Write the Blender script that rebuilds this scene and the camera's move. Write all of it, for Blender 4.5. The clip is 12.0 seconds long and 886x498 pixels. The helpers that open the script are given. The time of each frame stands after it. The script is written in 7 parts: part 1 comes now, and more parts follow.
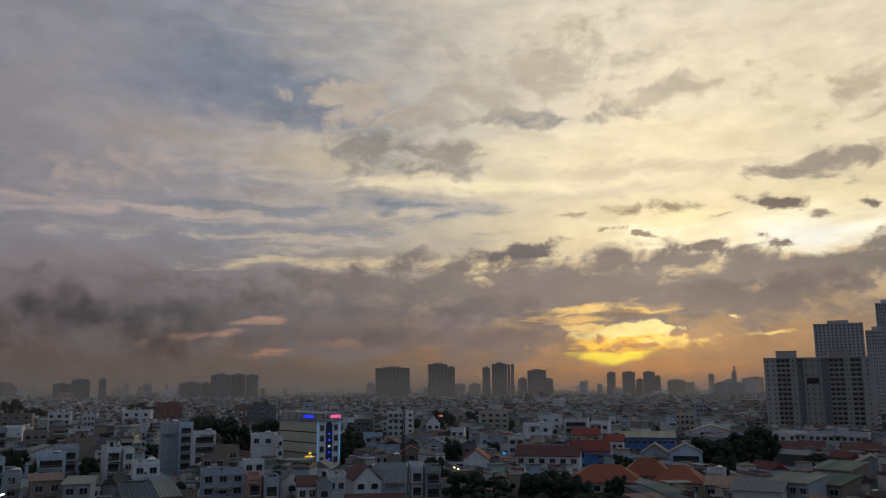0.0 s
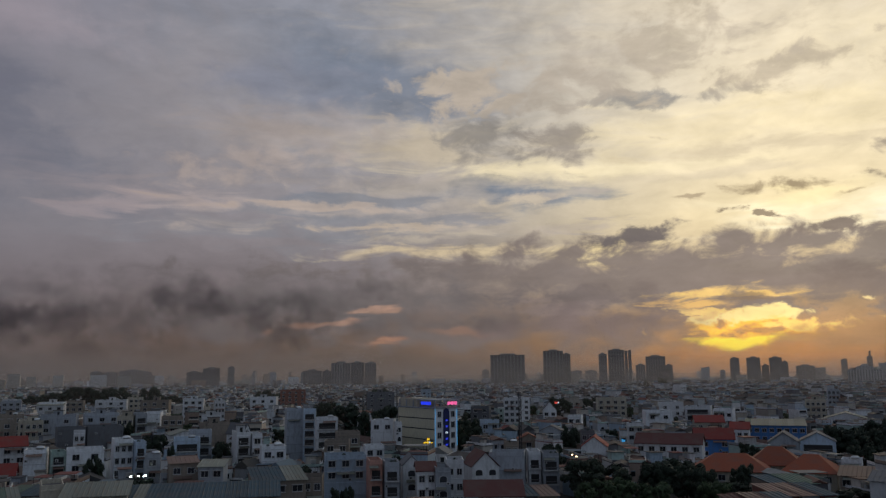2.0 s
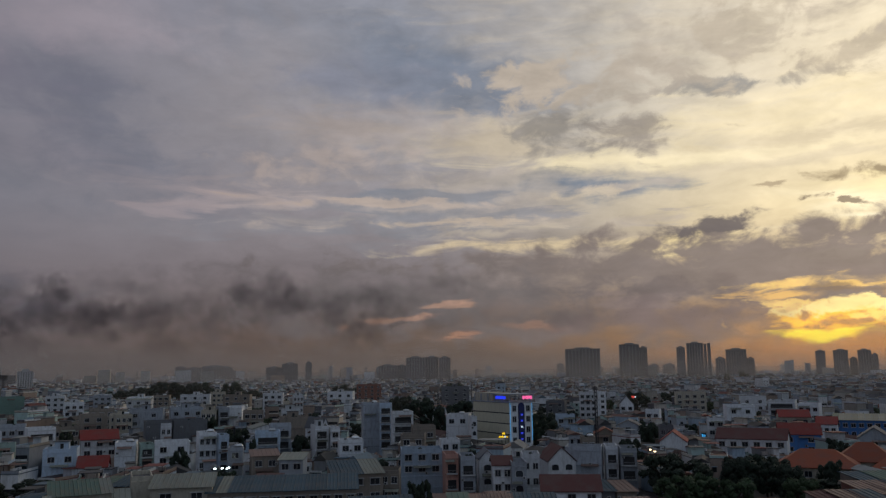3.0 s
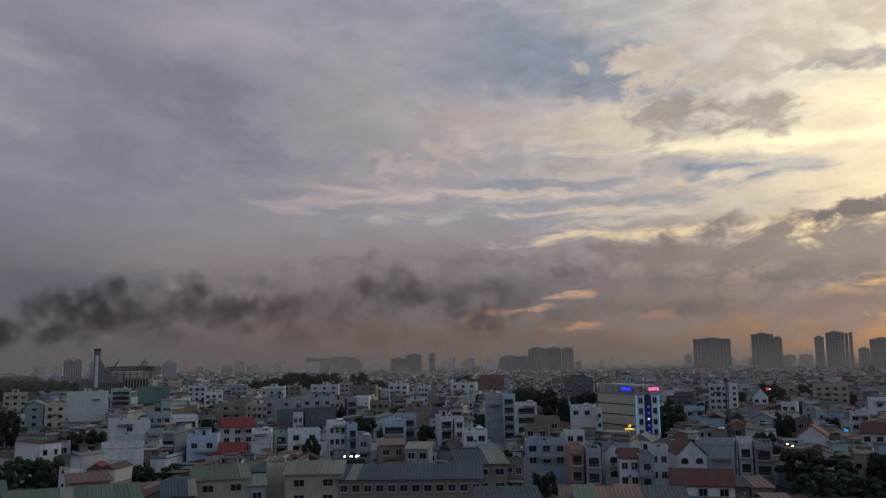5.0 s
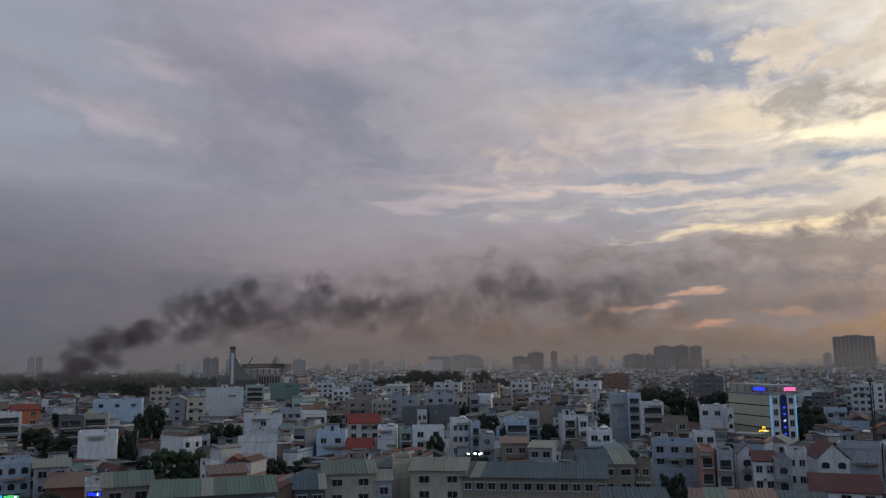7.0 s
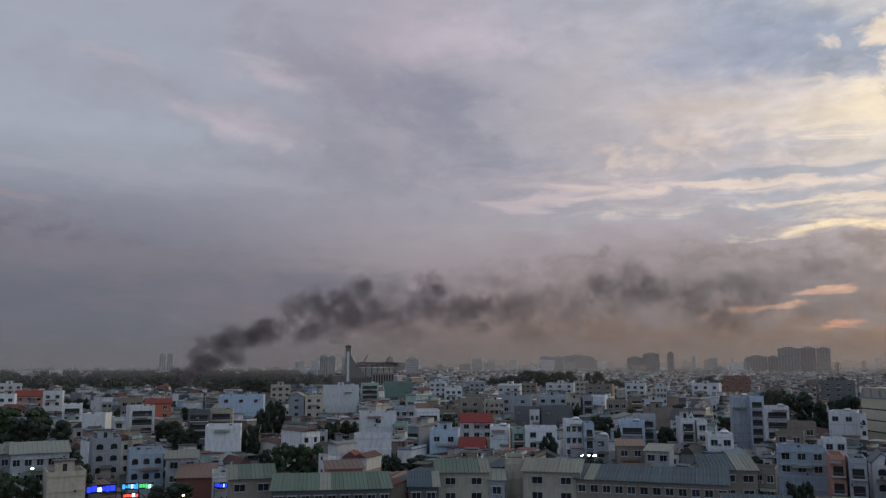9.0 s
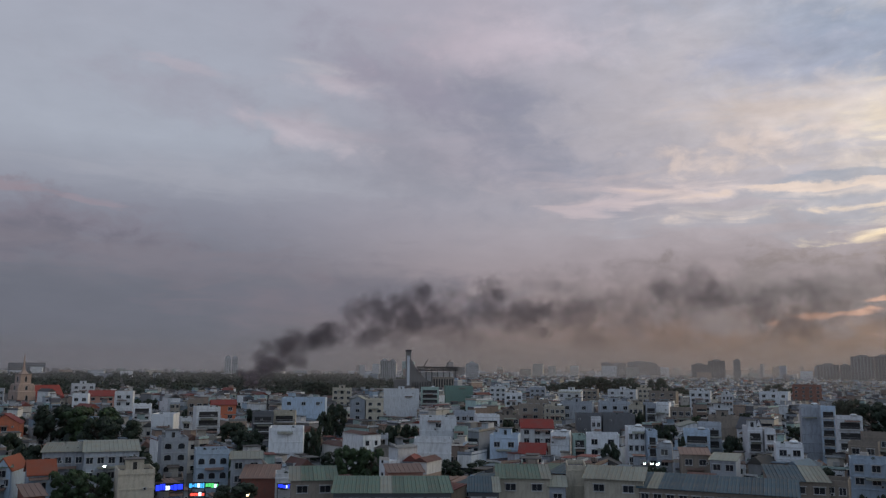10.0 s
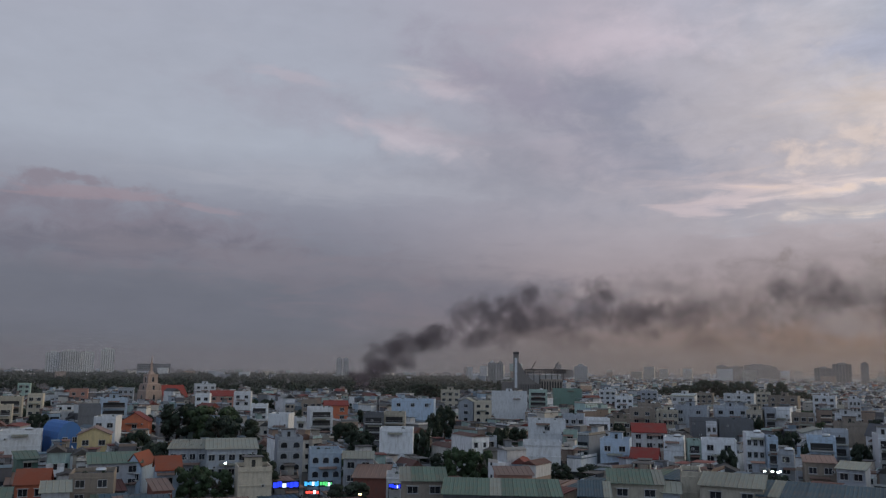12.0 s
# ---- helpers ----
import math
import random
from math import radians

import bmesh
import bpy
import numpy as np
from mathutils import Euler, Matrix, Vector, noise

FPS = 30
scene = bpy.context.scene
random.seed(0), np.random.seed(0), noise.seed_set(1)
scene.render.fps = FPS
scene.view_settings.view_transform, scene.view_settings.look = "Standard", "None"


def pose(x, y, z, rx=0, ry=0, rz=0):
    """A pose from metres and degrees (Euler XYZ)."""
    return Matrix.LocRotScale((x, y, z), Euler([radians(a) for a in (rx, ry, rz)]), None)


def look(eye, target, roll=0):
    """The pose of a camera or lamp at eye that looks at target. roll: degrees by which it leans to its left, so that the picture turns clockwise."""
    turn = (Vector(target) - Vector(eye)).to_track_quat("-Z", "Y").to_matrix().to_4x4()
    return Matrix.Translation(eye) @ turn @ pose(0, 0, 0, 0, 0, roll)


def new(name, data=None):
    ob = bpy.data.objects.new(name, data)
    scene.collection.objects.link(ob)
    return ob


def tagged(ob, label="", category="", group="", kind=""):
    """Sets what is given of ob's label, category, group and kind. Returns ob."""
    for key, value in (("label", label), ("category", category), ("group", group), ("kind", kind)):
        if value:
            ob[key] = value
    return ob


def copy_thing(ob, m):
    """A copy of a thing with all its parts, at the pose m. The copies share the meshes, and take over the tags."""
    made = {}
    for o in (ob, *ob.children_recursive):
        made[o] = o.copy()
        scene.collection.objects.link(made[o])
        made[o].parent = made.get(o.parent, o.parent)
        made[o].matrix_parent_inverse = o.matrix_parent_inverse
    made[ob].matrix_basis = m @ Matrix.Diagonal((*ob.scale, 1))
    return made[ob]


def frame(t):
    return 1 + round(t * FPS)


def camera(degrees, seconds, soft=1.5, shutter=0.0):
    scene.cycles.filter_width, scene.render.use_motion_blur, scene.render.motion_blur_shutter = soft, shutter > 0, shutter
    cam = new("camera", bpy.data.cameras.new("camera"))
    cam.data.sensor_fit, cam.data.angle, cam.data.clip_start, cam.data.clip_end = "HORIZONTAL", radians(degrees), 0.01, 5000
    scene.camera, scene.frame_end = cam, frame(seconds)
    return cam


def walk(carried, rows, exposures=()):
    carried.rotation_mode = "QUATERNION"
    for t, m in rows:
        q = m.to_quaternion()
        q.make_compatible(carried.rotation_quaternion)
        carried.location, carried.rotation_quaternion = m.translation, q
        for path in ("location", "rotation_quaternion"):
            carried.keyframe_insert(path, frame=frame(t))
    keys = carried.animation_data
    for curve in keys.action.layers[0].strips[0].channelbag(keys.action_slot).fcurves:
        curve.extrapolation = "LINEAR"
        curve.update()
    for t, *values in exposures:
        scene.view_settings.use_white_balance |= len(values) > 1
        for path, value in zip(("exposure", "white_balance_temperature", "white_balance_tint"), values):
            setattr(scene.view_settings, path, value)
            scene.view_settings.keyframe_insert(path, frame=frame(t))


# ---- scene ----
# ---- camera: it stands on a high balcony and turns to the left ----
LOOKOUT = 34.0
cam = camera(57.0, 12.0, soft=1.3)
PATH = [
    (0, pose(0, 0, LOOKOUT, 99.63, 0.32, -0.00)),
    (0.5, pose(0, 0, LOOKOUT, 99.18, 0.37, 1.11)),
    (1, pose(0, 0, LOOKOUT, 98.99, 0.56, 2.11)),
    (1.5, pose(0, 0, LOOKOUT, 98.92, 0.60, 4.23)),
    (2, pose(0, 0, LOOKOUT, 98.80, 0.53, 7.98)),
    (2.5, pose(0, 0, LOOKOUT, 98.64, 0.61, 10.62)),
    (3, pose(0, 0, LOOKOUT, 98.47, 0.73, 13.13)),
    (5, pose(0, 0, LOOKOUT, 97.96, 0.74, 21.62)),
    (5.5, pose(0, 0, LOOKOUT, 98.01, 0.79, 23.74)),
    (6, pose(0, 0, LOOKOUT, 98.07, 0.79, 25.84)),
    (6.5, pose(0, 0, LOOKOUT, 98.09, 0.74, 27.63)),
    (7, pose(0, 0, LOOKOUT, 97.93, 0.60, 30.07)),
    (7.5, pose(0, 0, LOOKOUT, 97.83, 0.42, 32.15)),
    (9.5, pose(0, 0, LOOKOUT, 98.10, -0.19, 39.89)),
    (10, pose(0, 0, LOOKOUT, 98.26, -0.53, 42.00)),
    (10.5, pose(0, 0, LOOKOUT, 98.36, -0.75, 43.91)),
    (11, pose(0, 0, LOOKOUT, 98.37, -0.90, 46.36)),
    (11.5, pose(0, 0, LOOKOUT, 98.34, -0.83, 48.34)),
    (12, pose(0, 0, LOOKOUT, 98.33, -0.76, 49.46)),
]
walk(cam, PATH, exposures=[(0.0, -0.48), (3.0, -0.42), (5.5, -0.04), (7.5, 0.22), (9.5, 0.36), (12.0, 0.42)])


# ---- sky: dusk, the sun behind a cloud bank ----
def tint(code):
    """Linear colour from a hex code."""
    v = [int(code[i:i + 2], 16) / 255 for i in (0, 2, 4)]
    return tuple(c / 12.92 if c <= 0.04045 else ((c + 0.055) / 1.055) ** 2.4 for c in v) + (1.0,)


world = bpy.data.worlds.new("dusk_sky")
scene.world = world
world.use_nodes = True
WN, WL = world.node_tree.nodes, world.node_tree.links
WN.clear()


def feed(socket, value):
    if isinstance(value, bpy.types.NodeSocket):
        WL.new(value, socket)
    else:
        socket.default_value = value


def sm(op, a, b=0.0):
    n = WN.new("ShaderNodeMath")
    n.operation = op
    feed(n.inputs[0], a)
    feed(n.inputs[1], b)
    return n.outputs[0]


def ease(value, lo, hi, to0=0.0, to1=1.0):
    n = WN.new("ShaderNodeMapRange")
    n.interpolation_type = "SMOOTHSTEP"
    for s, v in zip(n.inputs, (value, lo, hi, to0, to1)):
        feed(s, v)
    return n.outputs[0]


def blend(fac, a, b):
    n = WN.new("ShaderNodeMix")
    n.data_type = "RGBA"
    feed(n.inputs[0], fac)
    feed(n.inputs[6], a)
    feed(n.inputs[7], b)
    return n.outputs[2]


def ramp(value, *stops):
    n = WN.new("ShaderNodeValToRGB")
    feed(n.inputs[0], value)
    e = n.color_ramp.elements
    while len(e) < len(stops):
        e.new(0.5)
    for el, (at, code) in zip(e, stops):
        el.position, el.color = at / 40, tint(code)
    return n.outputs[0]


def vec(x, y, z=0.0):
    n = WN.new("ShaderNodeCombineXYZ")
    for s, v in zip(n.inputs, (x, y, z)):
        feed(s, v)
    return n.outputs[0]


def fbm(at, scale, detail, rough=0.55, warp=0.0):
    n = WN.new("ShaderNodeTexNoise")
    n.noise_dimensions = "2D"
    feed(n.inputs["Vector"], at)
    n.inputs["Scale"].default_value = scale
    n.inputs["Detail"].default_value = detail
    n.inputs["Roughness"].default_value = rough
    n.inputs["Distortion"].default_value = warp
    return n


way = WN.new("ShaderNodeTexCoord").outputs["Generated"]
split = WN.new("ShaderNodeSeparateXYZ")
feed(split.inputs[0], way)
SX, SY, SZ = split.outputs
AZ = sm("MULTIPLY", sm("ARCTAN2", sm("MULTIPLY", SX, -1.0), SY), 57.29578)      # degrees to the left of north
EL = sm("MULTIPLY", sm("ARCSINE", SZ), 57.29578)
# coordinates of a cloud deck seen in perspective: flatter towards the horizon
lift = sm("ADD", sm("MAXIMUM", SZ, 0.0), 0.16)
DECK = vec(sm("DIVIDE", SX, lift), sm("DIVIDE", SY, lift))
BROAD = fbm(DECK, 1.5, 6.0, 0.55, 0.4).outputs[0]
FINE = fbm(DECK, 4.6, 7.0, 0.6, 0.35).outputs[0]
PUFFS = fbm(vec(AZ, sm("MULTIPLY", EL, 1.7)), 0.36, 7.0, 0.56, 0.25).outputs[0]
PUFFC = sm("MULTIPLY", sm("SUBTRACT", PUFFS, 0.5), 1.9)
STREAKS = fbm(vec(sm("MULTIPLY", AZ, 0.32), sm("MULTIPLY", EL, 1.9)), 0.55, 7.0, 0.56, 0.5).outputs[0]
STREAKC = sm("MULTIPLY", sm("SUBTRACT", STREAKS, 0.5), 1.9)
bend = fbm(vec(AZ, sm("MULTIPLY", EL, 1.8)), 0.16, 6.0, 0.6)
shift = WN.new("ShaderNodeSeparateXYZ")
feed(shift.inputs[0], bend.outputs["Color"])
FLAT = vec(sm("ADD", AZ, sm("MULTIPLY", sm("SUBTRACT", shift.outputs[0], 0.5), 5.0)),
           sm("ADD", EL, sm("MULTIPLY", sm("SUBTRACT", shift.outputs[1], 0.5), 2.0)))
H = sm("DIVIDE", EL, 40.0)
sunward = ramp(H, (0, "86685a"), (1.5, "b08055"), (4.5, "a68a6c"), (10.5, "eedcb0"), (17, "e9dcbf"), (28, "dad0bd"), (38, "bdbab5"))
middle = ramp(H, (0, "5a4e49"), (2.5, "6c5e57"), (6, "80787a"), (11, "98959a"), (17, "a09fa2"), (24, "969ba6"), (38, "9c9ea5"))
leftward = ramp(H, (0, "5c5858"), (2.5, "77706f"), (6, "8f8a8d"), (11, "989aa2"), (17, "9497a1"), (26, "a2a3ad"), (38, "9c9fab"))
farleft = ramp(H, (0, "6a6f77"), (2.0, "606770"), (6, "666d77"), (10, "7d848f"), (15, "9aa6b0"), (25, "99a3ae"), (38, "8d99a8"))
behind = ramp(H, (0, "646b77"), (8, "7b8594"), (20, "8592a2"), (38, "8897a9"))
SKY = blend(ease(AZ, -17.0, 15.0), sunward, middle)
SKY = blend(ease(AZ, 22.0, 42.0), SKY, leftward)
SKY = blend(ease(AZ, 37.0, 60.0), SKY, farleft)
SKY = blend(ease(AZ, 76.0, 115.0), SKY, behind)
SKY = blend(ease(AZ, -40.0, -85.0), SKY, behind)
SKY = blend(ease(EL, 38.0, 65.0), SKY, tint("808c9a"))


def cloud(az, el, wide, high, lean, code, strength=0.8, soft=0.7, rag=0.5, grain=None):
    """A cloud or a gap: its middle and half sizes in degrees, its lean, its colour and how ragged its edge is."""
    global SKY
    at = WN.new("ShaderNodeVectorMath")      # one after another: keeps the sky quick to draw
    at.operation = "MULTIPLY_ADD"
    feed(at.inputs[0], SKY)
    at.inputs[1].default_value = (1e-7, 1e-7, 0)
    feed(at.inputs[2], FLAT)
    m = WN.new("ShaderNodeMapping")
    m.vector_type = "TEXTURE"
    feed(m.inputs[0], at.outputs[0])
    m.inputs[1].default_value = (az, el, 0)
    m.inputs[2].default_value = (0, 0, radians(lean))
    m.inputs[3].default_value = (wide * 1.35, high * 1.35, 1)
    n = WN.new("ShaderNodeVectorMath")
    n.operation = "LENGTH"
    WL.new(m.outputs[0], n.inputs[0])
    edge = WN.new("ShaderNodeMath")
    edge.operation = "MULTIPLY_ADD"
    feed(edge.inputs[0], grain or PUFFC)
    edge.inputs[1].default_value = rag * 2.4
    feed(edge.inputs[2], sm("SUBTRACT", 1.0, n.outputs["Value"]))
    SKY = blend(ease(edge.outputs[0], -0.05, max(0.55, soft), 0.0, strength), SKY, tint(code))


# streaky texture over the whole deck, then the single clouds
SKY = blend(ease(BROAD, 0.42, 0.72, 0.0, 0.10), SKY, blend(0.5, SKY, tint("7d8088")))
SKY = blend(ease(FINE, 0.5, 0.8, 0.0, 0.03), SKY, blend(0.5, SKY, tint("d9cfc0")))
cloud(-5.0, 25.0, 17.32, 4.48, 0, "dccfb6", 0.5, 1.2, 0.4, STREAKC)
cloud(-22.5, 20.1, 14.01, 4.50, 0, "efe0bb", 0.55, 1.2, 0.4)
cloud(14.7, 20.8, 9.05, 3.12, 12, "7f8999", 1.0, 0.8, 0.3)
cloud(8.7, 18.8, 5.26, 1.91, 0, "838b99", 0.95, 0.8, 0.3)
cloud(23.9, 23.3, 7.30, 2.01, 10, "8d939e", 0.6, 0.9, 0.3)
cloud(9.4, 16.0, 8.42, 1.73, 0, "cfc2aa", 0.8, 0.9, 0.3, STREAKC)
cloud(19.1, 17.3, 4.91, 1.62, 0, "a8a19f", 0.75, 0.8, 0.4)
cloud(-3.6, 14.2, 13.00, 0.79, 0, "f6e8c2", 0.85, 0.9, 0.3, STREAKC)
cloud(-13.6, 16.1, 12.96, 1.89, 0, "f1e1b8", 0.6, 1.0, 0.4, STREAKC)
cloud(2.6, 12.6, 5.6, 0.8, 2, "7d8795", 1.0, 0.8, 0.3, STREAKC)
cloud(17.7, 11.4, 7.91, 1.11, 0, "838b97", 0.7, 0.8, 0.6, STREAKC)
cloud(6.7, 19.2, 3.46, 1.46, -14, "c6b9a8", 0.85, 0.85, 0.9)
cloud(4.6, 16.4, 3.46, 1.64, 0, "8d8984", 0.85, 0.85, 0.7)
cloud(0.1, 16.0, 2.45, 0.98, 0, "968e86", 0.8, 0.85, 0.7)
cloud(-6.9, 18.4, 5.29, 0.62, 2, "8a8988", 0.85, 0.85, 0.7)
cloud(-9.1, 22.2, 3.65, 2.25, -20, "c2b69f", 0.75, 0.95, 0.9)
cloud(-16.1, 19.3, 5.83, 1.03, -6, "b9ad9a", 0.75, 0.95, 0.9)
cloud(-0.8, 19.5, 3.70, 1.36, -8, "b3a99b", 0.7, 0.95, 0.8)
cloud(-12.8, 14.8, 7.87, 0.53, 0, "cdbfa4", 0.6, 0.7, 0.5, STREAKC)
cloud(15.1, 10.2, 9.96, 1.51, 0, "8b8f97", 0.6, 0.9, 0.6, STREAKC)
cloud(12.0, 11.1, 10.17, 0.35, 3, "b5aca6", 0.7, 0.95, 0.9, STREAKC)
cloud(7.3, 10.2, 11.95, 0.31, 0, "b9aea3", 0.6, 0.95, 0.9, STREAKC)
cloud(0.9, 12.4, 3.65, 0.24, -3, "bdb3a8", 0.8, 0.85, 0.6, STREAKC)
cloud(-5.0, 21.3, 10.68, 2.30, -8, "b7ada0", 0.55, 1.0, 0.7)
cloud(6.7, 24.3, 8.20, 2.24, 0, "aaa6a2", 0.55, 1.1, 0.4)
cloud(-10.8, 13.3, 7.13, 0.46, 0, "c9bda6", 0.5, 0.9, 0.5, STREAKC)
cloud(20.7, 13.3, 5.90, 0.36, 0, "a29b98", 0.6, 0.9, 0.6, STREAKC)
cloud(24.3, 14.0, 6.41, 1.73, 0, "8a8c95", 0.55, 1.0, 0.5)
cloud(27.6, 17.9, 3.11, 2.96, 0, "94949a", 0.5, 1.0, 0.5)
cloud(9.0, 13.1, 5.59, 0.39, -4, "9a9894", 0.6, 0.8, 0.7, STREAKC)
cloud(-20.5, 16.8, 5.97, 1.07, 0, "e9dab4", 0.5, 1.0, 0.6)
cloud(-22.9, 10.1, 10.74, 1.69, 0, "fff3cf", 0.95, 0.9, 0.3, STREAKC)
cloud(-25.2, 9.7, 4.18, 1.03, 0, "fffdf0", 0.95, 1.0, 0.2, STREAKC)
cloud(-17.2, 11.4, 4.54, 0.74, 0, "fbe9b4", 0.8, 0.9, 0.3, STREAKC)
cloud(-3.1, 8.4, 4.40, 0.71, -2, "ffe9ac", 0.95, 0.8, 0.3, STREAKC)
cloud(6.5, 8.5, 7.15, 0.55, 0, "e0cda8", 0.85, 0.8, 0.5, STREAKC)
cloud(-4.7, 7.4, 2.39, 0.32, 0, "ffdf98", 0.6, 0.8, 0.5, STREAKC)
cloud(-8.6, 6.4, 21.16, 2.41, 0, "7e7471", 0.97, 0.57, 0.45)
cloud(-24.3, 7.2, 10.46, 1.45, -3, "857b74", 0.97, 0.57, 0.5)
cloud(3.3, 3.7, 14.95, 2.16, 0, "6f6666", 0.9, 0.95, 0.4)
cloud(18.5, 4.8, 15.37, 2.55, 0, "6f6b6d", 0.75, 0.9, 0.4)
cloud(-3.8, 2.9, 6.66, 1.57, 0, "776862", 0.85, 0.7, 0.4)
cloud(-6.3, 9.3, 3.11, 0.51, -2, "686263", 0.97, 0.52, 0.5)
cloud(-24.5, 5.4, 8.29, 1.31, 0, "84756b", 0.9, 0.95, 0.5)
cloud(-17.5, 9.3, 1.88, 0.33, -4, "7a6f69", 0.95, 0.52, 0.5)
cloud(-23.1, 9.2, 1.42, 0.25, -3, "7f7369", 0.95, 0.52, 0.5)
cloud(-11.6, 10.4, 0.86, 0.27, 0, "847665", 0.9, 0.52, 0.6)
cloud(-13.7, 10.1, 0.62, 0.19, 0, "847665", 0.9, 0.52, 0.6)
cloud(-22.7, 11.9, 1.51, 0.49, 2, "736961", 0.97, 0.52, 0.5)
cloud(-25.3, 10.9, 0.77, 0.21, 0, "8a7d6d", 0.9, 0.75, 0.5, STREAKC)
cloud(-27.8, 11.4, 0.88, 0.30, 3, "776d65", 0.97, 0.52, 0.5)
cloud(-15.9, 12.0, 2.37, 0.34, 0, "9a8a70", 0.9, 0.75, 0.7)
cloud(-19.4, 11.2, 1.67, 0.22, -5, "ab997a", 0.9, 0.75, 0.6, STREAKC)
cloud(-9.5, 11.8, 1.39, 0.19, 0, "a8987f", 0.8, 0.75, 0.7, STREAKC)
cloud(-26.9, 14.0, 4.0, 0.85, 3, "948a80", 0.85, 0.9, 0.8)
cloud(-23.8, 13.8, 2.87, 0.49, 0, "968b80", 0.8, 0.75, 0.7, STREAKC)
cloud(-28.6, 18.5, 2.74, 1.23, -18, "bbae98", 0.75, 0.95, 0.9)
cloud(-13.0, 2.7, 4.2, 0.95, 0, "d99a4c", 0.9, 0.9, 0.5)
cloud(-12.6, 2.7, 3.6, 0.6, -2, "ffc850", 0.95, 0.7, 0.9)
cloud(-12.2, 2.05, 3.3, 0.42, 0, "ffe550", 1.0, 0.7, 0.4, STREAKC)
cloud(-12.6, 3.6, 2.6, 0.36, -3, "ffe79a", 0.95, 0.7, 1.3)
cloud(-15.8, 3.0, 2.4, 0.3, -5, "ffd878", 0.95, 0.7, 1.0)
cloud(-9.4, 3.8, 1.2, 0.24, -4, "f6cf7e", 0.9, 0.7, 1.3)
cloud(-10.1, 5.3, 2.33, 0.35, -6, "f6cd7c", 0.9, 0.8, 0.8, STREAKC)
cloud(-14.3, 5.0, 2.27, 0.23, -3, "f0c676", 0.9, 0.8, 0.9, STREAKC)
cloud(-8.5, 4.4, 1.95, 0.31, 0, "eebf72", 0.8, 0.85, 0.9, STREAKC)
cloud(-21.5, 3.5, 1.27, 0.14, 0, "ffdf8e", 0.97, 0.85, 0.3, STREAKC)
cloud(-20.1, 4.6, 0.36, 0.11, 0, "ffe2a0", 0.9, 0.85, 0.3)
cloud(-13.1, 4.7, 2.28, 0.23, 0, "7f6c5c", 0.75, 0.75, 0.9, STREAKC)
cloud(-22.6, 1.7, 5.4, 1.15, 8, "a07c5c", 0.97, 0.6, 0.3)
cloud(-27.5, 2.4, 5.2, 1.5, 0, "957b66", 0.9, 0.9, 0.35)
cloud(-13.0, 0.8, 11.0, 0.8, 0, "c5854c", 0.9, 1.0, 0.2)
cloud(11.8, 4.3, 1.15, 0.23, -6, "b8937e", 0.6, 0.7, 0.5, STREAKC)
cloud(16.6, 3.3, 2.59, 0.18, -4, "a08378", 0.5, 0.7, 0.5, STREAKC)
cloud(11.8, 2.3, 2.28, 0.27, 0, "a9806c", 0.7, 0.8, 0.5, STREAKC)
cloud(6.4, 3.0, 2.34, 0.27, 0, "9f7d6d", 0.6, 0.8, 0.5, STREAKC)
cloud(-0.7, 4.5, 2.37, 0.47, 0, "857877", 0.6, 0.7, 0.6, STREAKC)
cloud(38.1, 17.9, 5.84, 3.33, 40, "7d8492", 0.95, 1.1, 0.3)
cloud(34.2, 13.5, 7.51, 2.31, 20, "828894", 0.85, 1.1, 0.3)
cloud(50.2, 20.2, 4.18, 0.72, 8, "abaeb3", 0.9, 1.0, 0.3, STREAKC)
cloud(51.0, 16.3, 3.78, 1.25, 12, "a9adb3", 0.9, 1.0, 0.3)
cloud(24.4, 20.6, 6.13, 4.59, 0, "a6a4a8", 0.7, 1.2, 0.3)
cloud(18.7, 20.0, 6.50, 1.91, 0, "8a909f", 0.85, 1.0, 0.3)
cloud(27.0, 11.6, 6.04, 0.63, -2, "a8a2a2", 0.55, 0.8, 0.5, STREAKC)
cloud(20.4, 17.0, 5.28, 1.36, 0, "aea59f", 0.6, 0.9, 0.4, STREAKC)
cloud(31.0, 10.0, 7.95, 0.70, 0, "96979d", 0.5, 0.9, 0.4, STREAKC)
cloud(13.2, 4.5, 1.74, 0.23, -8, "c9a18a", 0.55, 0.7, 0.5, STREAKC)
cloud(17.1, 3.3, 2.15, 0.20, -6, "b8947f", 0.5, 0.7, 0.5, STREAKC)
cloud(11.8, 2.3, 1.91, 0.23, 0, "b98a70", 0.4, 0.8, 0.5, STREAKC)
cloud(10.2, 12.7, 6.89, 1.95, -4, "c2b8ad", 0.6, 1.0, 0.5)
cloud(14.3, 16.8, 5.69, 1.82, 0, "b4aeac", 0.5, 1.1, 0.4)
cloud(16.5, 11.3, 7.64, 0.82, -5, "b9b0aa", 0.55, 0.9, 0.6, STREAKC)
cloud(8.7, 9.6, 5.32, 0.42, -6, "c9bda9", 0.6, 0.8, 0.7, STREAKC)
cloud(70.5, 8.8, 11.5, 2.1, 5, "75757f", 0.85, 1.1, 0.45)
cloud(73.5, 10.9, 5.5, 0.5, 3, "8d8389", 0.6, 0.9, 0.8, STREAKC)
cloud(72.5, 7.6, 10.64, 1.05, 0, "666a75", 0.85, 0.8, 0.5)
cloud(75.5, 11.8, 3.12, 0.41, 3, "7f7f88", 0.95, 0.95, 0.7)
cloud(70.7, 11.4, 1.64, 0.43, 0, "7f7f88", 0.95, 0.95, 0.7)
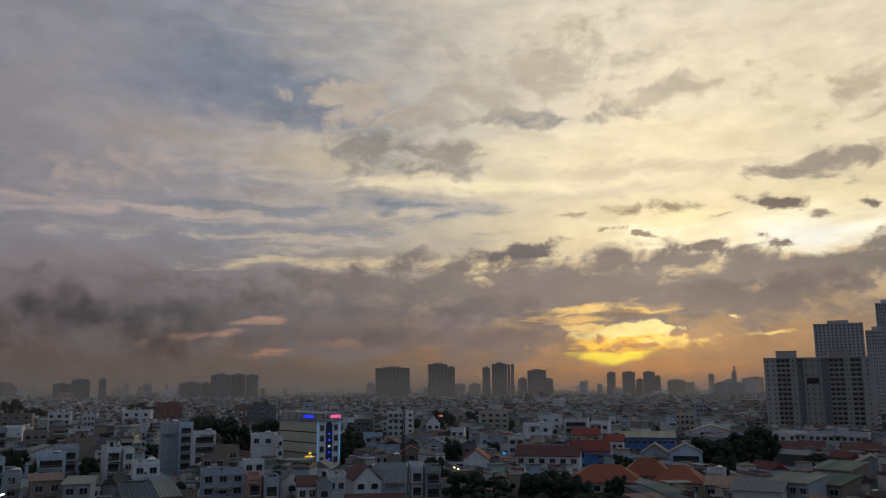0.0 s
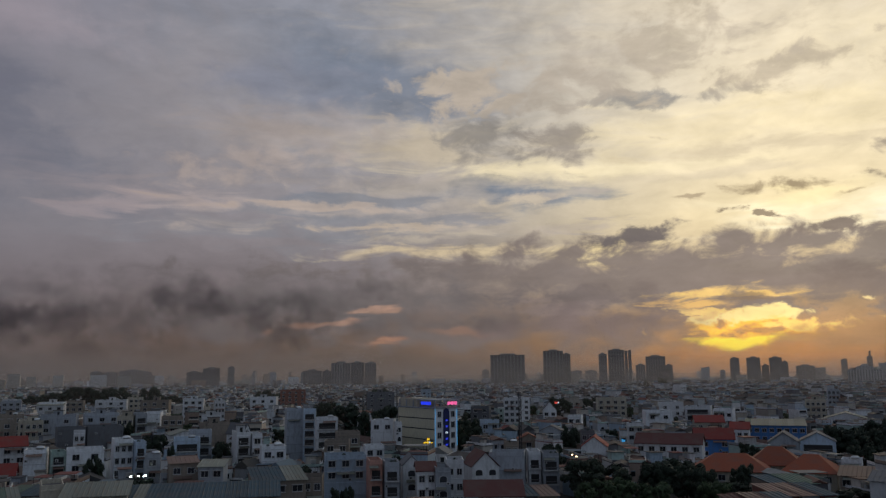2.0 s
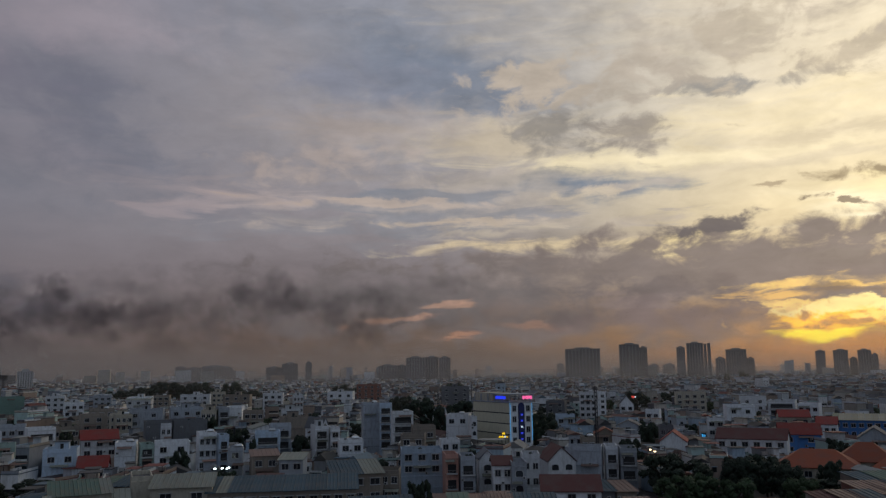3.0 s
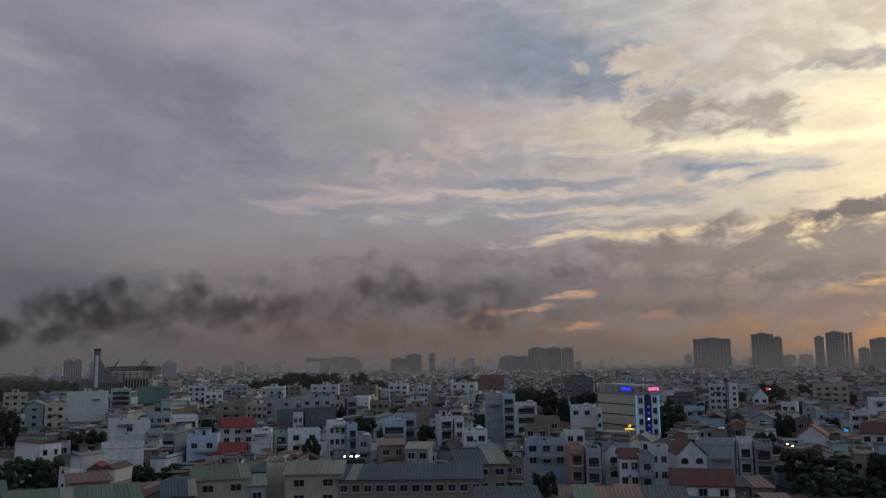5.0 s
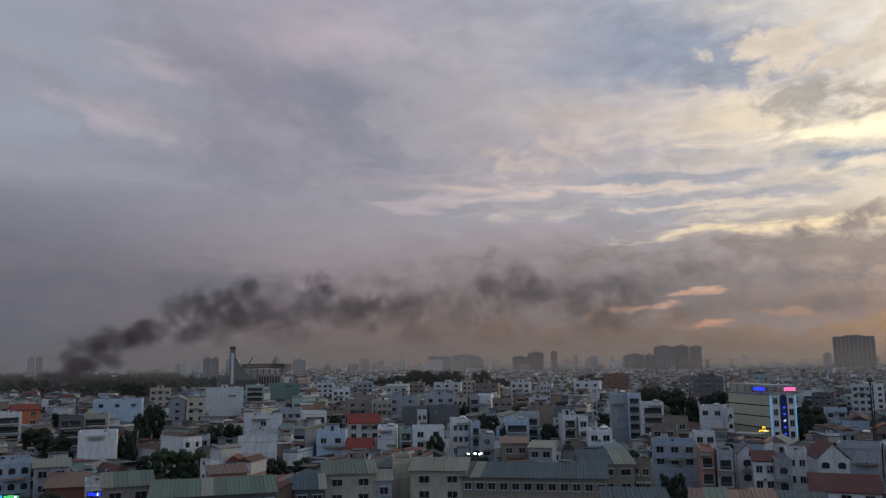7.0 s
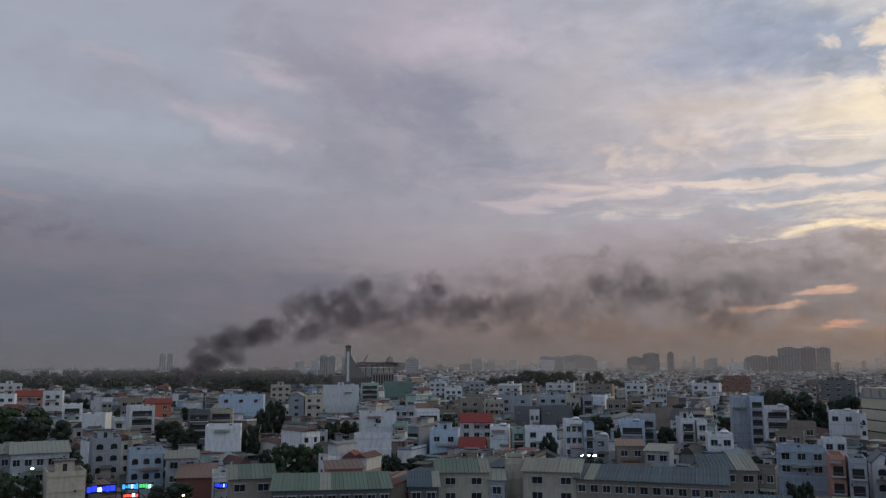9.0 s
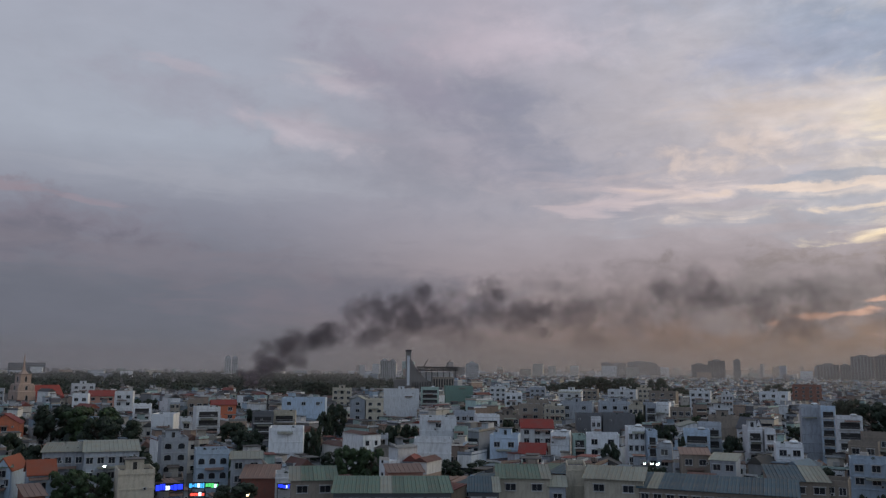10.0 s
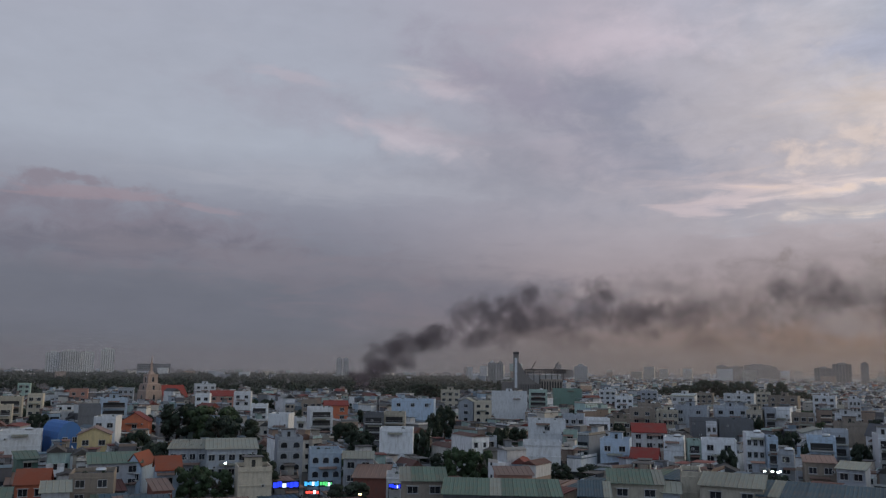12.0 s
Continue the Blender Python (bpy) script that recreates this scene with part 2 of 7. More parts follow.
cloud(65.1, 10.5, 1.53, 0.26, 0, "8b8a93", 0.7, 0.95, 0.7, STREAKC)
cloud(60.8, 6.9, 16.31, 1.73, 2, "77777f", 0.65, 1.0, 0.4, STREAKC)
cloud(69.8, 3.9, 15.12, 2.16, 0, "626973", 0.85, 1.0, 0.3, STREAKC)
cloud(48.9, 4.2, 10.30, 1.98, 0, "757279", 0.6, 1.0, 0.4, STREAKC)
cloud(60.0, 18.0, 7.5, 2.2, 8, "9296a1", 0.6, 1.2, 0.35)
cloud(51.5, 16.2, 4.48, 0.94, 14, "aca9b0", 0.55, 0.9, 0.3, STREAKC)
cloud(50.3, 19.7, 2.86, 0.39, 3, "aeabb2", 0.45, 0.9, 0.4, STREAKC)
cloud(61.3, 19.9, 3.57, 0.45, 8, "a5a6ae", 0.6, 0.9, 0.4, STREAKC)
cloud(44.9, 19.7, 8.96, 2.68, 20, "8c8e9b", 0.85, 1.1, 0.3)
cloud(37.6, 22.4, 7.95, 2.20, 0, "b3afb7", 0.8, 1.1, 0.3)
cloud(40.9, 14.6, 9.59, 1.74, 10, "9d9ca5", 0.5, 1.1, 0.3, STREAKC)
cloud(29.6, 11.4, 4.06, 0.65, -6, "b8aeb0", 0.5, 0.8, 0.6, STREAKC)
cloud(23.7, 11.8, 3.81, 0.88, -4, "c0b5b0", 0.6, 0.9, 0.6, STREAKC)
cloud(55.0, 12.6, 12.87, 1.18, 0, "9ba3ab", 0.6, 1.0, 0.3, STREAKC)
cloud(45.5, 14.0, 10.0, 3.4, 14, "7e8590", 0.55, 1.3, 0.3)
cloud(49.0, 5.0, 12.0, 2.0, 0, "656b76", 0.6, 1.2, 0.3)
cloud(52.0, 15.6, 5.2, 0.7, 16, "b4b4ba", 0.7, 1.1, 0.35)
cloud(50.6, 19.2, 3.6, 0.5, 8, "b4b3b9", 0.6, 1.1, 0.4)
cloud(29.5, 12.4, 7.0, 0.8, 2, "b3a9a8", 0.4, 1.2, 0.5, STREAKC)
cloud(22.5, 14.2, 5.0, 1.0, -4, "c2b5ab", 0.6, 1.0, 0.7)
cloud(13.5, 12.2, 7.0, 0.5, 2, "858b96", 0.75, 0.9, 0.7, STREAKC)
cloud(18.0, 10.9, 6.0, 0.4, 0, "868b95", 0.7, 0.9, 0.8, STREAKC)
cloud(9.0, 10.9, 6.0, 0.4, 2, "8d8f96", 0.7, 0.9, 0.8, STREAKC)
cloud(16.0, 11.6, 6.5, 0.22, 1, "c3b5a9", 0.75, 0.9, 0.9, STREAKC)
cloud(11.0, 10.3, 6.0, 0.2, -1, "c6b7a5", 0.7, 0.9, 0.9, STREAKC)
cloud(0.8, 12.2, 3.2, 0.22, -4, "cfc2ae", 0.85, 0.9, 0.7)
cloud(-2.5, 5.2, 6.5, 0.7, 2, "665f62", 0.5, 1.0, 0.8)
cloud(-18.0, 5.9, 12.0, 0.9, 0, "7b706d", 0.8, 1.0, 0.6)
cloud(-1.5, 3.4, 7.5, 1.1, 0, "706568", 0.7, 1.0, 0.5)
cloud(-23.0, 6.4, 6.0, 0.6, 2, "6f6664", 0.55, 1.0, 0.8)

# lumps and streaks of light and shade inside the clouds
LUMP = fbm(vec(AZ, sm("MULTIPLY", EL, 2.4)), 0.30, 8.0, 0.58, 0.2).outputs[0]
grade = WN.new("ShaderNodeMix")
grade.data_type, grade.blend_type = "RGBA", "MULTIPLY"
grade.inputs[0].default_value = 1.0
feed(grade.inputs[6], SKY)
calm = ease(AZ, 10.0, 45.0, 1.0, 0.22)       # the eastern deck is smoother
sway = sm("MULTIPLY", sm("SUBTRACT", LUMP, 0.5), calm)
sunny = ease(AZ, 18.0, -18.0, 1.10, 1.42)     # brighter towards the hidden sun
level = sm("MULTIPLY", sm("ADD", sm("MULTIPLY", sway, 0.5), 1.0), sm("MULTIPLY", sm("MULTIPLY", sunny, ease(AZ, -14.0, -26.0, 1.0, 0.9)), ease(AZ, 12.0, 46.0, 1.11, 0.79)))
feed(grade.inputs[7], vec(sm("MULTIPLY", level, ease(AZ, 0.0, 55.0, 1.0, 1.045)), sm("MULTIPLY", level, ease(AZ, 0.0, 55.0, 0.98, 0.955)), sm("MULTIPLY", level, ease(AZ, 0.0, 55.0, 0.97, 0.995))))
clear = WN.new("ShaderNodeTexSky")
clear.sky_type, clear.sun_disc = "NISHITA", False
clear.sun_elevation, clear.sun_rotation = radians(9), radians(15)
veil_sky = WN.new("ShaderNodeBackground")
feed(veil_sky.inputs[0], grade.outputs[2])
veil_sky.inputs[1].default_value = 1.0
clear_sky = WN.new("ShaderNodeBackground")
feed(clear_sky.inputs[0], clear.outputs[0])
clear_sky.inputs[1].default_value = 0.05
both = WN.new("ShaderNodeMixShader")
both.inputs[0].default_value = 0.03
WL.new(veil_sky.outputs[0], both.inputs[1])
WL.new(clear_sky.outputs[0], both.inputs[2])
WL.new(both.outputs[0], WN.new("ShaderNodeOutputWorld").inputs[0])

sun = new("sun", bpy.data.lights.new("sun", "SUN"))
sun.data.energy, sun.data.angle, sun.data.color = 0.3, radians(14), (1.0, 0.78, 0.52)
sun.matrix_world = look((0, 0, 0), (-math.sin(radians(15)), -math.cos(radians(15)), -math.tan(radians(9))))
scene.cycles.transparent_max_bounces = 128


# ---- materials ----
def material(name):
    m = bpy.data.materials.new(name)
    m.use_nodes = True
    return m, m.node_tree.nodes, m.node_tree.links, m.node_tree.nodes["Principled BSDF"]


def surface(name, rgb, rough=0.85, metal=0.0, stain=0.35, grime=(0.12, 0.11, 0.10), scale=0.35, streak=4.0, island=False, vary=0.25, bump=0.15, tones=()):
    """A weathered surface: base colour with broad stains, streaks down the wall, fine grain, and a tone of its own for each piece."""
    m, n, l, b = material(name)
    pos = n.new("ShaderNodeTexCoord").outputs["Object"]
    mp = n.new("ShaderNodeMapping")
    mp.inputs[3].default_value = (scale * streak, scale * streak, scale)
    l.new(pos, mp.inputs[0])
    wide = n.new("ShaderNodeTexNoise")
    wide.inputs["Scale"].default_value, wide.inputs["Detail"].default_value = 1.0, 6
    l.new(mp.outputs[0], wide.inputs["Vector"])
    fine = n.new("ShaderNodeTexNoise")
    fine.inputs["Scale"].default_value, fine.inputs["Detail"].default_value = 3.1, 5
    l.new(pos, fine.inputs["Vector"])
    if island:
        rnd = n.new("ShaderNodeNewGeometry").outputs["Random Per Island"]
    else:
        rnd = n.new("ShaderNodeObjectInfo").outputs["Random"]
    if tones:
        r = n.new("ShaderNodeValToRGB")
        r.color_ramp.interpolation = "CONSTANT"
        while len(r.color_ramp.elements) < len(tones):
            r.color_ramp.elements.new(0.5)
        for i, (e, c) in enumerate(zip(r.color_ramp.elements, tones)):
            e.position, e.color = i / len(tones), (*c, 1)
        l.new(rnd, r.inputs[0])
        base = r.outputs[0]
        w = n.new("ShaderNodeTexWhiteNoise")
        w.noise_dimensions = "1D"
        l.new(rnd, w.inputs["W"])
        rnd = w.outputs[0]
    else:
        c = n.new("ShaderNodeRGB")
        c.outputs[0].default_value = (*rgb, 1)
        base = c.outputs[0]
    hsv = n.new("ShaderNodeHueSaturation")
    l.new(base, hsv.inputs["Color"])
    mr = n.new("ShaderNodeMapRange")
    mr.inputs[3].default_value, mr.inputs[4].default_value = 1 - vary, 1 + vary * 0.4
    l.new(rnd, mr.inputs[0])
    l.new(mr.outputs[0], hsv.inputs["Value"])
    mask = n.new("ShaderNodeMapRange")
    mask.inputs[1].default_value, mask.inputs[2].default_value, mask.inputs[4].default_value = 0.45, 0.75, stain
    l.new(wide.outputs[0], mask.inputs[0])
    mix = n.new("ShaderNodeMix")
    mix.data_type = "RGBA"
    mix.inputs[7].default_value = (*grime, 1)
    l.new(mask.outputs[0], mix.inputs[0])
    l.new(hsv.outputs[0], mix.inputs[6])
    mix2 = n.new("ShaderNodeMix")
    mix2.data_type, mix2.blend_type = "RGBA", "MULTIPLY"
    mix2.inputs[0].default_value = 0.35
    l.new(mix.outputs[2], mix2.inputs[6])
    l.new(fine.outputs[0], mix2.inputs[7])
    l.new(mix2.outputs[2], b.inputs["Base Color"])
    b.inputs["Roughness"].default_value, b.inputs["Metallic"].default_value = rough, metal
    bp = n.new("ShaderNodeBump")
    bp.inputs["Strength"].default_value, bp.inputs["Distance"].default_value = bump, 0.05
    l.new(fine.outputs[0], bp.inputs["Height"])
    l.new(bp.outputs[0], b.inputs["Normal"])
    return m


def glowing(name, rgb, power):
    m, n, l, b = material(name)
    b.inputs["Base Color"].default_value = (*rgb, 1)
    b.inputs["Emission Color"].default_value = (*rgb, 1)
    b.inputs["Emission Strength"].default_value = power
    return m


PAINT = {
    "white": surface("white_paint", (0.82, 0.85, 0.89), stain=0.35),
    "grey": surface("grey_render", (0.44, 0.48, 0.54), stain=0.45),
    "dark": surface("dark_render", (0.17, 0.18, 0.20), stain=0.5),
    "pale_blue": surface("pale_blue_paint", (0.50, 0.62, 0.76), stain=0.35),
    "blue": surface("blue_paint", (0.08, 0.24, 0.62), stain=0.3),
    "cream": surface("cream_paint", (0.60, 0.55, 0.45), stain=0.4),
    "yellow": surface("yellow_paint", (0.66, 0.54, 0.30), stain=0.35),
    "tan": surface("tan_render", (0.34, 0.29, 0.245), stain=0.45),
    "green": surface("green_paint", (0.22, 0.36, 0.31), stain=0.4),
    "mint": surface("mint_paint", (0.45, 0.60, 0.55), stain=0.4),
    "brick": surface("red_brown_wall", (0.26, 0.10, 0.075), stain=0.4),
    "salmon": surface("salmon_paint", (0.55, 0.30, 0.24), stain=0.4),
    "orange": surface("orange_paint", (0.55, 0.17, 0.09), stain=0.3),
}
WALL_NAMES = {"white": "white-painted", "grey": "grey rendered", "dark": "dark grey", "pale_blue": "pale blue painted", "blue": "bright blue painted",
              "cream": "cream painted", "yellow": "yellow painted", "tan": "tan rendered", "green": "dull green", "mint": "mint green",
              "brick": "red-brown", "salmon": "salmon pink", "orange": "orange painted"}
ROOFING = {
    "concrete": surface("roof_concrete", (0.10, 0.10, 0.105), stain=0.6, streak=1.0),
    "red": surface("red_roof_tiles", (0.27, 0.04, 0.032), stain=0.4, streak=1.0),
    "maroon": surface("dark_red_roof_tiles", (0.12, 0.04, 0.037), stain=0.4, streak=1.0),
    "orange": surface("orange_roof_tiles", (0.30, 0.075, 0.035), stain=0.35, streak=1.0),
    "slate": surface("grey_roof_tiles", (0.15, 0.16, 0.18), stain=0.4, streak=1.0),
    "tin": surface("pale_tin_sheet", (0.25, 0.275, 0.24), rough=0.75, stain=0.45, streak=1.0, grime=(0.22, 0.15, 0.10)),
    "green_tin": surface("greenish_tin_sheet", (0.10, 0.17, 0.135), rough=0.75, stain=0.45, streak=1.0, grime=(0.2, 0.14, 0.09)),
    "blue_tin": surface("blue_tin_sheet", (0.03, 0.08, 0.115), rough=0.75, stain=0.4, streak=1.0, grime=(0.16, 0.13, 0.11)),
    "rust": surface("rusty_tin_sheet", (0.24, 0.15, 0.12), rough=0.7, stain=0.5, streak=1.0),
}
ROOF_NAMES = {"concrete": "flat concrete roof", "red": "red tiled roof", "maroon": "dark red tiled roof", "orange": "orange tiled roof",
              "slate": "grey tiled roof", "tin": "pale tin roof", "green_tin": "greenish tin roof", "blue_tin": "blue tin roof", "rust": "rusty tin roof"}
GLASS = surface("window_glass", (0.035, 0.04, 0.05), rough=0.12, stain=0.1, vary=0.5, bump=0.0)
FRAME = surface("window_frame_paint", (0.55, 0.56, 0.57), rough=0.6, stain=0.2)
# near-black colour; on doorways and openings it stands in for the shade inside
SHADE = surface("shade_and_dark_panel", (0.03, 0.03, 0.032), stain=0.1)
RAIL = surface("rail_metal", (0.22, 0.22, 0.23), rough=0.5, metal=0.3, stain=0.2)
STEEL = surface("stainless_steel", (0.72, 0.74, 0.76), rough=0.28, metal=0.9, stain=0.15)
IRON = surface("dark_iron", (0.06, 0.06, 0.065), rough=0.6, metal=0.4, stain=0.2)
PIER = surface("pier_render", (0.47, 0.45, 0.43), stain=0.35)
TOWER = surface("tower_render", (0.29, 0.30, 0.32), stain=0.3, streak=1.0, scale=0.05)
TOWER_LIGHT = surface("light_tower_render", (0.62, 0.62, 0.62), stain=0.3, streak=1.0, scale=0.05)
# whiter copy: haze and light on the far towers put into the paint
TOWER_HAZED_WHITE = surface("hazed_white_tower_render", (0.86, 0.85, 0.83), stain=0.15, streak=1.0, scale=0.05)
EARTH = surface("ground_asphalt", (0.04, 0.04, 0.04), stain=0.5, streak=1.0, scale=0.02, grime=(0.07, 0.06, 0.05))
BARK = surface("bark", (0.08, 0.06, 0.045), stain=0.3)
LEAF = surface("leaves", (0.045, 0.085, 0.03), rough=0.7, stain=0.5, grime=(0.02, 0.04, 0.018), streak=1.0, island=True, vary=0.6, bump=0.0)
# darker copy of the leaves: evening shade put into their colour
LEAF_SHADED = surface("shaded_leaves", (0.022, 0.042, 0.022), rough=0.7, stain=0.4, grime=(0.012, 0.02, 0.012), streak=1.0, island=True, vary=0.6, bump=0.0)
TOWN = surface("town_walls", (0.5, 0.5, 0.5), stain=0.4, island=True, vary=0.35,
               tones=[(0.78, 0.81, 0.85), (0.46, 0.50, 0.57), (0.56, 0.51, 0.44), (0.26, 0.27, 0.29), (0.82, 0.83, 0.84), (0.44, 0.57, 0.70), (0.38, 0.29, 0.24), (0.84, 0.86, 0.88), (0.15, 0.15, 0.17), (0.62, 0.66, 0.70), (0.45, 0.60, 0.58), (0.70, 0.66, 0.60)])
TOWN_ROOF = surface("town_roofs", (0.3, 0.3, 0.3), stain=0.5, island=True, vary=0.4, streak=1.0,
                    tones=[(0.07, 0.07, 0.075), (0.11, 0.115, 0.12), (0.20, 0.05, 0.04), (0.30, 0.31, 0.31), (0.06, 0.055, 0.055), (0.13, 0.19, 0.24), (0.17, 0.09, 0.07), (0.09, 0.085, 0.08), (0.13, 0.06, 0.05)])
NEON_BLUE = glowing("neon_blue", (0.02, 0.05, 1.0), 1.0)
NEON_CYAN = glowing("neon_cyan", (0.06, 0.42, 0.85), 0.9)
NEON_YELLOW = glowing("neon_yellow", (1.0, 0.62, 0.03), 1.2)
NEON_GREEN = glowing("neon_green", (0.08, 0.6, 0.16), 0.9)
NEON_PINK = glowing("neon_pink", (1.0, 0.16, 0.42), 0.9)
NEON_RED = glowing("neon_red", (1.0, 0.10, 0.07), 1.0)
FRAME_LIT = glowing("white_light_panel", (0.7, 0.85, 1.0), 1.0)
LAMP_WHITE = glowing("lamp_white", (0.85, 1.0, 0.95), 7.0)
LAMP_WARM = glowing("lamp_warm", (1.0, 0.75, 0.4), 6.0)


def hazy(name, rgb, density, top, reach):
    """A thin sheet of haze: mostly clear, thinning upwards to nothing at its top."""
    m, n, l, b = material(name)
    n.remove(b)
    pos = n.new("ShaderNodeTexCoord").outputs["Object"]
    s = n.new("ShaderNodeSeparateXYZ")
    l.new(pos, s.inputs[0])
    mr = n.new("ShaderNodeMapRange")
    mr.interpolation_type = "SMOOTHERSTEP"
    mr.inputs[1].default_value, mr.inputs[2].default_value = 0.0, top
    mr.inputs[3].default_value, mr.inputs[4].default_value = density, 0.0
    l.new(s.outputs[2], mr.inputs[0])
    east = n.new("ShaderNodeMapRange")        # the wind carries smoke and haze to the west
    east.interpolation_type = "SMOOTHSTEP"
    east.inputs[1].default_value, east.inputs[2].default_value = -0.92 * reach, -0.35 * reach
    east.inputs[3].default_value, east.inputs[4].default_value = 0.35 if reach < 1200 else 0.9, 1.0
    l.new(s.outputs[0], east.inputs[0])
    thin = n.new("ShaderNodeMath")
    thin.operation = "MULTIPLY"
    l.new(mr.outputs[0], thin.inputs[0])
    l.new(east.outputs[0], thin.inputs[1])
    d, t, c = n.new("ShaderNodeBsdfDiffuse"), n.new("ShaderNodeBsdfTranslucent"), n.new("ShaderNodeBsdfTransparent")
    d.inputs[0].default_value = t.inputs[0].default_value = (*rgb, 1)
    body, out = n.new("ShaderNodeMixShader"), n.new("ShaderNodeMixShader")
    body.inputs[0].default_value = 0.75
    l.new(d.outputs[0], body.inputs[1])
    l.new(t.outputs[0], body.inputs[2])
    l.new(thin.outputs[0], out.inputs[0])
    l.new(c.outputs[0], out.inputs[1])
    l.new(body.outputs[0], out.inputs[2])
    l.new(out.outputs[0], n["Material Output"].inputs[0])
    return m


# ---- building blocks ----
class Shape:
    """Boxes, prisms and loose faces gathered into one mesh."""

    def __init__(self):
        self.v, self.f, self.m = [], [], []

    def face(self, pts, mat=0):
        k = len(self.v)
        self.v += [tuple(p) for p in pts]
        self.f.append(tuple(range(k, k + len(pts))))
        self.m.append(mat)

    def solid(self, pts, faces, mat=0):
        k = len(self.v)
        self.v += pts
        self.f += [tuple(k + i for i in f) for f in faces]
        self.m += [mat] * len(faces)

    def box(self, x0, x1, y0, y1, z0, z1, mat=0):
        self.solid([(x0, y0, z0), (x1, y0, z0), (x1, y1, z0), (x0, y1, z0), (x0, y0, z1), (x1, y0, z1), (x1, y1, z1), (x0, y1, z1)],
                   [(0, 3, 2, 1), (4, 5, 6, 7), (0, 1, 5, 4), (1, 2, 6, 5), (2, 3, 7, 6), (3, 0, 4, 7)], mat)

    def loft(self, rings, mat=0):
        """Skin over rings of equal length, closed at both ends."""
        k, c = len(self.v), len(rings[0])
        for r in rings:
            self.v += [tuple(p) for p in r]
        for i in range(len(rings) - 1):
            for j in range(c):
                a, b = k + i * c + j, k + i * c + (j + 1) % c
                self.f.append((a, b, b + c, a + c))
                self.m.append(mat)
        self.f += [tuple(k + j for j in reversed(range(c))), tuple(k + (len(rings) - 1) * c + j for j in range(c))]
        self.m += [mat, mat]

    def tube(self, a, b, ra, rb, sides=6, mat=0):
        a, b = Vector(a), Vector(b)
        q = (b - a).to_track_quat("Z", "Y")
        ring = lambda p, r: [p + q @ Vector((r * math.cos(2 * math.pi * i / sides), r * math.sin(2 * math.pi * i / sides), 0)) for i in range(sides)]
        self.loft([ring(a, ra), ring(b, rb)], mat)

    def mesh(self, name, *mats):
        me = bpy.data.meshes.new(name)
        me.from_pydata(self.v, [], self.f)
        for m in mats:
            me.materials.append(m)
        me.polygons.foreach_set("material_index", self.m)
        me.update()
        return me


def part(name, geo, mats, parent, label="", at=None):
    """One mesh object under a thing or a part. geo: a Shape, or a mesh that alike pieces share."""
    mats = mats if isinstance(mats, (list, tuple)) else [mats]
    ob = new(name, geo.mesh(name, *mats) if isinstance(geo, Shape) else geo)
    ob.parent = parent
    if at is not None:
        ob.matrix_basis = at
    if label:
        ob["label"] = label
    return ob


def polar(az, d):
    """A place on the ground: degrees to the left of north from the lookout, and metres."""
    return -d * math.sin(radians(az)), d * math.cos(radians(az))


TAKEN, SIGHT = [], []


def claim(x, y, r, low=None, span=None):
    """Keep a plot free; low: the height above which the thing shows from the camera."""
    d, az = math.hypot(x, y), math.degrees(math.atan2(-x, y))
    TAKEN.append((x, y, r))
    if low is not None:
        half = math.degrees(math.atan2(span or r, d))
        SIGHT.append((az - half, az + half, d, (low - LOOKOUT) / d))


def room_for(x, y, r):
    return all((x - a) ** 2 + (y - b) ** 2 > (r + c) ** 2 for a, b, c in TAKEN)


def sight_limit(x, y, r):
    """How high a filler may rise here without hiding, from the camera, what stands behind."""
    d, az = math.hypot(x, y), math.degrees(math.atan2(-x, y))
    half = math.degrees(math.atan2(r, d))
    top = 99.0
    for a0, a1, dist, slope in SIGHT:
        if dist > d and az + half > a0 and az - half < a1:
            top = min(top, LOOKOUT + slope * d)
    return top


WINDOWS = {}


def window_mesh(w, h, kind="plain"):
    key = (round(w, 1), round(h, 1), kind)
    if key not in WINDOWS:
        s = Shape()
        if kind == "arch":
            pts = [(-w / 2, 0), (w / 2, 0), (w / 2, h * 0.68)] + [(w / 2 * math.cos(a), h * 0.68 + h * 0.32 * math.sin(a)) for a in (0.6, 1.2, 1.94, 2.54)] + [(-w / 2, h * 0.68)]
            s.loft([[(x * 1.16, 0, z * 1.05 - 0.05) for x, z in pts], [(x * 1.16, -0.08, z * 1.05 - 0.05) for x, z in pts]], 0)
            s.loft([[(x, -0.08, z) for x, z in pts], [(x, -0.10, z) for x, z in pts]], 1)
        else:
            t = 0.10
            rect = lambda x0, z0, x1, z1, y: [(x0, y, z0), (x1, y, z0), (x1, y, z1), (x0, y, z1)]
            rings = [rect(-w / 2 - t, -t, w / 2 + t, h + t, 0.0), rect(-w / 2 - t, -t, w / 2 + t, h + t, -0.10), rect(-w / 2, 0, w / 2, h, -0.10), rect(-w / 2, 0, w / 2, h, -0.03)]
            s.loft(rings, 0)
            s.m[-1] = 1
            s.box(-0.04, 0.04, -0.07, -0.025, 0, h, 0)
            s.box(-w / 2 - 2 * t, w / 2 + 2 * t, -0.26, -0.002, -t * 2, -t, 0)
            if kind == "hood":
                s.box(-w / 2 - 0.3, w / 2 + 0.3, -0.7, 0.0, h + t, h + t + 0.12, 0)
        WINDOWS[key] = s.mesh("window", FRAME, GLASS)
    return WINDOWS[key]


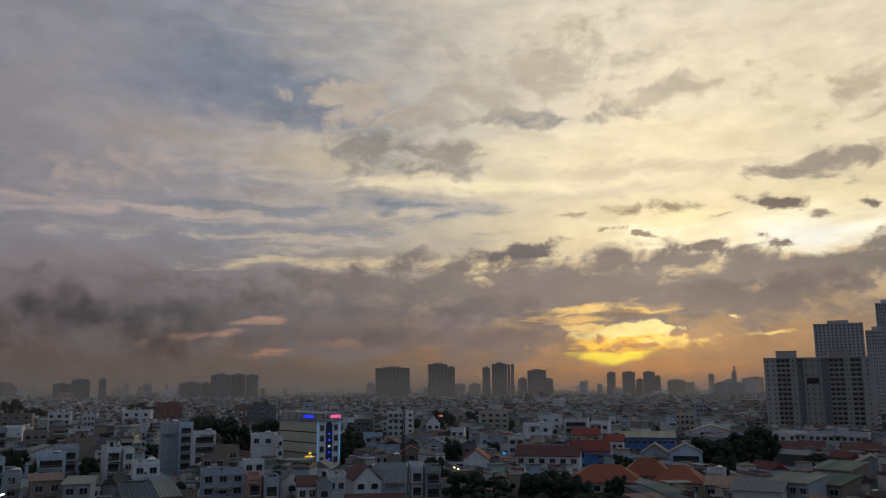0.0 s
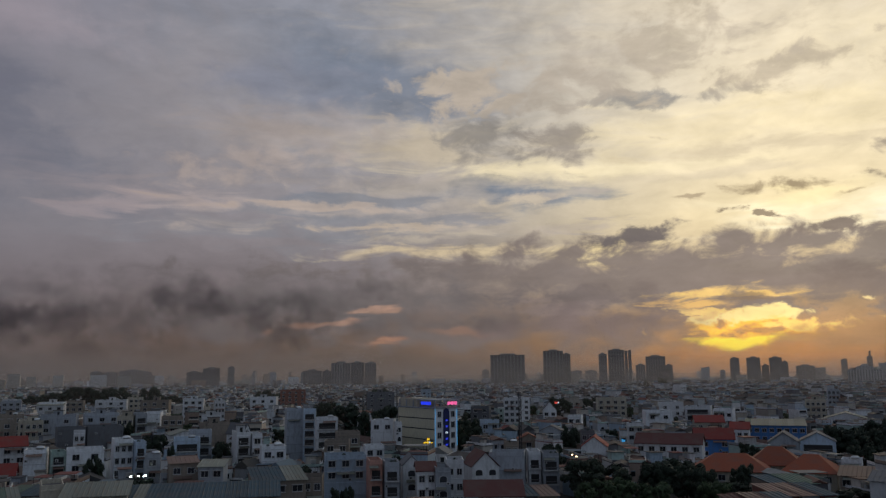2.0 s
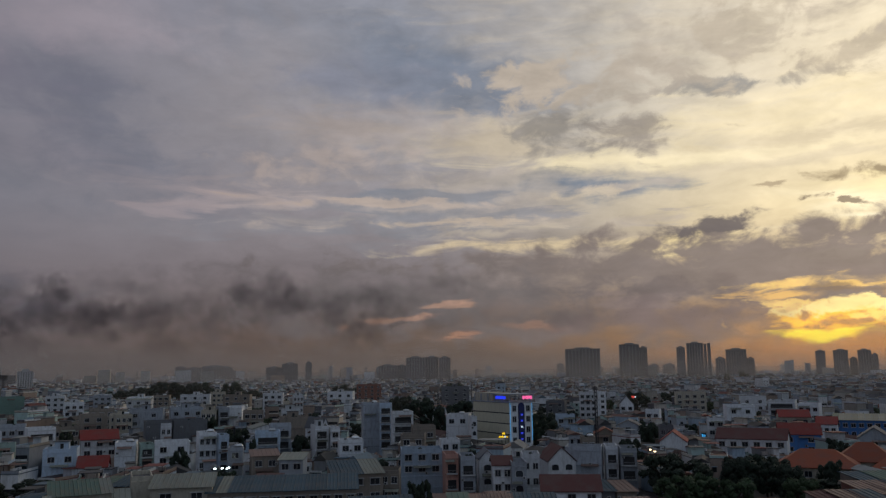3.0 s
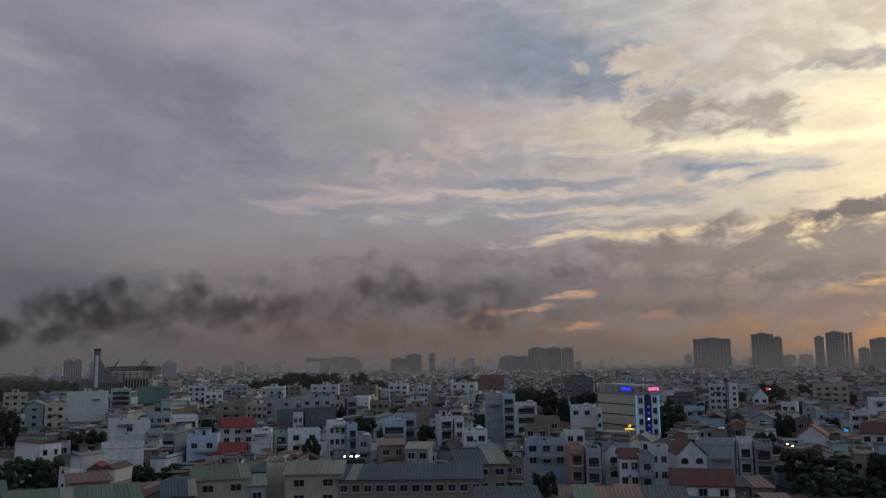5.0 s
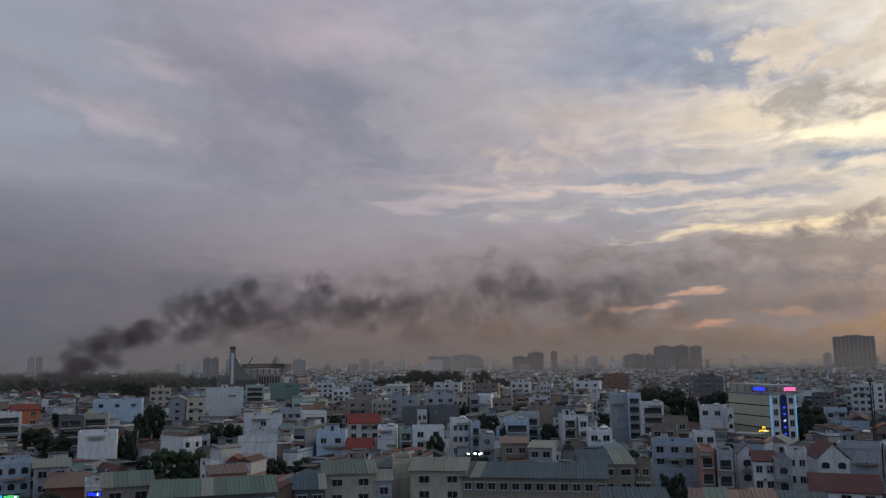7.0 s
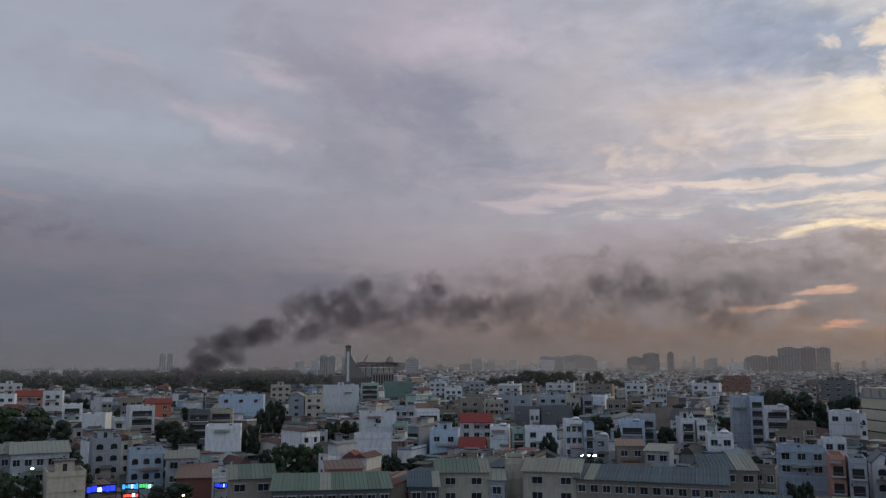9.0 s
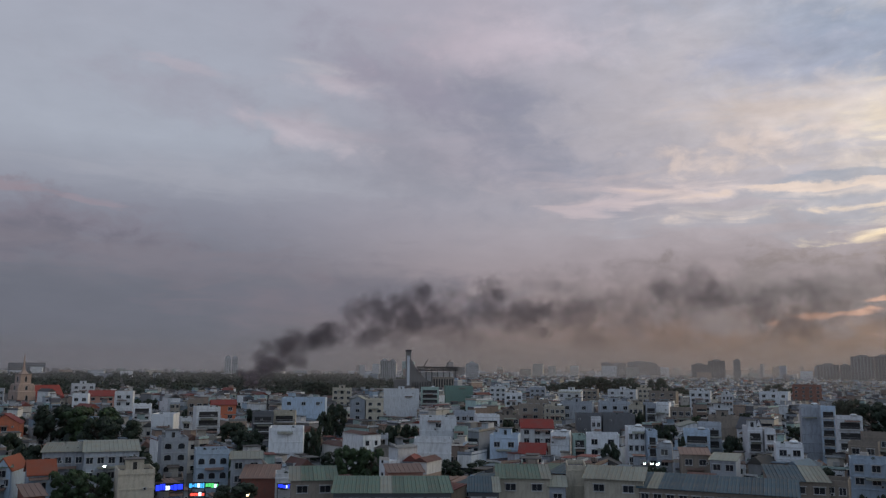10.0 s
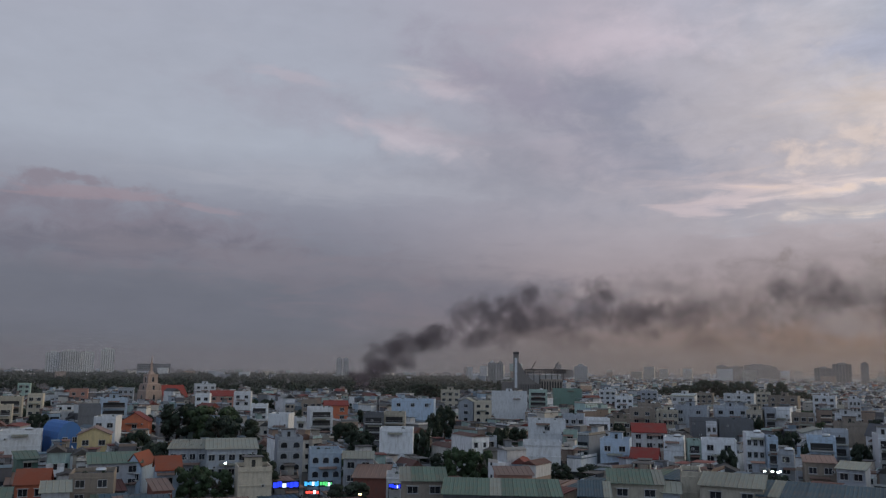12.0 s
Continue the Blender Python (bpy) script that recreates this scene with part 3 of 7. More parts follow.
def put_windows(root, w, d, floors, lift, cols, side="front", kind="plain", ww=1.2, wh=1.4, z0=0.9, first=0):
    span = w if side == "front" else d
    for f in range(first, floors):
        for c in range(cols):
            u = (c + 0.5) / cols * span - span / 2
            z = f * lift + z0
            if side == "front":
                m = pose(u, -d / 2, z)
            elif side == "left":
                m = pose(-w / 2, -u, z, 0, 0, -90)
            else:
                m = pose(w / 2, u, z, 0, 0, 90)
            part("window", window_mesh(ww, wh, kind), None, root, at=m)


def put_balconies(root, u, w, d, floors, lift, first=1, deep=1.1):
    s = Shape()
    s.box(-w / 2, w / 2, -deep, 0, -0.15, 0, 0)
    s.box(-w / 2, w / 2, -deep, -deep + 0.08, 0.85, 0.95, 1)
    s.box(-w / 2, w / 2, -deep, -deep + 0.05, 0.0, 0.22, 0)
    k = max(3, int(w / 0.35))
    for i in range(k + 1):
        x = -w / 2 + 0.03 + (w - 0.06) * i / k
        s.box(x - 0.025, x + 0.025, -deep, -deep + 0.05, 0.2, 0.87, 1)
    me = s.mesh("balcony", FRAME, RAIL)
    # dark sheet on the wall in place of the doorway's shade
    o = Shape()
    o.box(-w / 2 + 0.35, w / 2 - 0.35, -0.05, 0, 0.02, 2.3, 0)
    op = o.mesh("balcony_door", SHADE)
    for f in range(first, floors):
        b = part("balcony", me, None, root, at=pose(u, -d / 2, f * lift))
        part("balcony_door", op, None, b, "near-black panel for the shade in a balcony doorway", at=pose(0, 0, 0))


TANK = None


def water_tank(x, y, z, s=1.0, turn=0.0):
    """A stainless rooftop tank on its stand."""
    global TANK
    if TANK is None:
        TANK = new("water_tank")
        tagged(TANK, "stainless steel water tank on a rooftop stand", "water tank", "rooftop water tanks")
        b = Shape()
        c = [(t, 0.62 * math.sqrt(max(0.05, 1 - (abs(t) / 1.15) ** 6))) for t in (-1.1, -1.0, -0.5, 0.5, 1.0, 1.1)]
        b.loft([[(t, r * math.cos(i * 0.628), 1.25 + r * math.sin(i * 0.628)) for i in range(10)] for t, r in c])
        part("tank", b, STEEL, TANK)
        b = Shape()
        for sx in (-0.7, 0.7):
            b.box(sx - 0.05, sx + 0.05, -0.5, 0.5, 0.5, 0.62)
            for sy in (-0.45, 0.45):
                b.box(sx - 0.05, sx + 0.05, sy - 0.05, sy + 0.05, 0, 0.55)
        part("stand", b, IRON, TANK)
        TANK.matrix_basis = pose(x, y, z, 0, 0, turn) @ Matrix.Scale(s, 4)
        TANK.scale = (1, 1, 1)
        TANK.location, TANK.rotation_euler = (x, y, z), (0, 0, radians(turn))
        return TANK
    return copy_thing(TANK, pose(x, y, z, 0, 0, turn))


def corrugated(s, x0, x1, y0, y1, z0, z1, mat=0, n=None, thick=0.08):
    """A sheet roof from the front edge (y0, z0) to the back edge (y1, z1), with raised ribs."""
    n = n or max(2, int((x1 - x0) / 1.1))
    prof = []
    for i in range(n + 1):
        x = x0 + (x1 - x0) * i / n
        prof += [(max(x0, x - 0.12), 0.0), (x, 0.13), (min(x1, x + 0.12), 0.0)]
    prof = prof[1:-1]
    k = (z1 - z0) / (y1 - y0)
    under = [(x1, -thick), (x0, -thick)]
    ring = lambda y: [(x, y, z0 + k * (y - y0) + e) for x, e in prof + under]
    s.loft([ring(y1), ring(y0)], mat)


def gable(s, w, d, z, rise, over=0.4, along="x", mat=0):
    """A two-sided roof with thickness over a w by d plan; its ridge runs along x or y."""
    t = 0.22
    if along == "x":
        a, b = w / 2 + over, d / 2 + over
        ring = lambda x: [(x, -b, z - 0.1), (x, 0, z + rise), (x, b, z - 0.1), (x, b, z - 0.1 + t), (x, 0, z + rise + t), (x, -b, z - 0.1 + t)]
        s.loft([ring(-a), ring(a)], mat)
    else:
        a, b = w / 2 + over, d / 2 + over
        ring = lambda y: [(-a, y, z - 0.1), (0, y, z + rise), (a, y, z - 0.1), (a, y, z - 0.1 + t), (0, y, z + rise + t), (-a, y, z - 0.1 + t)]
        s.loft([ring(-b), ring(b)], mat)


CLUTTER = {}


def roof_clutter(root, w, d, h, flat, seed):
    """Small things fixed to a house: cooling units on the front, an aerial, a planter, a tin awning."""
    if not CLUTTER:
        b = Shape()
        b.box(-0.42, 0.42, -0.36, -0.004, 0, 0.6, 0)
        b.box(-0.3, 0.12, -0.375, -0.362, 0.08, 0.52, 1)
        CLUTTER["air_conditioner"] = b.mesh("air_conditioner", FRAME, SHADE)
        b = Shape()
        b.tube((0, 0, 0), (0, 0, 3.2), 0.035, 0.03, 4)
        for k in range(5):
            z, r = 2.3 + 0.2 * k, 0.75 - 0.1 * k
            b.tube((-r, 0, z), (r, 0, z), 0.02, 0.02, 4)
        CLUTTER["aerial"] = b.mesh("aerial", IRON)
        r = random.Random(5)
        b = Shape()
        b.box(-0.6, 0.6, -0.25, 0.25, 0, 0.4, 1)
        leaf_clump(b, (0, 0, 0.9), 0.55, 70, 0.16, r, 1.0, 0)
        leaf_clump(b, (0.35, 0, 0.7), 0.4, 40, 0.16, r, 1.0, 0)
        CLUTTER["planter"] = b.mesh("planter", LEAF_SHADED, ROOFING["orange"])
        b = Shape()
        corrugated(b, -1.5, 1.5, -1.3, -0.004, -0.45, 0.0)
        CLUTTER["awning"] = b.mesh("awning", ROOFING["rust"])
        b = Shape()
        corrugated(b, -1.5, 1.5, -1.3, -0.004, -0.45, 0.0)
        CLUTTER["tin_awning"] = b.mesh("tin_awning", ROOFING["tin"])
    r = random.Random(seed)
    if r.random() < 0.7:
        part("awning", CLUTTER[r.choice(["awning", "tin_awning"])], None, root, "tin awning over the front", at=pose(r.uniform(-0.2, 0.2) * w, -d / 2 - 0.12, max(2.6, h - r.choice([0.4, 3.5, 3.7]))) @ Matrix.Scale(min(1.6, w / 4.2), 4, (1, 0, 0)))
    for _ in range(r.choice([0, 1, 1, 2])):
        part("air_conditioner", CLUTTER["air_conditioner"], None, root, at=pose(r.uniform(-0.42, 0.42) * w, -d / 2 - 0.10, max(2.4, h - r.uniform(1.2, 6.5))))
    if flat:
        if r.random() < 0.5:
            part("aerial", CLUTTER["aerial"], None, root, at=pose(r.uniform(-0.3, 0.3) * w, r.uniform(-0.3, 0.3) * d, h - 0.05, 0, 0, r.uniform(0, 180)))
        for _ in range(r.choice([0, 0, 1, 2])):
            part("planter", CLUTTER["planter"], None, root, at=pose(r.uniform(-0.36, 0.36) * w, -d / 2 + 0.55, h - 0.05, 0, 0, r.uniform(-8, 8)))


def house(x, y, w, d, h, turn, paint="white", roof="flat", cover="concrete", low=4.0, front=2, sides=0, balcony=False,
          kind="plain", rise=2.2, tank=False, group="town houses", hut=False, first=1, claimed=True, canopy=""):
    """A narrow town house: walls with a parapet or gables, a roof, windows, balconies. Its front looks back along turn."""
    root = tagged(new("house"), "", "house", group)
    root.matrix_basis = pose(x, y, 0, 0, 0, turn)
    floors = max(1, int(round(h / 3.4)))
    lift = h / floors
    root["label"] = f"{WALL_NAMES[paint]} {floors}-storey town house with a {ROOF_NAMES[cover]}"
    if claimed:
        claim(x, y, math.hypot(w, d) * 0.42, low, w * 0.5)
    s, r = Shape(), Shape()
    if roof == "flat":
        t = 0.2
        plan = lambda e, z: [(-w / 2 + e, -d / 2 + e, z), (w / 2 - e, -d / 2 + e, z), (w / 2 - e, d / 2 - e, z), (-w / 2 + e, d / 2 - e, z)]
        s.loft([plan(0, 0), plan(0, h + 0.9), plan(t, h + 0.9), plan(t, h - 0.35)])
        if claimed:
            band = Shape()
            band.box(-w / 2 - 0.08, w / 2 + 0.08, -d / 2 - 0.14, -d / 2 - 0.003, -0.3, -0.06)
            bm_ = band.mesh("floor_band", PAINT[paint])
            for f in range(1, floors + 1):
                part("floor_band", bm_, None, root, at=pose(0, 0, f * lift))
        r.box(-w / 2 + t, w / 2 - t, -d / 2 + t, d / 2 - t, h - 0.3, h - 0.05)
        if hut:
            hs, hw = Shape(), min(w * 0.55, 4.0)
            hs.box(-hw / 2, hw / 2, 0, d * 0.3, h - 0.05, h + 2.6)
            rr = part("stair_hut", hs, PAINT[paint], root)
            c = Shape()
            c.box(-hw / 2 - 0.4, hw / 2 + 0.4, -0.4, d * 0.3 + 0.4, h + 2.6, h + 2.78)
            part("hut_roof", c, ROOFING["concrete"], rr)
            # no opening is cut: a dark sheet paints the doorway's shade
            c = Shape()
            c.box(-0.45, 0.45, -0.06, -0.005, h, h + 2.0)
            part("hut_door", c, SHADE, rr, "near-black panel for the shade in the hut doorway")
    elif roof == "shed":
        s.solid([(-w / 2, -d / 2, 0), (w / 2, -d / 2, 0), (w / 2, d / 2, 0), (-w / 2, d / 2, 0), (-w / 2, -d / 2, h), (w / 2, -d / 2, h), (w / 2, d / 2, h + rise), (-w / 2, d / 2, h + rise)],
                [(0, 3, 2, 1), (4, 5, 6, 7), (0, 1, 5, 4), (1, 2, 6, 5), (2, 3, 7, 6), (3, 0, 4, 7)])
        k = rise / d
        corrugated(r, -w / 2 - 0.5, w / 2 + 0.5, -d / 2 - 0.6, d / 2 + 0.4, h + 0.12 - 0.6 * k, h + rise + 0.12 + 0.4 * k)
    elif roof in ("gable", "ridge"):
        if roof == "gable":
            ring = lambda yy: [(-w / 2, yy, 0), (w / 2, yy, 0), (w / 2, yy, h), (0, yy, h + rise), (-w / 2, yy, h)]
            s.loft([ring(-d / 2), ring(d / 2)])
            gable(r, w, d, h + 0.05, rise, 0.35, "y")
        else:
            ring = lambda xx: [(xx, -d / 2, 0), (xx, d / 2, 0), (xx, d / 2, h), (xx, 0, h + rise), (xx, -d / 2, h)]
            s.loft([ring(-w / 2), ring(w / 2)])
            gable(r, w, d, h + 0.05, rise, 0.45, "x")
    elif roof == "hip":
        s.box(-w / 2, w / 2, -d / 2, d / 2, 0, h)
        o, k = 0.7, min(w, d) * 0.36
        r.loft([[(-w / 2 - o, -d / 2 - o, h), (w / 2 + o, -d / 2 - o, h), (w / 2 + o, d / 2 + o, h), (-w / 2 - o, d / 2 + o, h)],
                [(-w / 2 - o, -d / 2 - o, h + 0.18), (w / 2 + o, -d / 2 - o, h + 0.18), (w / 2 + o, d / 2 + o, h + 0.18), (-w / 2 - o, d / 2 + o, h + 0.18)],
                [(-w / 2 + k, -0.1, h + rise), (w / 2 - k, -0.1, h + rise), (w / 2 - k, 0.1, h + rise), (-w / 2 + k, 0.1, h + rise)]])
    part("wall", s, PAINT[paint], root)
    part("roof", r, ROOFING[cover], root)
    ww = min(1.8, w / max(1, front) * 0.55)
    if kind == "plain" and int(x + y) % 2:
        kind = "hood"
    if balcony:
        put_balconies(root, 0, w * 0.86, d, floors, lift, 1)
    elif front:
        put_windows(root, w, d, floors, lift, front, "front", kind, ww, 1.5, 0.9, min(first, floors - 1))
    if sides:
        put_windows(root, w, d, floors, lift, sides, "left", kind, 1.0, 1.3, 1.0, min(first, floors - 1))
        put_windows(root, w, d, floors, lift, sides, "right", kind, 1.0, 1.3, 1.0, min(first, floors - 1))
    roof_clutter(root, w, d, h, roof == "flat", int(abs(x) * 31 + y * 17))
    if canopy:
        cs = Shape()
        cw, y0, y1 = w / 2 - 0.5, -d * 0.42, d * 0.05
        for u in (-cw, cw):
            for v in (y0 + 0.2, y1 - 0.2):
                cs.box(u - 0.06, u + 0.06, v - 0.06, v + 0.06, h - 0.05, h + 2.5)
        part("canopy_posts", cs, IRON, root)
        cs = Shape()
        corrugated(cs, -cw - 0.3, cw + 0.3, y0 - 0.3, y1 + 0.3, h + 2.5, h + 2.9)
        part("canopy", cs, ROOFING[canopy], root, "sheet canopy over the roof terrace")
    if tank and roof == "flat":
        c, sn = math.cos(radians(turn)), math.sin(radians(turn))
        ox, oy = w * 0.18, -d * 0.22
        water_tank(x + c * ox - sn * oy, y + sn * ox + c * oy, h - 0.05, 1.0, turn)
    return root


# ---- ground ----
g = Shape()
g.face([(-5200, -1500, 0), (5200, -1500, 0), (5200, 5200, 0), (-5200, 5200, 0)])
tagged(new("ground", g.mesh("ground", EARTH)), "dark asphalt and bare ground between the houses", "ground", kind="structure")


# ---- haze over the town, thin sheets one behind another ----
for r, dens, top in ((470, 0.03, 80), (660, 0.05, 90), (900, 0.09, 100), (1250, 0.14, 110), (1700, 0.20, 130), (2450, 0.30, 160), (3300, 0.40, 200)):
    s = Shape()
    rows = []
    for i in range(73):
        a = radians(-64 + 176 * i / 72)
        s.v += [(-r * math.sin(a), r * math.cos(a), 0.02), (-r * math.sin(a), r * math.cos(a), top)]
    for i in range(72):
        s.f.append((2 * i, 2 * i + 2, 2 * i + 3, 2 * i + 1))
        s.m.append(0)
    sheet = s.mesh("backdrop", hazy("haze", (0.56, 0.53, 0.52), dens, top, r))
    for p in sheet.polygons:
        p.use_smooth = True
    tagged(new("backdrop", sheet), "thin evening haze hanging over the town", "haze", kind="structure")


# ---- trees ----
def leaf_clump(s, c, r, n, size, rng, flat=0.75, mat=0):
    """n leaves spread over a lump of radius r."""
    for _ in range(n):
        v = Vector((rng.gauss(0, 1), rng.gauss(0, 1), rng.gauss(0.25, 1))).normalized()
        p = Vector(c) + Vector((v.x, v.y, v.z * flat)) * r * rng.uniform(0.72, 1.08)
        n1 = (v + Vector((rng.uniform(-0.7, 0.7), rng.uniform(-0.7, 0.7), rng.uniform(-0.4, 0.7)))).normalized()
        u = n1.orthogonal().normalized()
        w = n1.cross(u)
        k = size * rng.uniform(0.6, 1.4)
        s.face([p - u * k, p + w * k * 0.55, p + u * k, p - w * k * 0.55], mat)


TREES = {}


def tree_kind(key, dark):
    """One of a few trees of unit height and crown width: tapered trunk, limbs, a crown of leaf clumps."""
    rng = random.Random(key * 7 + dark)
    root = tagged(new("tree"), "leafy street tree with evening shade in its leaf colour" if dark else "leafy green broad tree among the houses", "tree", "trees of the town")
    t = Shape()
    t.tube((0, 0, 0), (0.01, 0, 0.3), 0.028, 0.02, 7)
    t.tube((0.01, 0, 0.3), (-0.01, 0.01, 0.6), 0.02, 0.012, 6)
    c = Shape()
    k = 24
    for i in range(k):
        a = i * 2.39996 + rng.uniform(-0.4, 0.4)
        z = 0.22 + 0.64 * (i + 0.5) / k
        spread = 0.44 * math.sqrt(max(0.05, 1 - ((z - 0.5) / 0.5) ** 2)) * rng.uniform(0.55, 1.1)
        p = (spread * math.cos(a), spread * math.sin(a), z + rng.uniform(-0.03, 0.03))
        t.tube((0, 0, 0.22 + 0.3 * i / k), p, 0.011, 0.004, 5)
        r = rng.uniform(0.09, 0.17)
        leaf_clump(c, p, r, 170, 0.034, rng, 0.75)
        leaf_clump(c, p, r * 0.6, 40, 0.04, rng, 0.75)
    part("trunk", t, BARK, root)
    part("crown", c, LEAF_SHADED if dark else LEAF, root)
    return root


def tree(x, y, h, w, dark=True, low=3.0):
    key = (len(TAKEN) * 5 + int(abs(x))) % 4
    kind = (key, bool(dark))
    claim(x, y, w * 0.30, low, w * 0.5)
    m = pose(x, y, 0, 0, 0, (x * 13 + y * 7) % 360) @ Matrix.Diagonal((w * 1.1, w * 1.1, h, 1))
    if kind not in TREES:
        TREES[kind] = tree_kind(key, bool(dark))
        TREES[kind].matrix_basis = m
        TREES[kind]["unit"] = 1
        return TREES[kind]
    src = TREES[kind]
    keep = src.matrix_basis.copy()
    src.matrix_basis = Matrix.Identity(4)
    c = copy_thing(src, m)
    src.matrix_basis = keep
    return c


def woods(az0, az1, d0, d1, n, h0, h1, seed, label):
    """A far wood, too many trees to count."""
    rng, s = random.Random(seed), Shape()
    for _ in range(n):
        az, d = rng.uniform(az0, az1), math.sqrt(rng.uniform(d0 * d0, d1 * d1))
        x, y = polar(az, d)
        h = rng.uniform(h0, h1)
        s.tube((x, y, 0), (x, y, h * 0.5), 0.4, 0.2, 4, 1)
        for _ in range(4):
            leaf_clump(s, (x + rng.uniform(-3, 3), y + rng.uniform(-3, 3), h * rng.uniform(0.45, 0.8)), h * 0.26, 16, 1.5, rng, 0.8)
    tagged(new("far_woods", s.mesh("far_woods", LEAF_SHADED, BARK)), label, "woods", kind="stuff")


# ---- tall buildings ----
def tower_block(x, y, w, h, az, low, depth=20.0, paint="dark", floors=24, cols=8, crown=True, turn=0.0, group="far tower blocks"):
    """A distant high-rise: shaft with piers, window rows, a plant room on the roof."""
    root = tagged(new("tower_block"), f"{'hazy dark' if paint == 'dark' else 'pale'} high-rise tower block in the distance", "tower block", group)
    root.matrix_basis = pose(x, y, 0, 0, 0, az + turn)
    claim(x, y, max(w, depth) * 0.6, low, w * 0.55)
    body, win, pier = Shape(), Shape(), Shape()
    body.box(-w / 2, w / 2, 0, depth, 0, h)
    lift = h / floors
    for f in range(1, floors):
        for c in range(cols):
            u = -w / 2 + w * (c + 0.5) / cols
            ww = w / cols * (0.3 if paint == "dark" else 0.2)
            win.box(u - ww, u + ww, -0.06, 0.0, f * lift + lift * 0.3, f * lift + lift * 0.8)
        for sx in (-1, 1):
            for c in range(3):
                v = depth * (c + 0.5) / 3
                a, b = sorted((sx * w / 2, sx * (w / 2 + 0.06)))
                win.box(a, b, v - 1.6, v + 1.6, f * lift + lift * 0.3, f * lift + lift * 0.8)
    for c in range(cols + 1):
        u = -w / 2 + w * c / cols
        if c % 2 == 0:
            pier.box(u - 0.35, u + 0.35, -0.5, -0.003, 0, h + 0.8)
    wall = {"dark": TOWER, "light": TOWER_LIGHT, "white": TOWER_HAZED_WHITE}[paint]
    part("wall", body, wall, root)
    tagged(part("windows", win, GLASS, root), kind="stuff")
    part("pier", pier, wall, root)
    r = Shape()
    r.box(-w / 2 - 0.4, w / 2 + 0.4, -0.6, depth + 0.4, h + 0.003, h + 1.0)
    part("parapet", r, wall, root)
    if crown:
        r = Shape()
        r.box(-w * 0.22, w * 0.22, depth * 0.2, depth * 0.8, h + 1.0, h + 4.2)
        part("plant_room", r, wall, root)
    return root


def apartment_block(x, y, w, h, az, low):
    """The slab of flats: proud pale wall strips with small windows between recessed balcony bays, two plant rooms, a board."""
    root = tagged(new("apartment_block"), "cream and grey slab of flats with many window rows and balconies", "apartment building")
    root.matrix_basis = pose(x, y, 0, 0, 0, az + 4)
    claim(x, y, w * 0.55, low, w * 0.52)
    d, floors = 18.0, 17
    lift = h / floors
    body = Shape()
    body.box(-w / 2, w / 2, 0, d, 0, h)
    part("wall", body, TOWER, root)
    r = Shape()
    r.box(-w / 2 - 0.4, w / 2 + 0.4, -1.5, d + 0.4, h + 0.003, h + 0.8)
    part("parapet", r, PIER, root)
    for u in (-w * 0.28, w * 0.21):
        r = Shape()
        r.box(u - w * 0.095, u + w * 0.095, 3, d - 3, h + 0.8, h + 5.0)
        r.box(u - w * 0.105, u + w * 0.105, 2.6, d - 2.6, h + 5.003, h + 5.3)
        part("plant_room", r, PIER, root)
    # strips from one end to the other: wall with n window columns, balcony bay, or plain recess
    strips = [("wall", 65, 2), ("bay", 75, 3), ("wall", 35, 1), ("recess", 35, 1), ("wall", 95, 3), ("recess", 40, 1),
              ("bay", 80, 3), ("wall", 30, 1), ("bay", 60, 2), ("wall", 60, 1)]
    total = sum(a[1] for a in strips)
    wm = window_mesh(0.9, lift * 0.42)
    u = -w / 2
    for kind, share, n in strips:
        wide = w * share / total
        mid = u + wide / 2
        if kind == "wall":
            b = Shape()
            b.box(u, u + wide, -1.3, -0.003, 0, h)
            strip = part("wall_strip", b, PIER, root, "pale upright wall strip")
            for f in range(2, floors):
                for c in range(n):
                    part("window", wm, None, strip, at=pose(u + wide * (c + 0.5) / n, -1.3, f * lift + lift * 0.3))
        elif kind == "recess":
            for f in range(2, floors):
                part("window", wm, None, root, at=pose(mid, 0, f * lift + lift * 0.3))
        else:
            b = Shape()
            b.box(-wide / 2 + 0.05, wide / 2 - 0.05, -1.15, -0.003, -0.16, 0.0, 0)
            b.box(-wide / 2 + 0.05, wide / 2 - 0.05, -1.15, -1.05, 0.0, 0.8, 0)
            for c in range(n):
                m = -wide / 2 + wide * (c + 0.5) / n
                b.box(m - wide / n * 0.33, m + wide / n * 0.33, -0.06, -0.003, 0.05, lift * 0.72, 1)
                b.box(m - wide / n * 0.5, m - wide / n * 0.5 + 0.25, -1.1, -0.01, 0.003, lift - 0.17, 0)
            bm = b.mesh("balcony", PIER, GLASS)
            for f in range(2, floors):
                part("balcony", bm, None, root, at=pose(mid, 0, f * lift))
        u += wide
    sign = Shape()
    sign.box(-3.6, 3.6, -1.75, -1.35, h * 0.69, h * 0.76)
    part("billboard", sign, SHADE, root, "dark blank billboard", at=pose(-w * 0.055, 0, 0))
    for f in range(2, floors):
        for v in (4.5, 9, 13.5):
            part("window", wm, None, root, at=pose(-w / 2, v, f * lift + 0.9, 0, 0, -90))
    return root


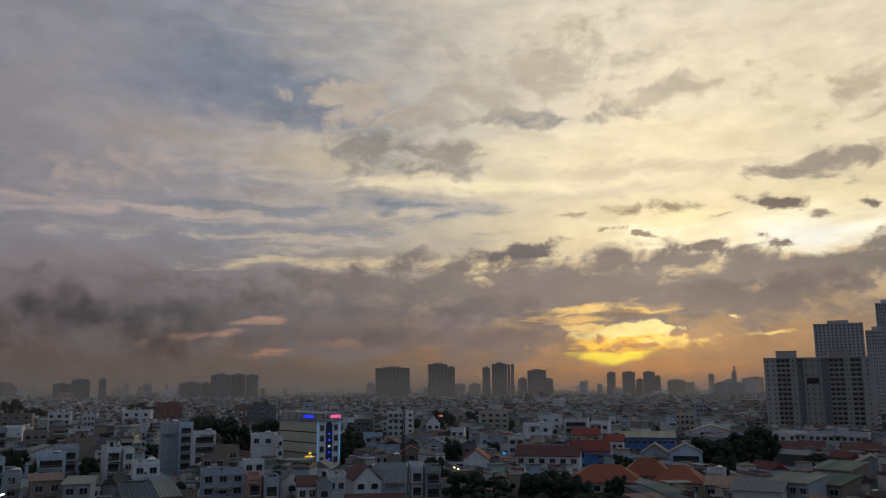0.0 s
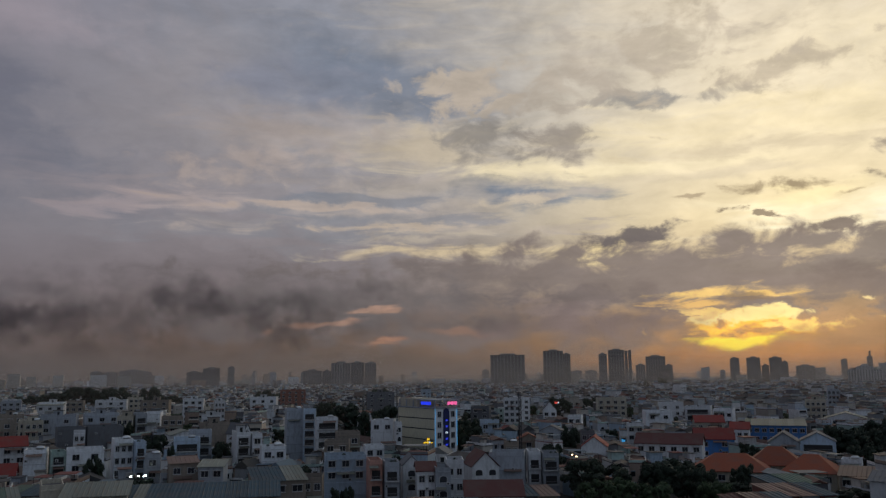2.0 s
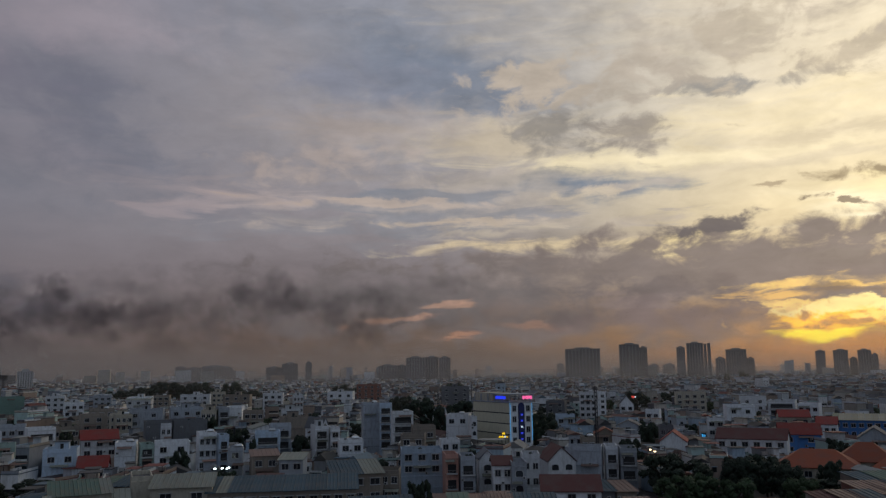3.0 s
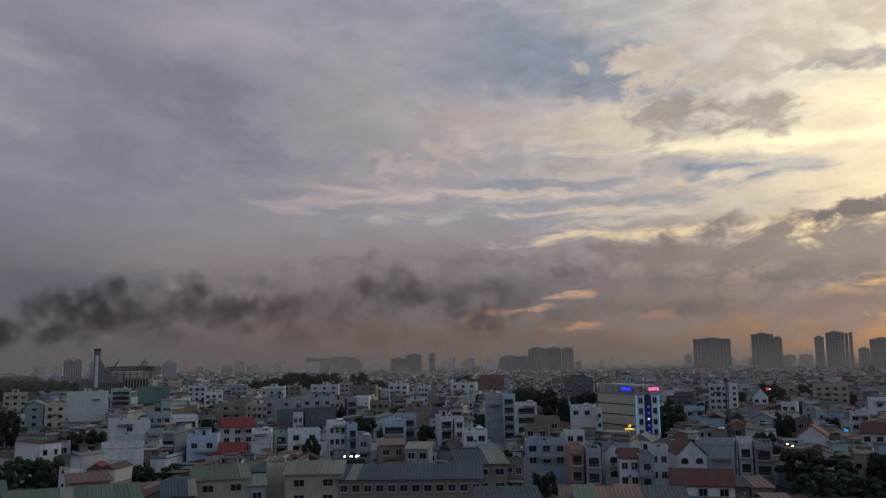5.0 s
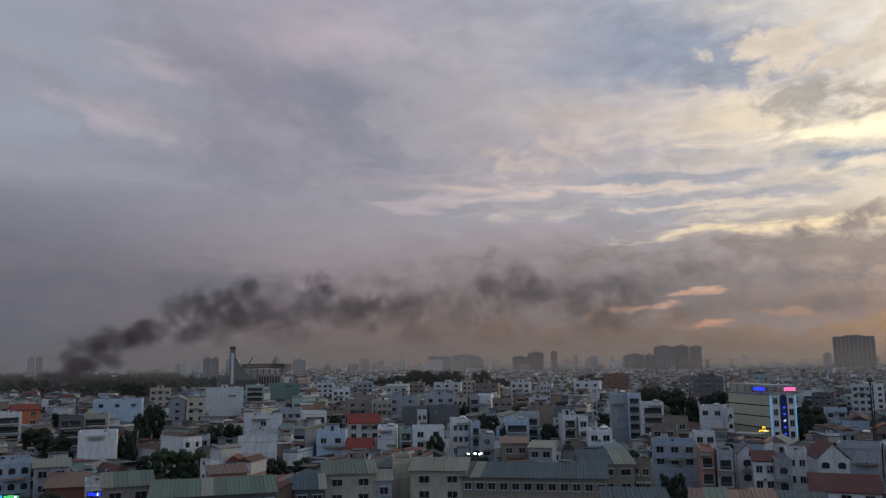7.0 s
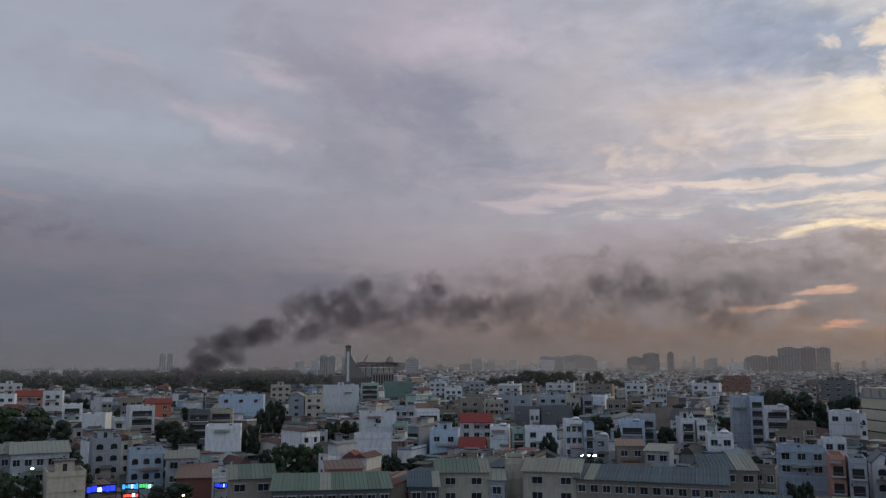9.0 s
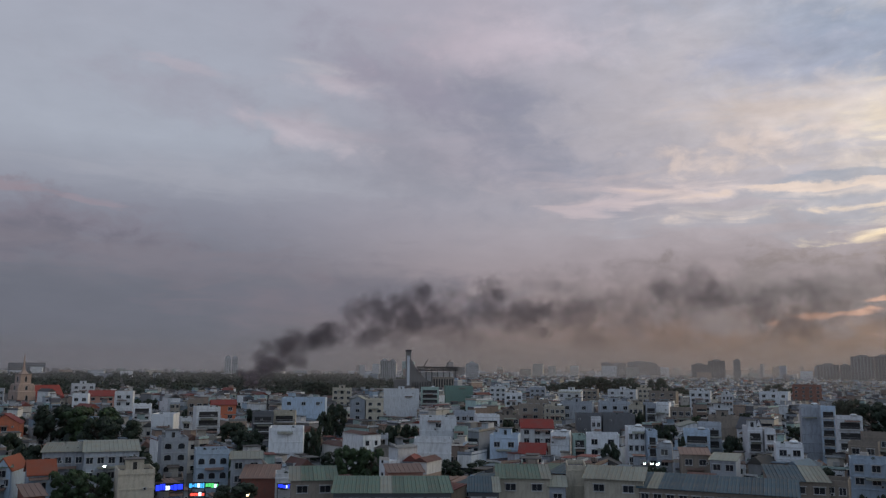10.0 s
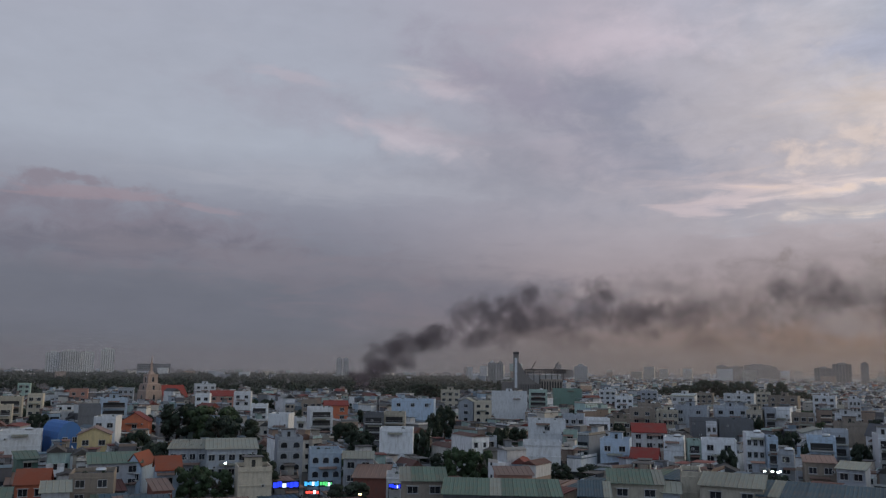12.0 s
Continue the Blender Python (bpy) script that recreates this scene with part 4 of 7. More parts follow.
def hotel(x, y, w, h, az, low):
    """The lit hotel: a cream flank with dark floor bands, a white front with windows, a blue vertical sign and a roof pergola."""
    root = tagged(new("hotel"), "cream and white hotel with blue neon signs and a roof terrace", "hotel")
    turn = 33.0
    root.matrix_basis = pose(x, y, 0, 0, 0, az + turn)
    claim(x, y, 15, low, w * 0.5)
    fw, fd, floors = 9.6, 26.0, 6
    h -= 3.4
    lift = h / floors
    b = Shape()
    b.box(-fw / 2, fw / 2, 0, fd, 0, h)
    part("wall", b, PAINT["white"], root)
    pale = surface("pale_cream_paint", (0.80, 0.76, 0.58), stain=0.2)
    for f in range(floors):
        b = Shape()
        b.box(-fw / 2 - 0.09, -fw / 2 - 0.003, 0.5, fd, f * lift + 0.25, (f + 1) * lift - 0.12)
        part("flank_panel", b, pale, root, "smooth cream wall panel")
        b = Shape()
        b.box(-fw / 2 - 0.16, -fw / 2 - 0.003, 0.3, fd, (f + 1) * lift - 0.12, (f + 1) * lift + 0.22)
        part("floor_band", b, IRON, root, "dark horizontal floor band")
    for f in range(1, floors):
        for u in (-2.9, 2.9):
            part("window", window_mesh(1.5, 1.9), None, root, at=pose(u, 0, f * lift + 0.7))
    b = Shape()
    pts = [(-1.25, 4.0), (1.25, 4.0), (1.25, h - 1.2)] + [(1.25 * math.cos(a), h - 1.2 + 1.25 * math.sin(a)) for a in (0.5, 1.05, 1.57, 2.1, 2.64)] + [(-1.25, h - 1.2)]
    b.loft([[(u, -0.02, z) for u, z in pts], [(u, -0.35, z) for u, z in pts]])
    sign = part("sign_board", b, surface("sign_navy", (0.02, 0.03, 0.12), stain=0.1), root, "dark blue vertical sign board")
    for i in range(7):
        b = Shape()
        z = h - 4.0 - i * 2.15
        b.box(-0.4, 0.4, -0.42, -0.353, z - 0.55, z + 0.1)
        b.box(-0.2, 0.2, -0.45, -0.423, z - 0.5, z - 0.1, 1)
        part("sign_bar", b, [(NEON_BLUE, NEON_BLUE, FRAME_LIT, NEON_BLUE)[i % 4], FRAME], sign, "glowing sign character as a plain bar")
    for u in (-fw / 2 + 0.15, fw / 2 - 0.15):
        b = Shape()
        b.box(u - 0.04, u + 0.04, -0.12, -0.004, 9, h)
        part("light_strip", b, NEON_CYAN, root, "thin cyan light strip up the corner")
    b = Shape()
    b.box(-fw / 2 - 0.4, fw / 2 + 0.4, -0.5, fd + 0.3, h + 0.003, h + 0.4)
    for u in (-fw / 2 + 0.3, fw / 2 - 0.3):
        for k in range(6):
            v = 0.3 + k * (fd - 0.6) / 5
            b.box(u - 0.18, u + 0.18, v - 0.18, v + 0.18, h + 0.4, h + 2.9)
    b.box(-fw / 2 - 0.6, fw / 2 + 0.6, -0.6, fd * 0.45, h + 2.9, h + 3.2)
    part("roof_pergola", b, PAINT["grey"], root, "open roof terrace under a flat canopy")
    b = Shape()
    b.box(-fw / 2 + 0.6, fw / 2 - 0.6, fd * 0.5, fd - 0.5, h + 0.4, h + 3.4)
    part("roof_room", b, PAINT["cream"], root)
    for mat, u0, u1 in ((NEON_BLUE, -fw / 2 - 0.6, -fw / 2 - 0.6), (NEON_PINK, 0.2, 4.4)):
        b = Shape()
        if mat is NEON_BLUE:
            b.box(-fw / 2 - 0.95, -fw / 2 - 0.65, 1.5, 8.0, h + 1.3, h + 2.4)
        else:
            for i in range(5):
                k = u0 + (u1 - u0) * i / 5
                b.box(k, k + (u1 - u0) / 5 - 0.16, -0.95, -0.65, h + 1.2 + 0.2 * (i % 2), h + 2.4)
        part("roof_sign", b, mat, root, "glowing roof sign")
    return root


def glow_sign(x, y, z, w, h, az, mat, label, post=True):
    """A lit sign box with its frame on two posts."""
    root = tagged(new("lit_sign"), label, "sign", "lit signs")
    root.matrix_basis = pose(x, y, 0, 0, 0, az)
    b = Shape()
    b.box(-w / 2, w / 2, -0.12, 0.0, z, z + h)
    part("panel", b, surface("sign_back", (0.02, 0.02, 0.03), stain=0.1), root, "dark sign panel")
    r = random.Random(int(x * 10) + int(y))
    u = -w / 2 + 0.1
    n = 0
    while u < w / 2 - 0.3:
        k = min(r.uniform(0.05, 0.16) * w + 0.15, w / 2 - 0.1 - u)
        lo, hi = r.uniform(0.08, 0.3), r.uniform(0.65, 0.92)
        b = Shape()
        b.box(u, u + k, -0.2, -0.124, z + h * lo, z + h * hi)
        part("bar", b, FRAME_LIT if n % 5 == 3 else mat, root, "glowing bar of light")
        u += k + 0.06 * h
        n += 1
    b = Shape()
    for u in (-w / 2, w / 2):
        b.box(u - 0.08, u + 0.08, -0.1, 0.1, 0, z + h + 0.1)
    b.box(-w / 2, w / 2, 0.003, 0.1, z, z + h)
    part("frame", b, IRON, root)
    return root


LAMP = {}


def street_lamp(x, y, h=9.0, warm=False):
    """A street lamp on a pole with a lit head."""
    m = pose(x, y, 0, 0, 0, math.degrees(math.atan2(-x, y))) @ Matrix.Diagonal((1, 1, h / 9.0, 1))
    if warm in LAMP:
        src = LAMP[warm]
        keep = src.matrix_basis.copy()
        src.matrix_basis = Matrix.Identity(4)
        c = copy_thing(src, m)
        src.matrix_basis = keep
        return c
    root = tagged(new("street_lamp"), "lit street lamp on a slim metal pole", "street lamp", "street lamps")
    b = Shape()
    b.tube((0, 0, 0), (0, 0, 9), 0.11, 0.07, 6)
    b.tube((0, 0, 8.9), (0, -1.0, 9.15), 0.05, 0.05, 5)
    part("pole", b, IRON, root)
    b = Shape()
    b.box(-0.28, 0.28, -1.5, -0.9, 8.9, 9.2)
    part("lamp_head", b, LAMP_WARM if warm else LAMP_WHITE, root, "glowing lamp head")
    root.matrix_basis = m
    LAMP[warm] = root
    return root


def mast(x, y, h):
    """A slim lattice radio mast with three legs and stays."""
    root = tagged(new("radio_mast"), "slim dark lattice radio mast above the roofs", "mast")
    root.matrix_basis = pose(x, y, 0)
    legs = [(0.5 * math.cos(a), 0.5 * math.sin(a)) for a in (0.3, 2.4, 4.5)]
    for lx, ly in legs:
        b = Shape()
        b.tube((lx, ly, 0), (lx * 0.7, ly * 0.7, h), 0.17, 0.12, 5)
        part("leg", b, IRON, root)
    b = Shape()
    n = int(h / 1.2)
    for i in range(n):
        z, (ax, ay), (bx, by) = i * h / n, legs[i % 3], legs[(i + 1) % 3]
        b.tube((ax, ay, z), (bx * 0.9, by * 0.9, z + h / n), 0.08, 0.08, 4)
        b.tube((bx, by, z), (legs[(i + 2) % 3][0], legs[(i + 2) % 3][1], z + h / n), 0.08, 0.08, 4)
    part("bracing", b, IRON, root)
    b = Shape()
    for k, (u, v) in enumerate(((0.7, 0), (-0.5, 0.5), (-0.4, -0.6))):
        b.box(u - 0.15, u + 0.15, v - 0.1, v + 0.1, h - 4.5, h - 2)
    b.tube((0, 0, h), (0, 0, h + 3), 0.04, 0.02, 4)
    part("antennas", b, FRAME, root, "pale panel antennas")
    return root


def church(x, y, w, h, az, low):
    """The church: a stepped stone tower with a spire, a red-roofed nave with a gable."""
    root = tagged(new("church"), "stone church with a stepped spire and a red tiled nave", "church")
    root.matrix_basis = pose(x, y, 0, 0, 0, az + 28)
    claim(x, y, 24, low, w * 0.6)
    stone = surface("church_stone", (0.46, 0.35, 0.30), stain=0.45)
    b = Shape()
    sq = lambda r, z: [(-r, -r, z), (r, -r, z), (r, r, z), (-r, r, z)]
    b.loft([sq(6.2, 0), sq(6.2, 15), sq(5.8, 15.4)])
    b.loft([sq(5.2, 15.403), sq(5.2, 20), sq(4.8, 20.4)])
    b.loft([sq(3.7, 20.403), sq(3.7, 26.5), sq(4.0, 26.6), sq(4.0, 27)])
    for u in (-5.2, 5.2):
        for v in (-5.2, 5.2):
            b.loft([[(u + p[0] * 0.12, v + p[1] * 0.1, 15.403) for p in sq(5, 0)], [(u + p[0] * 0.1, v + p[1] * 0.1, 18) for p in sq(5, 0)], [(u + p[0] * 0.01, v + p[1] * 0.01, 20) for p in sq(5, 0)]])
    part("tower", b, stone, root)
    b = Shape()
    b.loft([sq(2.4, 27.003), sq(0.8, 29.5), sq(0.5, 34), sq(0.1, h)])
    part("spire", b, stone, root)
    for f, hh in ((3, 4), (8.5, 4), (16.0, 3), (21.5, 3.8)):
        r = 6.2 if f < 14 else (5.2 if f < 19 else 3.7)
        part("belfry_window", window_mesh(1.6, hh, "arch"), None, root, at=pose(0, -r, f))
        part("belfry_window", window_mesh(1.6, hh, "arch"), None, root, at=pose(-r, 0, f, 0, 0, -90))
    b = Shape()
    ring = lambda xx: [(xx, -7, 0), (xx, 7, 0), (xx, 7, 11), (xx, 0, 18.5), (xx, -7, 11)]
    b.loft([ring(6.3), ring(26)])
    part("nave_wall", b, PAINT["salmon"], root)
    b = Shape()
    ring = lambda xx: [(xx, -7.8, 10.4), (xx, 0, 18.7), (xx, 7.8, 10.4), (xx, 7.8, 10.8), (xx, 0, 19.2), (xx, -7.8, 10.8)]
    b.loft([ring(6.35), ring(26.6)])
    part("nave_roof", b, ROOFING["red"], root, "steep red tiled roof")
    for k in range(4):
        part("nave_window", window_mesh(1.6, 4.5, "arch"), None, root, at=pose(8.5 + k * 4.4, -7, 3))
    return root


def monument_hall(x, y, w, h, az, low):
    """The great hall: a white-faced pylon, a sail-shaped wall sweeping down from it, and a truss-roofed block."""
    root = tagged(new("great_hall"), "concrete hall with a tall pylon, sail-shaped wall and truss roof", "hall")
    root.matrix_basis = pose(x, y, 0, 0, 0, az)
    claim(x, y, w * 0.4, low, w * 0.55)
    conc = surface("hall_concrete", (0.24, 0.22, 0.21), stain=0.4)
    k = w / 100
    b = Shape()
    b.box(-24 * k, -14.5 * k, -4, 4, 0, h)
    part("pylon", b, conc, root)
    b = Shape()
    b.box(-21.5 * k, -17 * k, -4.3, -4.003, h * 0.35, h - 4)
    part("pylon_face", b, PAINT["white"], root, "white upright panel")
    b = Shape()
    b.box(-24.8 * k, -13.7 * k, -4.8, 4.8, h + 0.003, h + 1.6)
    b.tube((-19 * k, 0, h + 1.6), (-19 * k, 0, h + 4.5), 0.25, 0.1, 5)
    part("pylon_cap", b, IRON, root)
    b = Shape()
    pts = [(-14.4 * k, 0), (24 * k, 0), (24 * k, h * 0.42)]
    for i in range(8):
        t = 1 - i / 7
        pts.append((-14.4 * k + 38.4 * k * t, h * (0.42 + 0.42 * (1 - t) ** 1.7)))
    b.loft([[(u, 3, z) for u, z in pts], [(u, -3, z) for u, z in pts]])
    part("sail_wall", b, conc, root)
    b = Shape()
    for i in range(12):
        u = -12 * k + i * 3.0 * k
        b.box(u - 0.3, u + 0.3, -3.5, -3.003, 0, h * 0.42)
    part("sail_ribs", b, IRON, root)
    b = Shape()
    b.box(24.1 * k, 62 * k, -8, 14, 0, h * 0.52)
    part("block", b, PAINT["tan"], root)
    # shade of tall openings painted as dark sheets on the solid block
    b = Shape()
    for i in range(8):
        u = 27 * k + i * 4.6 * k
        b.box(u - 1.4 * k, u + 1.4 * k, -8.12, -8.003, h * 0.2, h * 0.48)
    part("block_windows", b, SHADE, root, "tall near-black panels for shaded openings")
    b = Shape()
    b.box(-45 * k, -24.1 * k, -2, 16, 0, h * 0.46)
    part("side_block", b, conc, root)
    b = Shape()
    z = h * 0.63
    for v in (-6, 12):
        b.box(-4 * k, 70 * k, v - 0.5, v + 0.5, z + 3, z + 4)
        b.box(-4 * k, 70 * k, v - 0.4, v + 0.4, z, z + 0.7)
        for i in range(18):
            u = -4 * k + i * 74 * k / 18
            b.tube((u, v, z), (u + 37 * k / 18, v, z + 3.4), 0.3, 0.3, 4)
            b.tube((u + 37 * k / 18, v, z + 3.4), (u + 74 * k / 18, v, z), 0.3, 0.3, 4)
    for i in range(7):
        u = 2 * k + i * 10.5 * k
        b.tube((u, 3, h * 0.5 if u > 24 * k else h * 0.3), (u, 3, z + 3), 0.5, 0.5, 5)
    for u in (8, 48):
        b.tube((u * k, -6, z + 4), ((u + 8) * k, -6, z + 11), 0.6, 0.3, 5)
    part("roof_truss", b, IRON, root, "long dark steel roof truss on posts")
    b = Shape()
    b.box(0, 60 * k, 16, 30, 0, h * 0.6)
    part("back_block", b, TOWER_LIGHT, root)
    return root


def long_shed(x, y, w, h, az, low, depth=16.0, rise=3.4, turn=0.0, paint="tan", scheme="blue", windows=8):
    """A long low building under a sheet roof made of single panels."""
    root = tagged(new("long_shed"), f"long low {WALL_NAMES[paint]} building under a striped {scheme} sheet-metal roof", "shed", "sheet-roofed buildings")
    root.matrix_basis = pose(x, y, 0, 0, 0, az + turn)
    claim(x, y, min(w, depth) * 0.6, low, w * 0.5)
    for u in (-0.33, 0.33):
        c = radians(az + turn)
        claim(x + u * w * math.cos(c), y + u * w * math.sin(c), min(w, depth) * 0.6)
    rise *= 0.55
    h -= rise
    b = Shape()
    b.solid([(-w / 2, 0, 0), (w / 2, 0, 0), (w / 2, depth, 0), (-w / 2, depth, 0), (-w / 2, 0, h), (w / 2, 0, h), (w / 2, depth, h + rise), (-w / 2, depth, h + rise)],
            [(0, 3, 2, 1), (4, 5, 6, 7), (0, 1, 5, 4), (1, 2, 6, 5), (2, 3, 7, 6), (3, 0, 4, 7)])
    part("wall", b, PAINT[paint], root)
    n = max(4, int(w / 2.2))
    rng = random.Random(int(x * 3 + y))
    covers = {"blue": ["blue_tin"] * 5 + ["tin"], "green": ["green_tin"] * 4 + ["tin"], "pale": ["tin"] * 4 + ["green_tin"], "rust": ["rust"] * 4 + ["maroon"]}[scheme]
    meshes = {}
    for i in range(n):
        cover = rng.choice(covers)
        if cover not in meshes:
            s = Shape()
            pw = (w + 1.0) / n
            corrugated(s, -pw / 2 + 0.02, pw / 2 - 0.02, -0.8, depth + 0.3, h + 0.15 - 0.8 * rise / depth, h + rise + 0.15 + 0.3 * rise / depth, n=3)
            meshes[cover] = s.mesh("roof_panel", ROOFING[cover])
        part("roof_panel", meshes[cover], None, root, at=pose(-w / 2 - 0.5 + (w + 1.0) * (i + 0.5) / n, 0, rng.uniform(0, 0.06)))
    for i in range(windows):
        part("window", window_mesh(min(2.2, w / windows * 0.55), 1.4, "hood"), None, root, at=pose(-w / 2 + w * (i + 0.5) / windows, 0, h - 2.6))
        part("window", window_mesh(min(2.2, w / windows * 0.55), 1.4, "plain"), None, root, at=pose(-w / 2 + w * (i + 0.5) / windows, 0, h - 5.9))
    return root


def round_hall(x, y, w, h, az, low):
    """A hall under a blue barrel roof."""
    root = tagged(new("barrel_hall"), "bright blue hall with a rounded barrel roof", "hall")
    root.matrix_basis = pose(x, y, 0, 0, 0, az + 20)
    claim(x, y, w * 0.6, low, w * 0.5)
    d, k = 16.0, h * 0.35
    pts = [(-w / 2, 0), (w / 2, 0), (w / 2, h - k)] + [(w / 2 * math.cos(a), h - k + k * math.sin(a)) for a in (0.35, 0.7, 1.05, 1.4, 1.74, 2.09, 2.44, 2.79)] + [(-w / 2, h - k)]
    b = Shape()
    b.loft([[(u, 0, z) for u, z in pts], [(u, d, z) for u, z in pts]][::-1])
    part("shell", b, PAINT["blue"], root)
    for u in (-0.2, 0.2):
        part("window", window_mesh(1.4, 1.6), None, root, at=pose(u * w, 0, h - k - 1.5))
    return root


# ---- the things, from the skyline to the near roofs ----
tower_block(-112.6, 1846.6, 75.9, 76.9, 3.5, 10.0, floors=24, cols=10, depth=40.0)
tower_block(-11.8, 1900.0, 44.2, 86.2, 0.4, 8.3, floors=27, cols=6)
tower_block(19.2, 1929.9, 17.0, 79.1, -0.6, 7.6, floors=25, cols=4)
tower_block(99.7, 1897.4, 17.5, 77.4, -3.0, 7.3, floors=25, cols=4)
tower_block(131.9, 1925.5, 35.2, 86.9, -3.9, 6.6, floors=27, cols=6)
tower_block(154.3, 1928.8, 5.8, 84.8, -4.6, 6.3, floors=27, cols=2, crown=False)
tower_block(162.9, 1933.1, 6.4, 86.5, -4.8, 6.1, floors=27, cols=2, crown=False)
tower_block(226.0, 1987.2, 44.4, 72.6, -6.5, 4.8, floors=24, cols=8)
tower_block(189.7, 1970.9, 20.9, 52.8, -5.5, 5.3, floors=20, cols=4)
tower_block(257.0, 1993.5, 17.0, 51.9, -7.3, 4.4, floors=20, cols=4)
tower_block(-453.8, 1690.1, 39.5, 60.8, 15.0, 15.6, floors=22, cols=7)
tower_block(-422.8, 1708.5, 27.6, 61.6, 13.9, 15.0, floors=22, cols=5)
tower_block(-394.8, 1710.0, 24.3, 60.1, 13.0, 14.7, floors=22, cols=5)
tower_block(-525.5, 1721.6, 40.4, 45.2, 17.0, 15.8, floors=18, cols=7)
tower_block(-523.3, 1826.5, 19.4, 45.4, 16.0, 14.4, floors=18, cols=4)
tower_block(-837.1, 1816.4, 34.0, 45.0, 24.7, 8.9, floors=16, cols=6)
tower_block(-802.1, 1832.1, 37.2, 53.9, 23.6, 8.3, floors=18, cols=6)
tower_block(-780.3, 1895.7, 15.6, 56.3, 22.4, 13.0, floors=20, cols=3)
tower_block(459.2, 2253.7, 22.7, 70.4, -11.5, 0.0, floors=26, cols=4)
tower_block(504.6, 2244.0, 33.5, 71.3, -12.7, 0.0, floors=26, cols=6)
tower_block(536.8, 2257.0, 17.7, 51.5, -13.4, 0.0, floors=22, cols=3)
tower_block(556.8, 2231.6, 30.1, 70.7, -14.0, 0.0, floors=26, cols=5)
tower_block(586.3, 2255.0, 15.2, 59.8, -14.6, 0.0, floors=24, cols=3)
tower_block(678.8, 2406.1, 48.9, 50.7, -15.8, 0.0, floors=18, cols=6)
tower_block(927.0, 2853.2, 18.9, 72.7, -18.0, 0.0, floors=30, cols=3)
tower_block(1064.6, 3017.7, 17.4, 84.4, -19.4, 0.0, floors=40, cols=3, crown=True)
tower_block(1069.1, 3026.8, 6.4, 103.7, -19.5, 0.0, floors=44, cols=1, crown=False)
tower_block(1061.1, 2806.1, 51.1, 61.2, -20.7, 0.0, floors=30, cols=6)
tower_block(491.0, 1417.4, 49.8, 36.3, -19.1, 3.5, floors=11, cols=12, paint='light')
tower_block(492.9, 1422.0, 24.3, 41.8, -19.1, 3.4, floors=12, cols=6, paint='light')
tower_block(391.8, 810.3, 43.9, 93.6, -25.8, 57.8, floors=30, cols=12, paint='light', depth=22.0)
tower_block(356.2, 671.4, 16.5, 77.5, -27.9, 12.4, floors=26, cols=9, paint='light', depth=22.0)
tower_block(382.2, 702.8, 14.9, 103.0, -28.5, 54.5, floors=36, cols=7, paint='light', depth=20.0)
# the white paint of these four carries their distant haze and light
tower_block(-2219.6, 602.8, 33.2, 60.3, 74.8, 15.1, floors=24, cols=6, paint='white')
tower_block(-2189.6, 635.5, 43.3, 64.0, 73.8, 15.8, floors=24, cols=8, paint='white')
tower_block(-2187.9, 676.1, 31.5, 62.0, 72.8, 16.2, floors=24, cols=6, paint='white')
tower_block(-2277.6, 756.5, 33.8, 72.4, 71.6, 16.1, floors=26, cols=6, paint='white')
tower_block(-2059.5, 773.5, 30.8, 35.0, 69.4, 18.7, floors=8, cols=6, crown=False)
tower_block(-2091.2, 830.2, 46.6, 35.7, 68.3, 19.0, floors=8, cols=8, crown=False)
# light paint on the next four stands in for haze before them
tower_block(-1754.0, 1154.8, 14.1, 54.0, 56.6, 26.3, floors=16, cols=3, paint='light')
tower_block(-1744.7, 1168.8, 13.5, 54.3, 56.2, 26.6, floors=16, cols=3, paint='light')
tower_block(-1080.2, 1040.7, 14.0, 44.9, 46.1, 8.4, floors=18, cols=4, paint='light')
tower_block(-1084.4, 1065.1, 12.3, 44.4, 45.5, 8.3, floors=18, cols=4, paint='light')
tower_block(-835.3, 996.1, 18.9, 39.4, 40.0, 17.9, floors=14, cols=6, paint='light')
tower_block(-1432.6, 2405.7, 35.2, 53.9, 30.8, 11.5, floors=18, cols=5)
tower_block(-1396.5, 2426.9, 44.1, 51.3, 29.9, 12.2, floors=18, cols=6)
tower_block(-1339.8, 2458.7, 79.4, 57.0, 28.6, 13.5, floors=18, cols=9)
tower_block(-1287.3, 2486.5, 34.6, 38.2, 27.4, 14.6, floors=14, cols=5)
tower_block(-1212.5, 2299.9, 33.9, 50.4, 27.8, 11.4, floors=14, cols=4)
tower_block(-1189.8, 2311.8, 13.1, 36.4, 27.2, 11.2, floors=14, cols=4)
tower_block(-227.9, 2590.0, 21.5, 47.5, 5.0, 2.2, floors=14, cols=4)
tower_block(-50.2, 2599.5, 10.8, 30.8, 1.1, 1.1, floors=14, cols=4)
tower_block(58.4, 2699.4, 30.0, 43.4, -1.2, 0.0, floors=16, cols=4)
tower_block(103.3, 2698.0, 37.4, 43.1, -2.2, 0.0, floors=16, cols=4)
apartment_block(238.0, 523.4, 63.0, 50.8, -24.4, 7.7)
monument_hall(-538.4, 564.4, 52.7, 48.7, 43.0, 13.3)
church(-597.2, 230.0, 20.6, 40.7, 68.9, 6.9)
hotel(-40.7, 297.2, 19.9, 25.6, 7.8, 8.0)
house(187.6, 405.7, 34.9, 14.0, 10.8, -32, "white", "flat", "concrete", 6.5, first=2, front=12)
house(161.1, 378.2, 21.4, 14.0, 6.0, -28, "salmon", "ridge", "maroon", 4.8, rise=3)
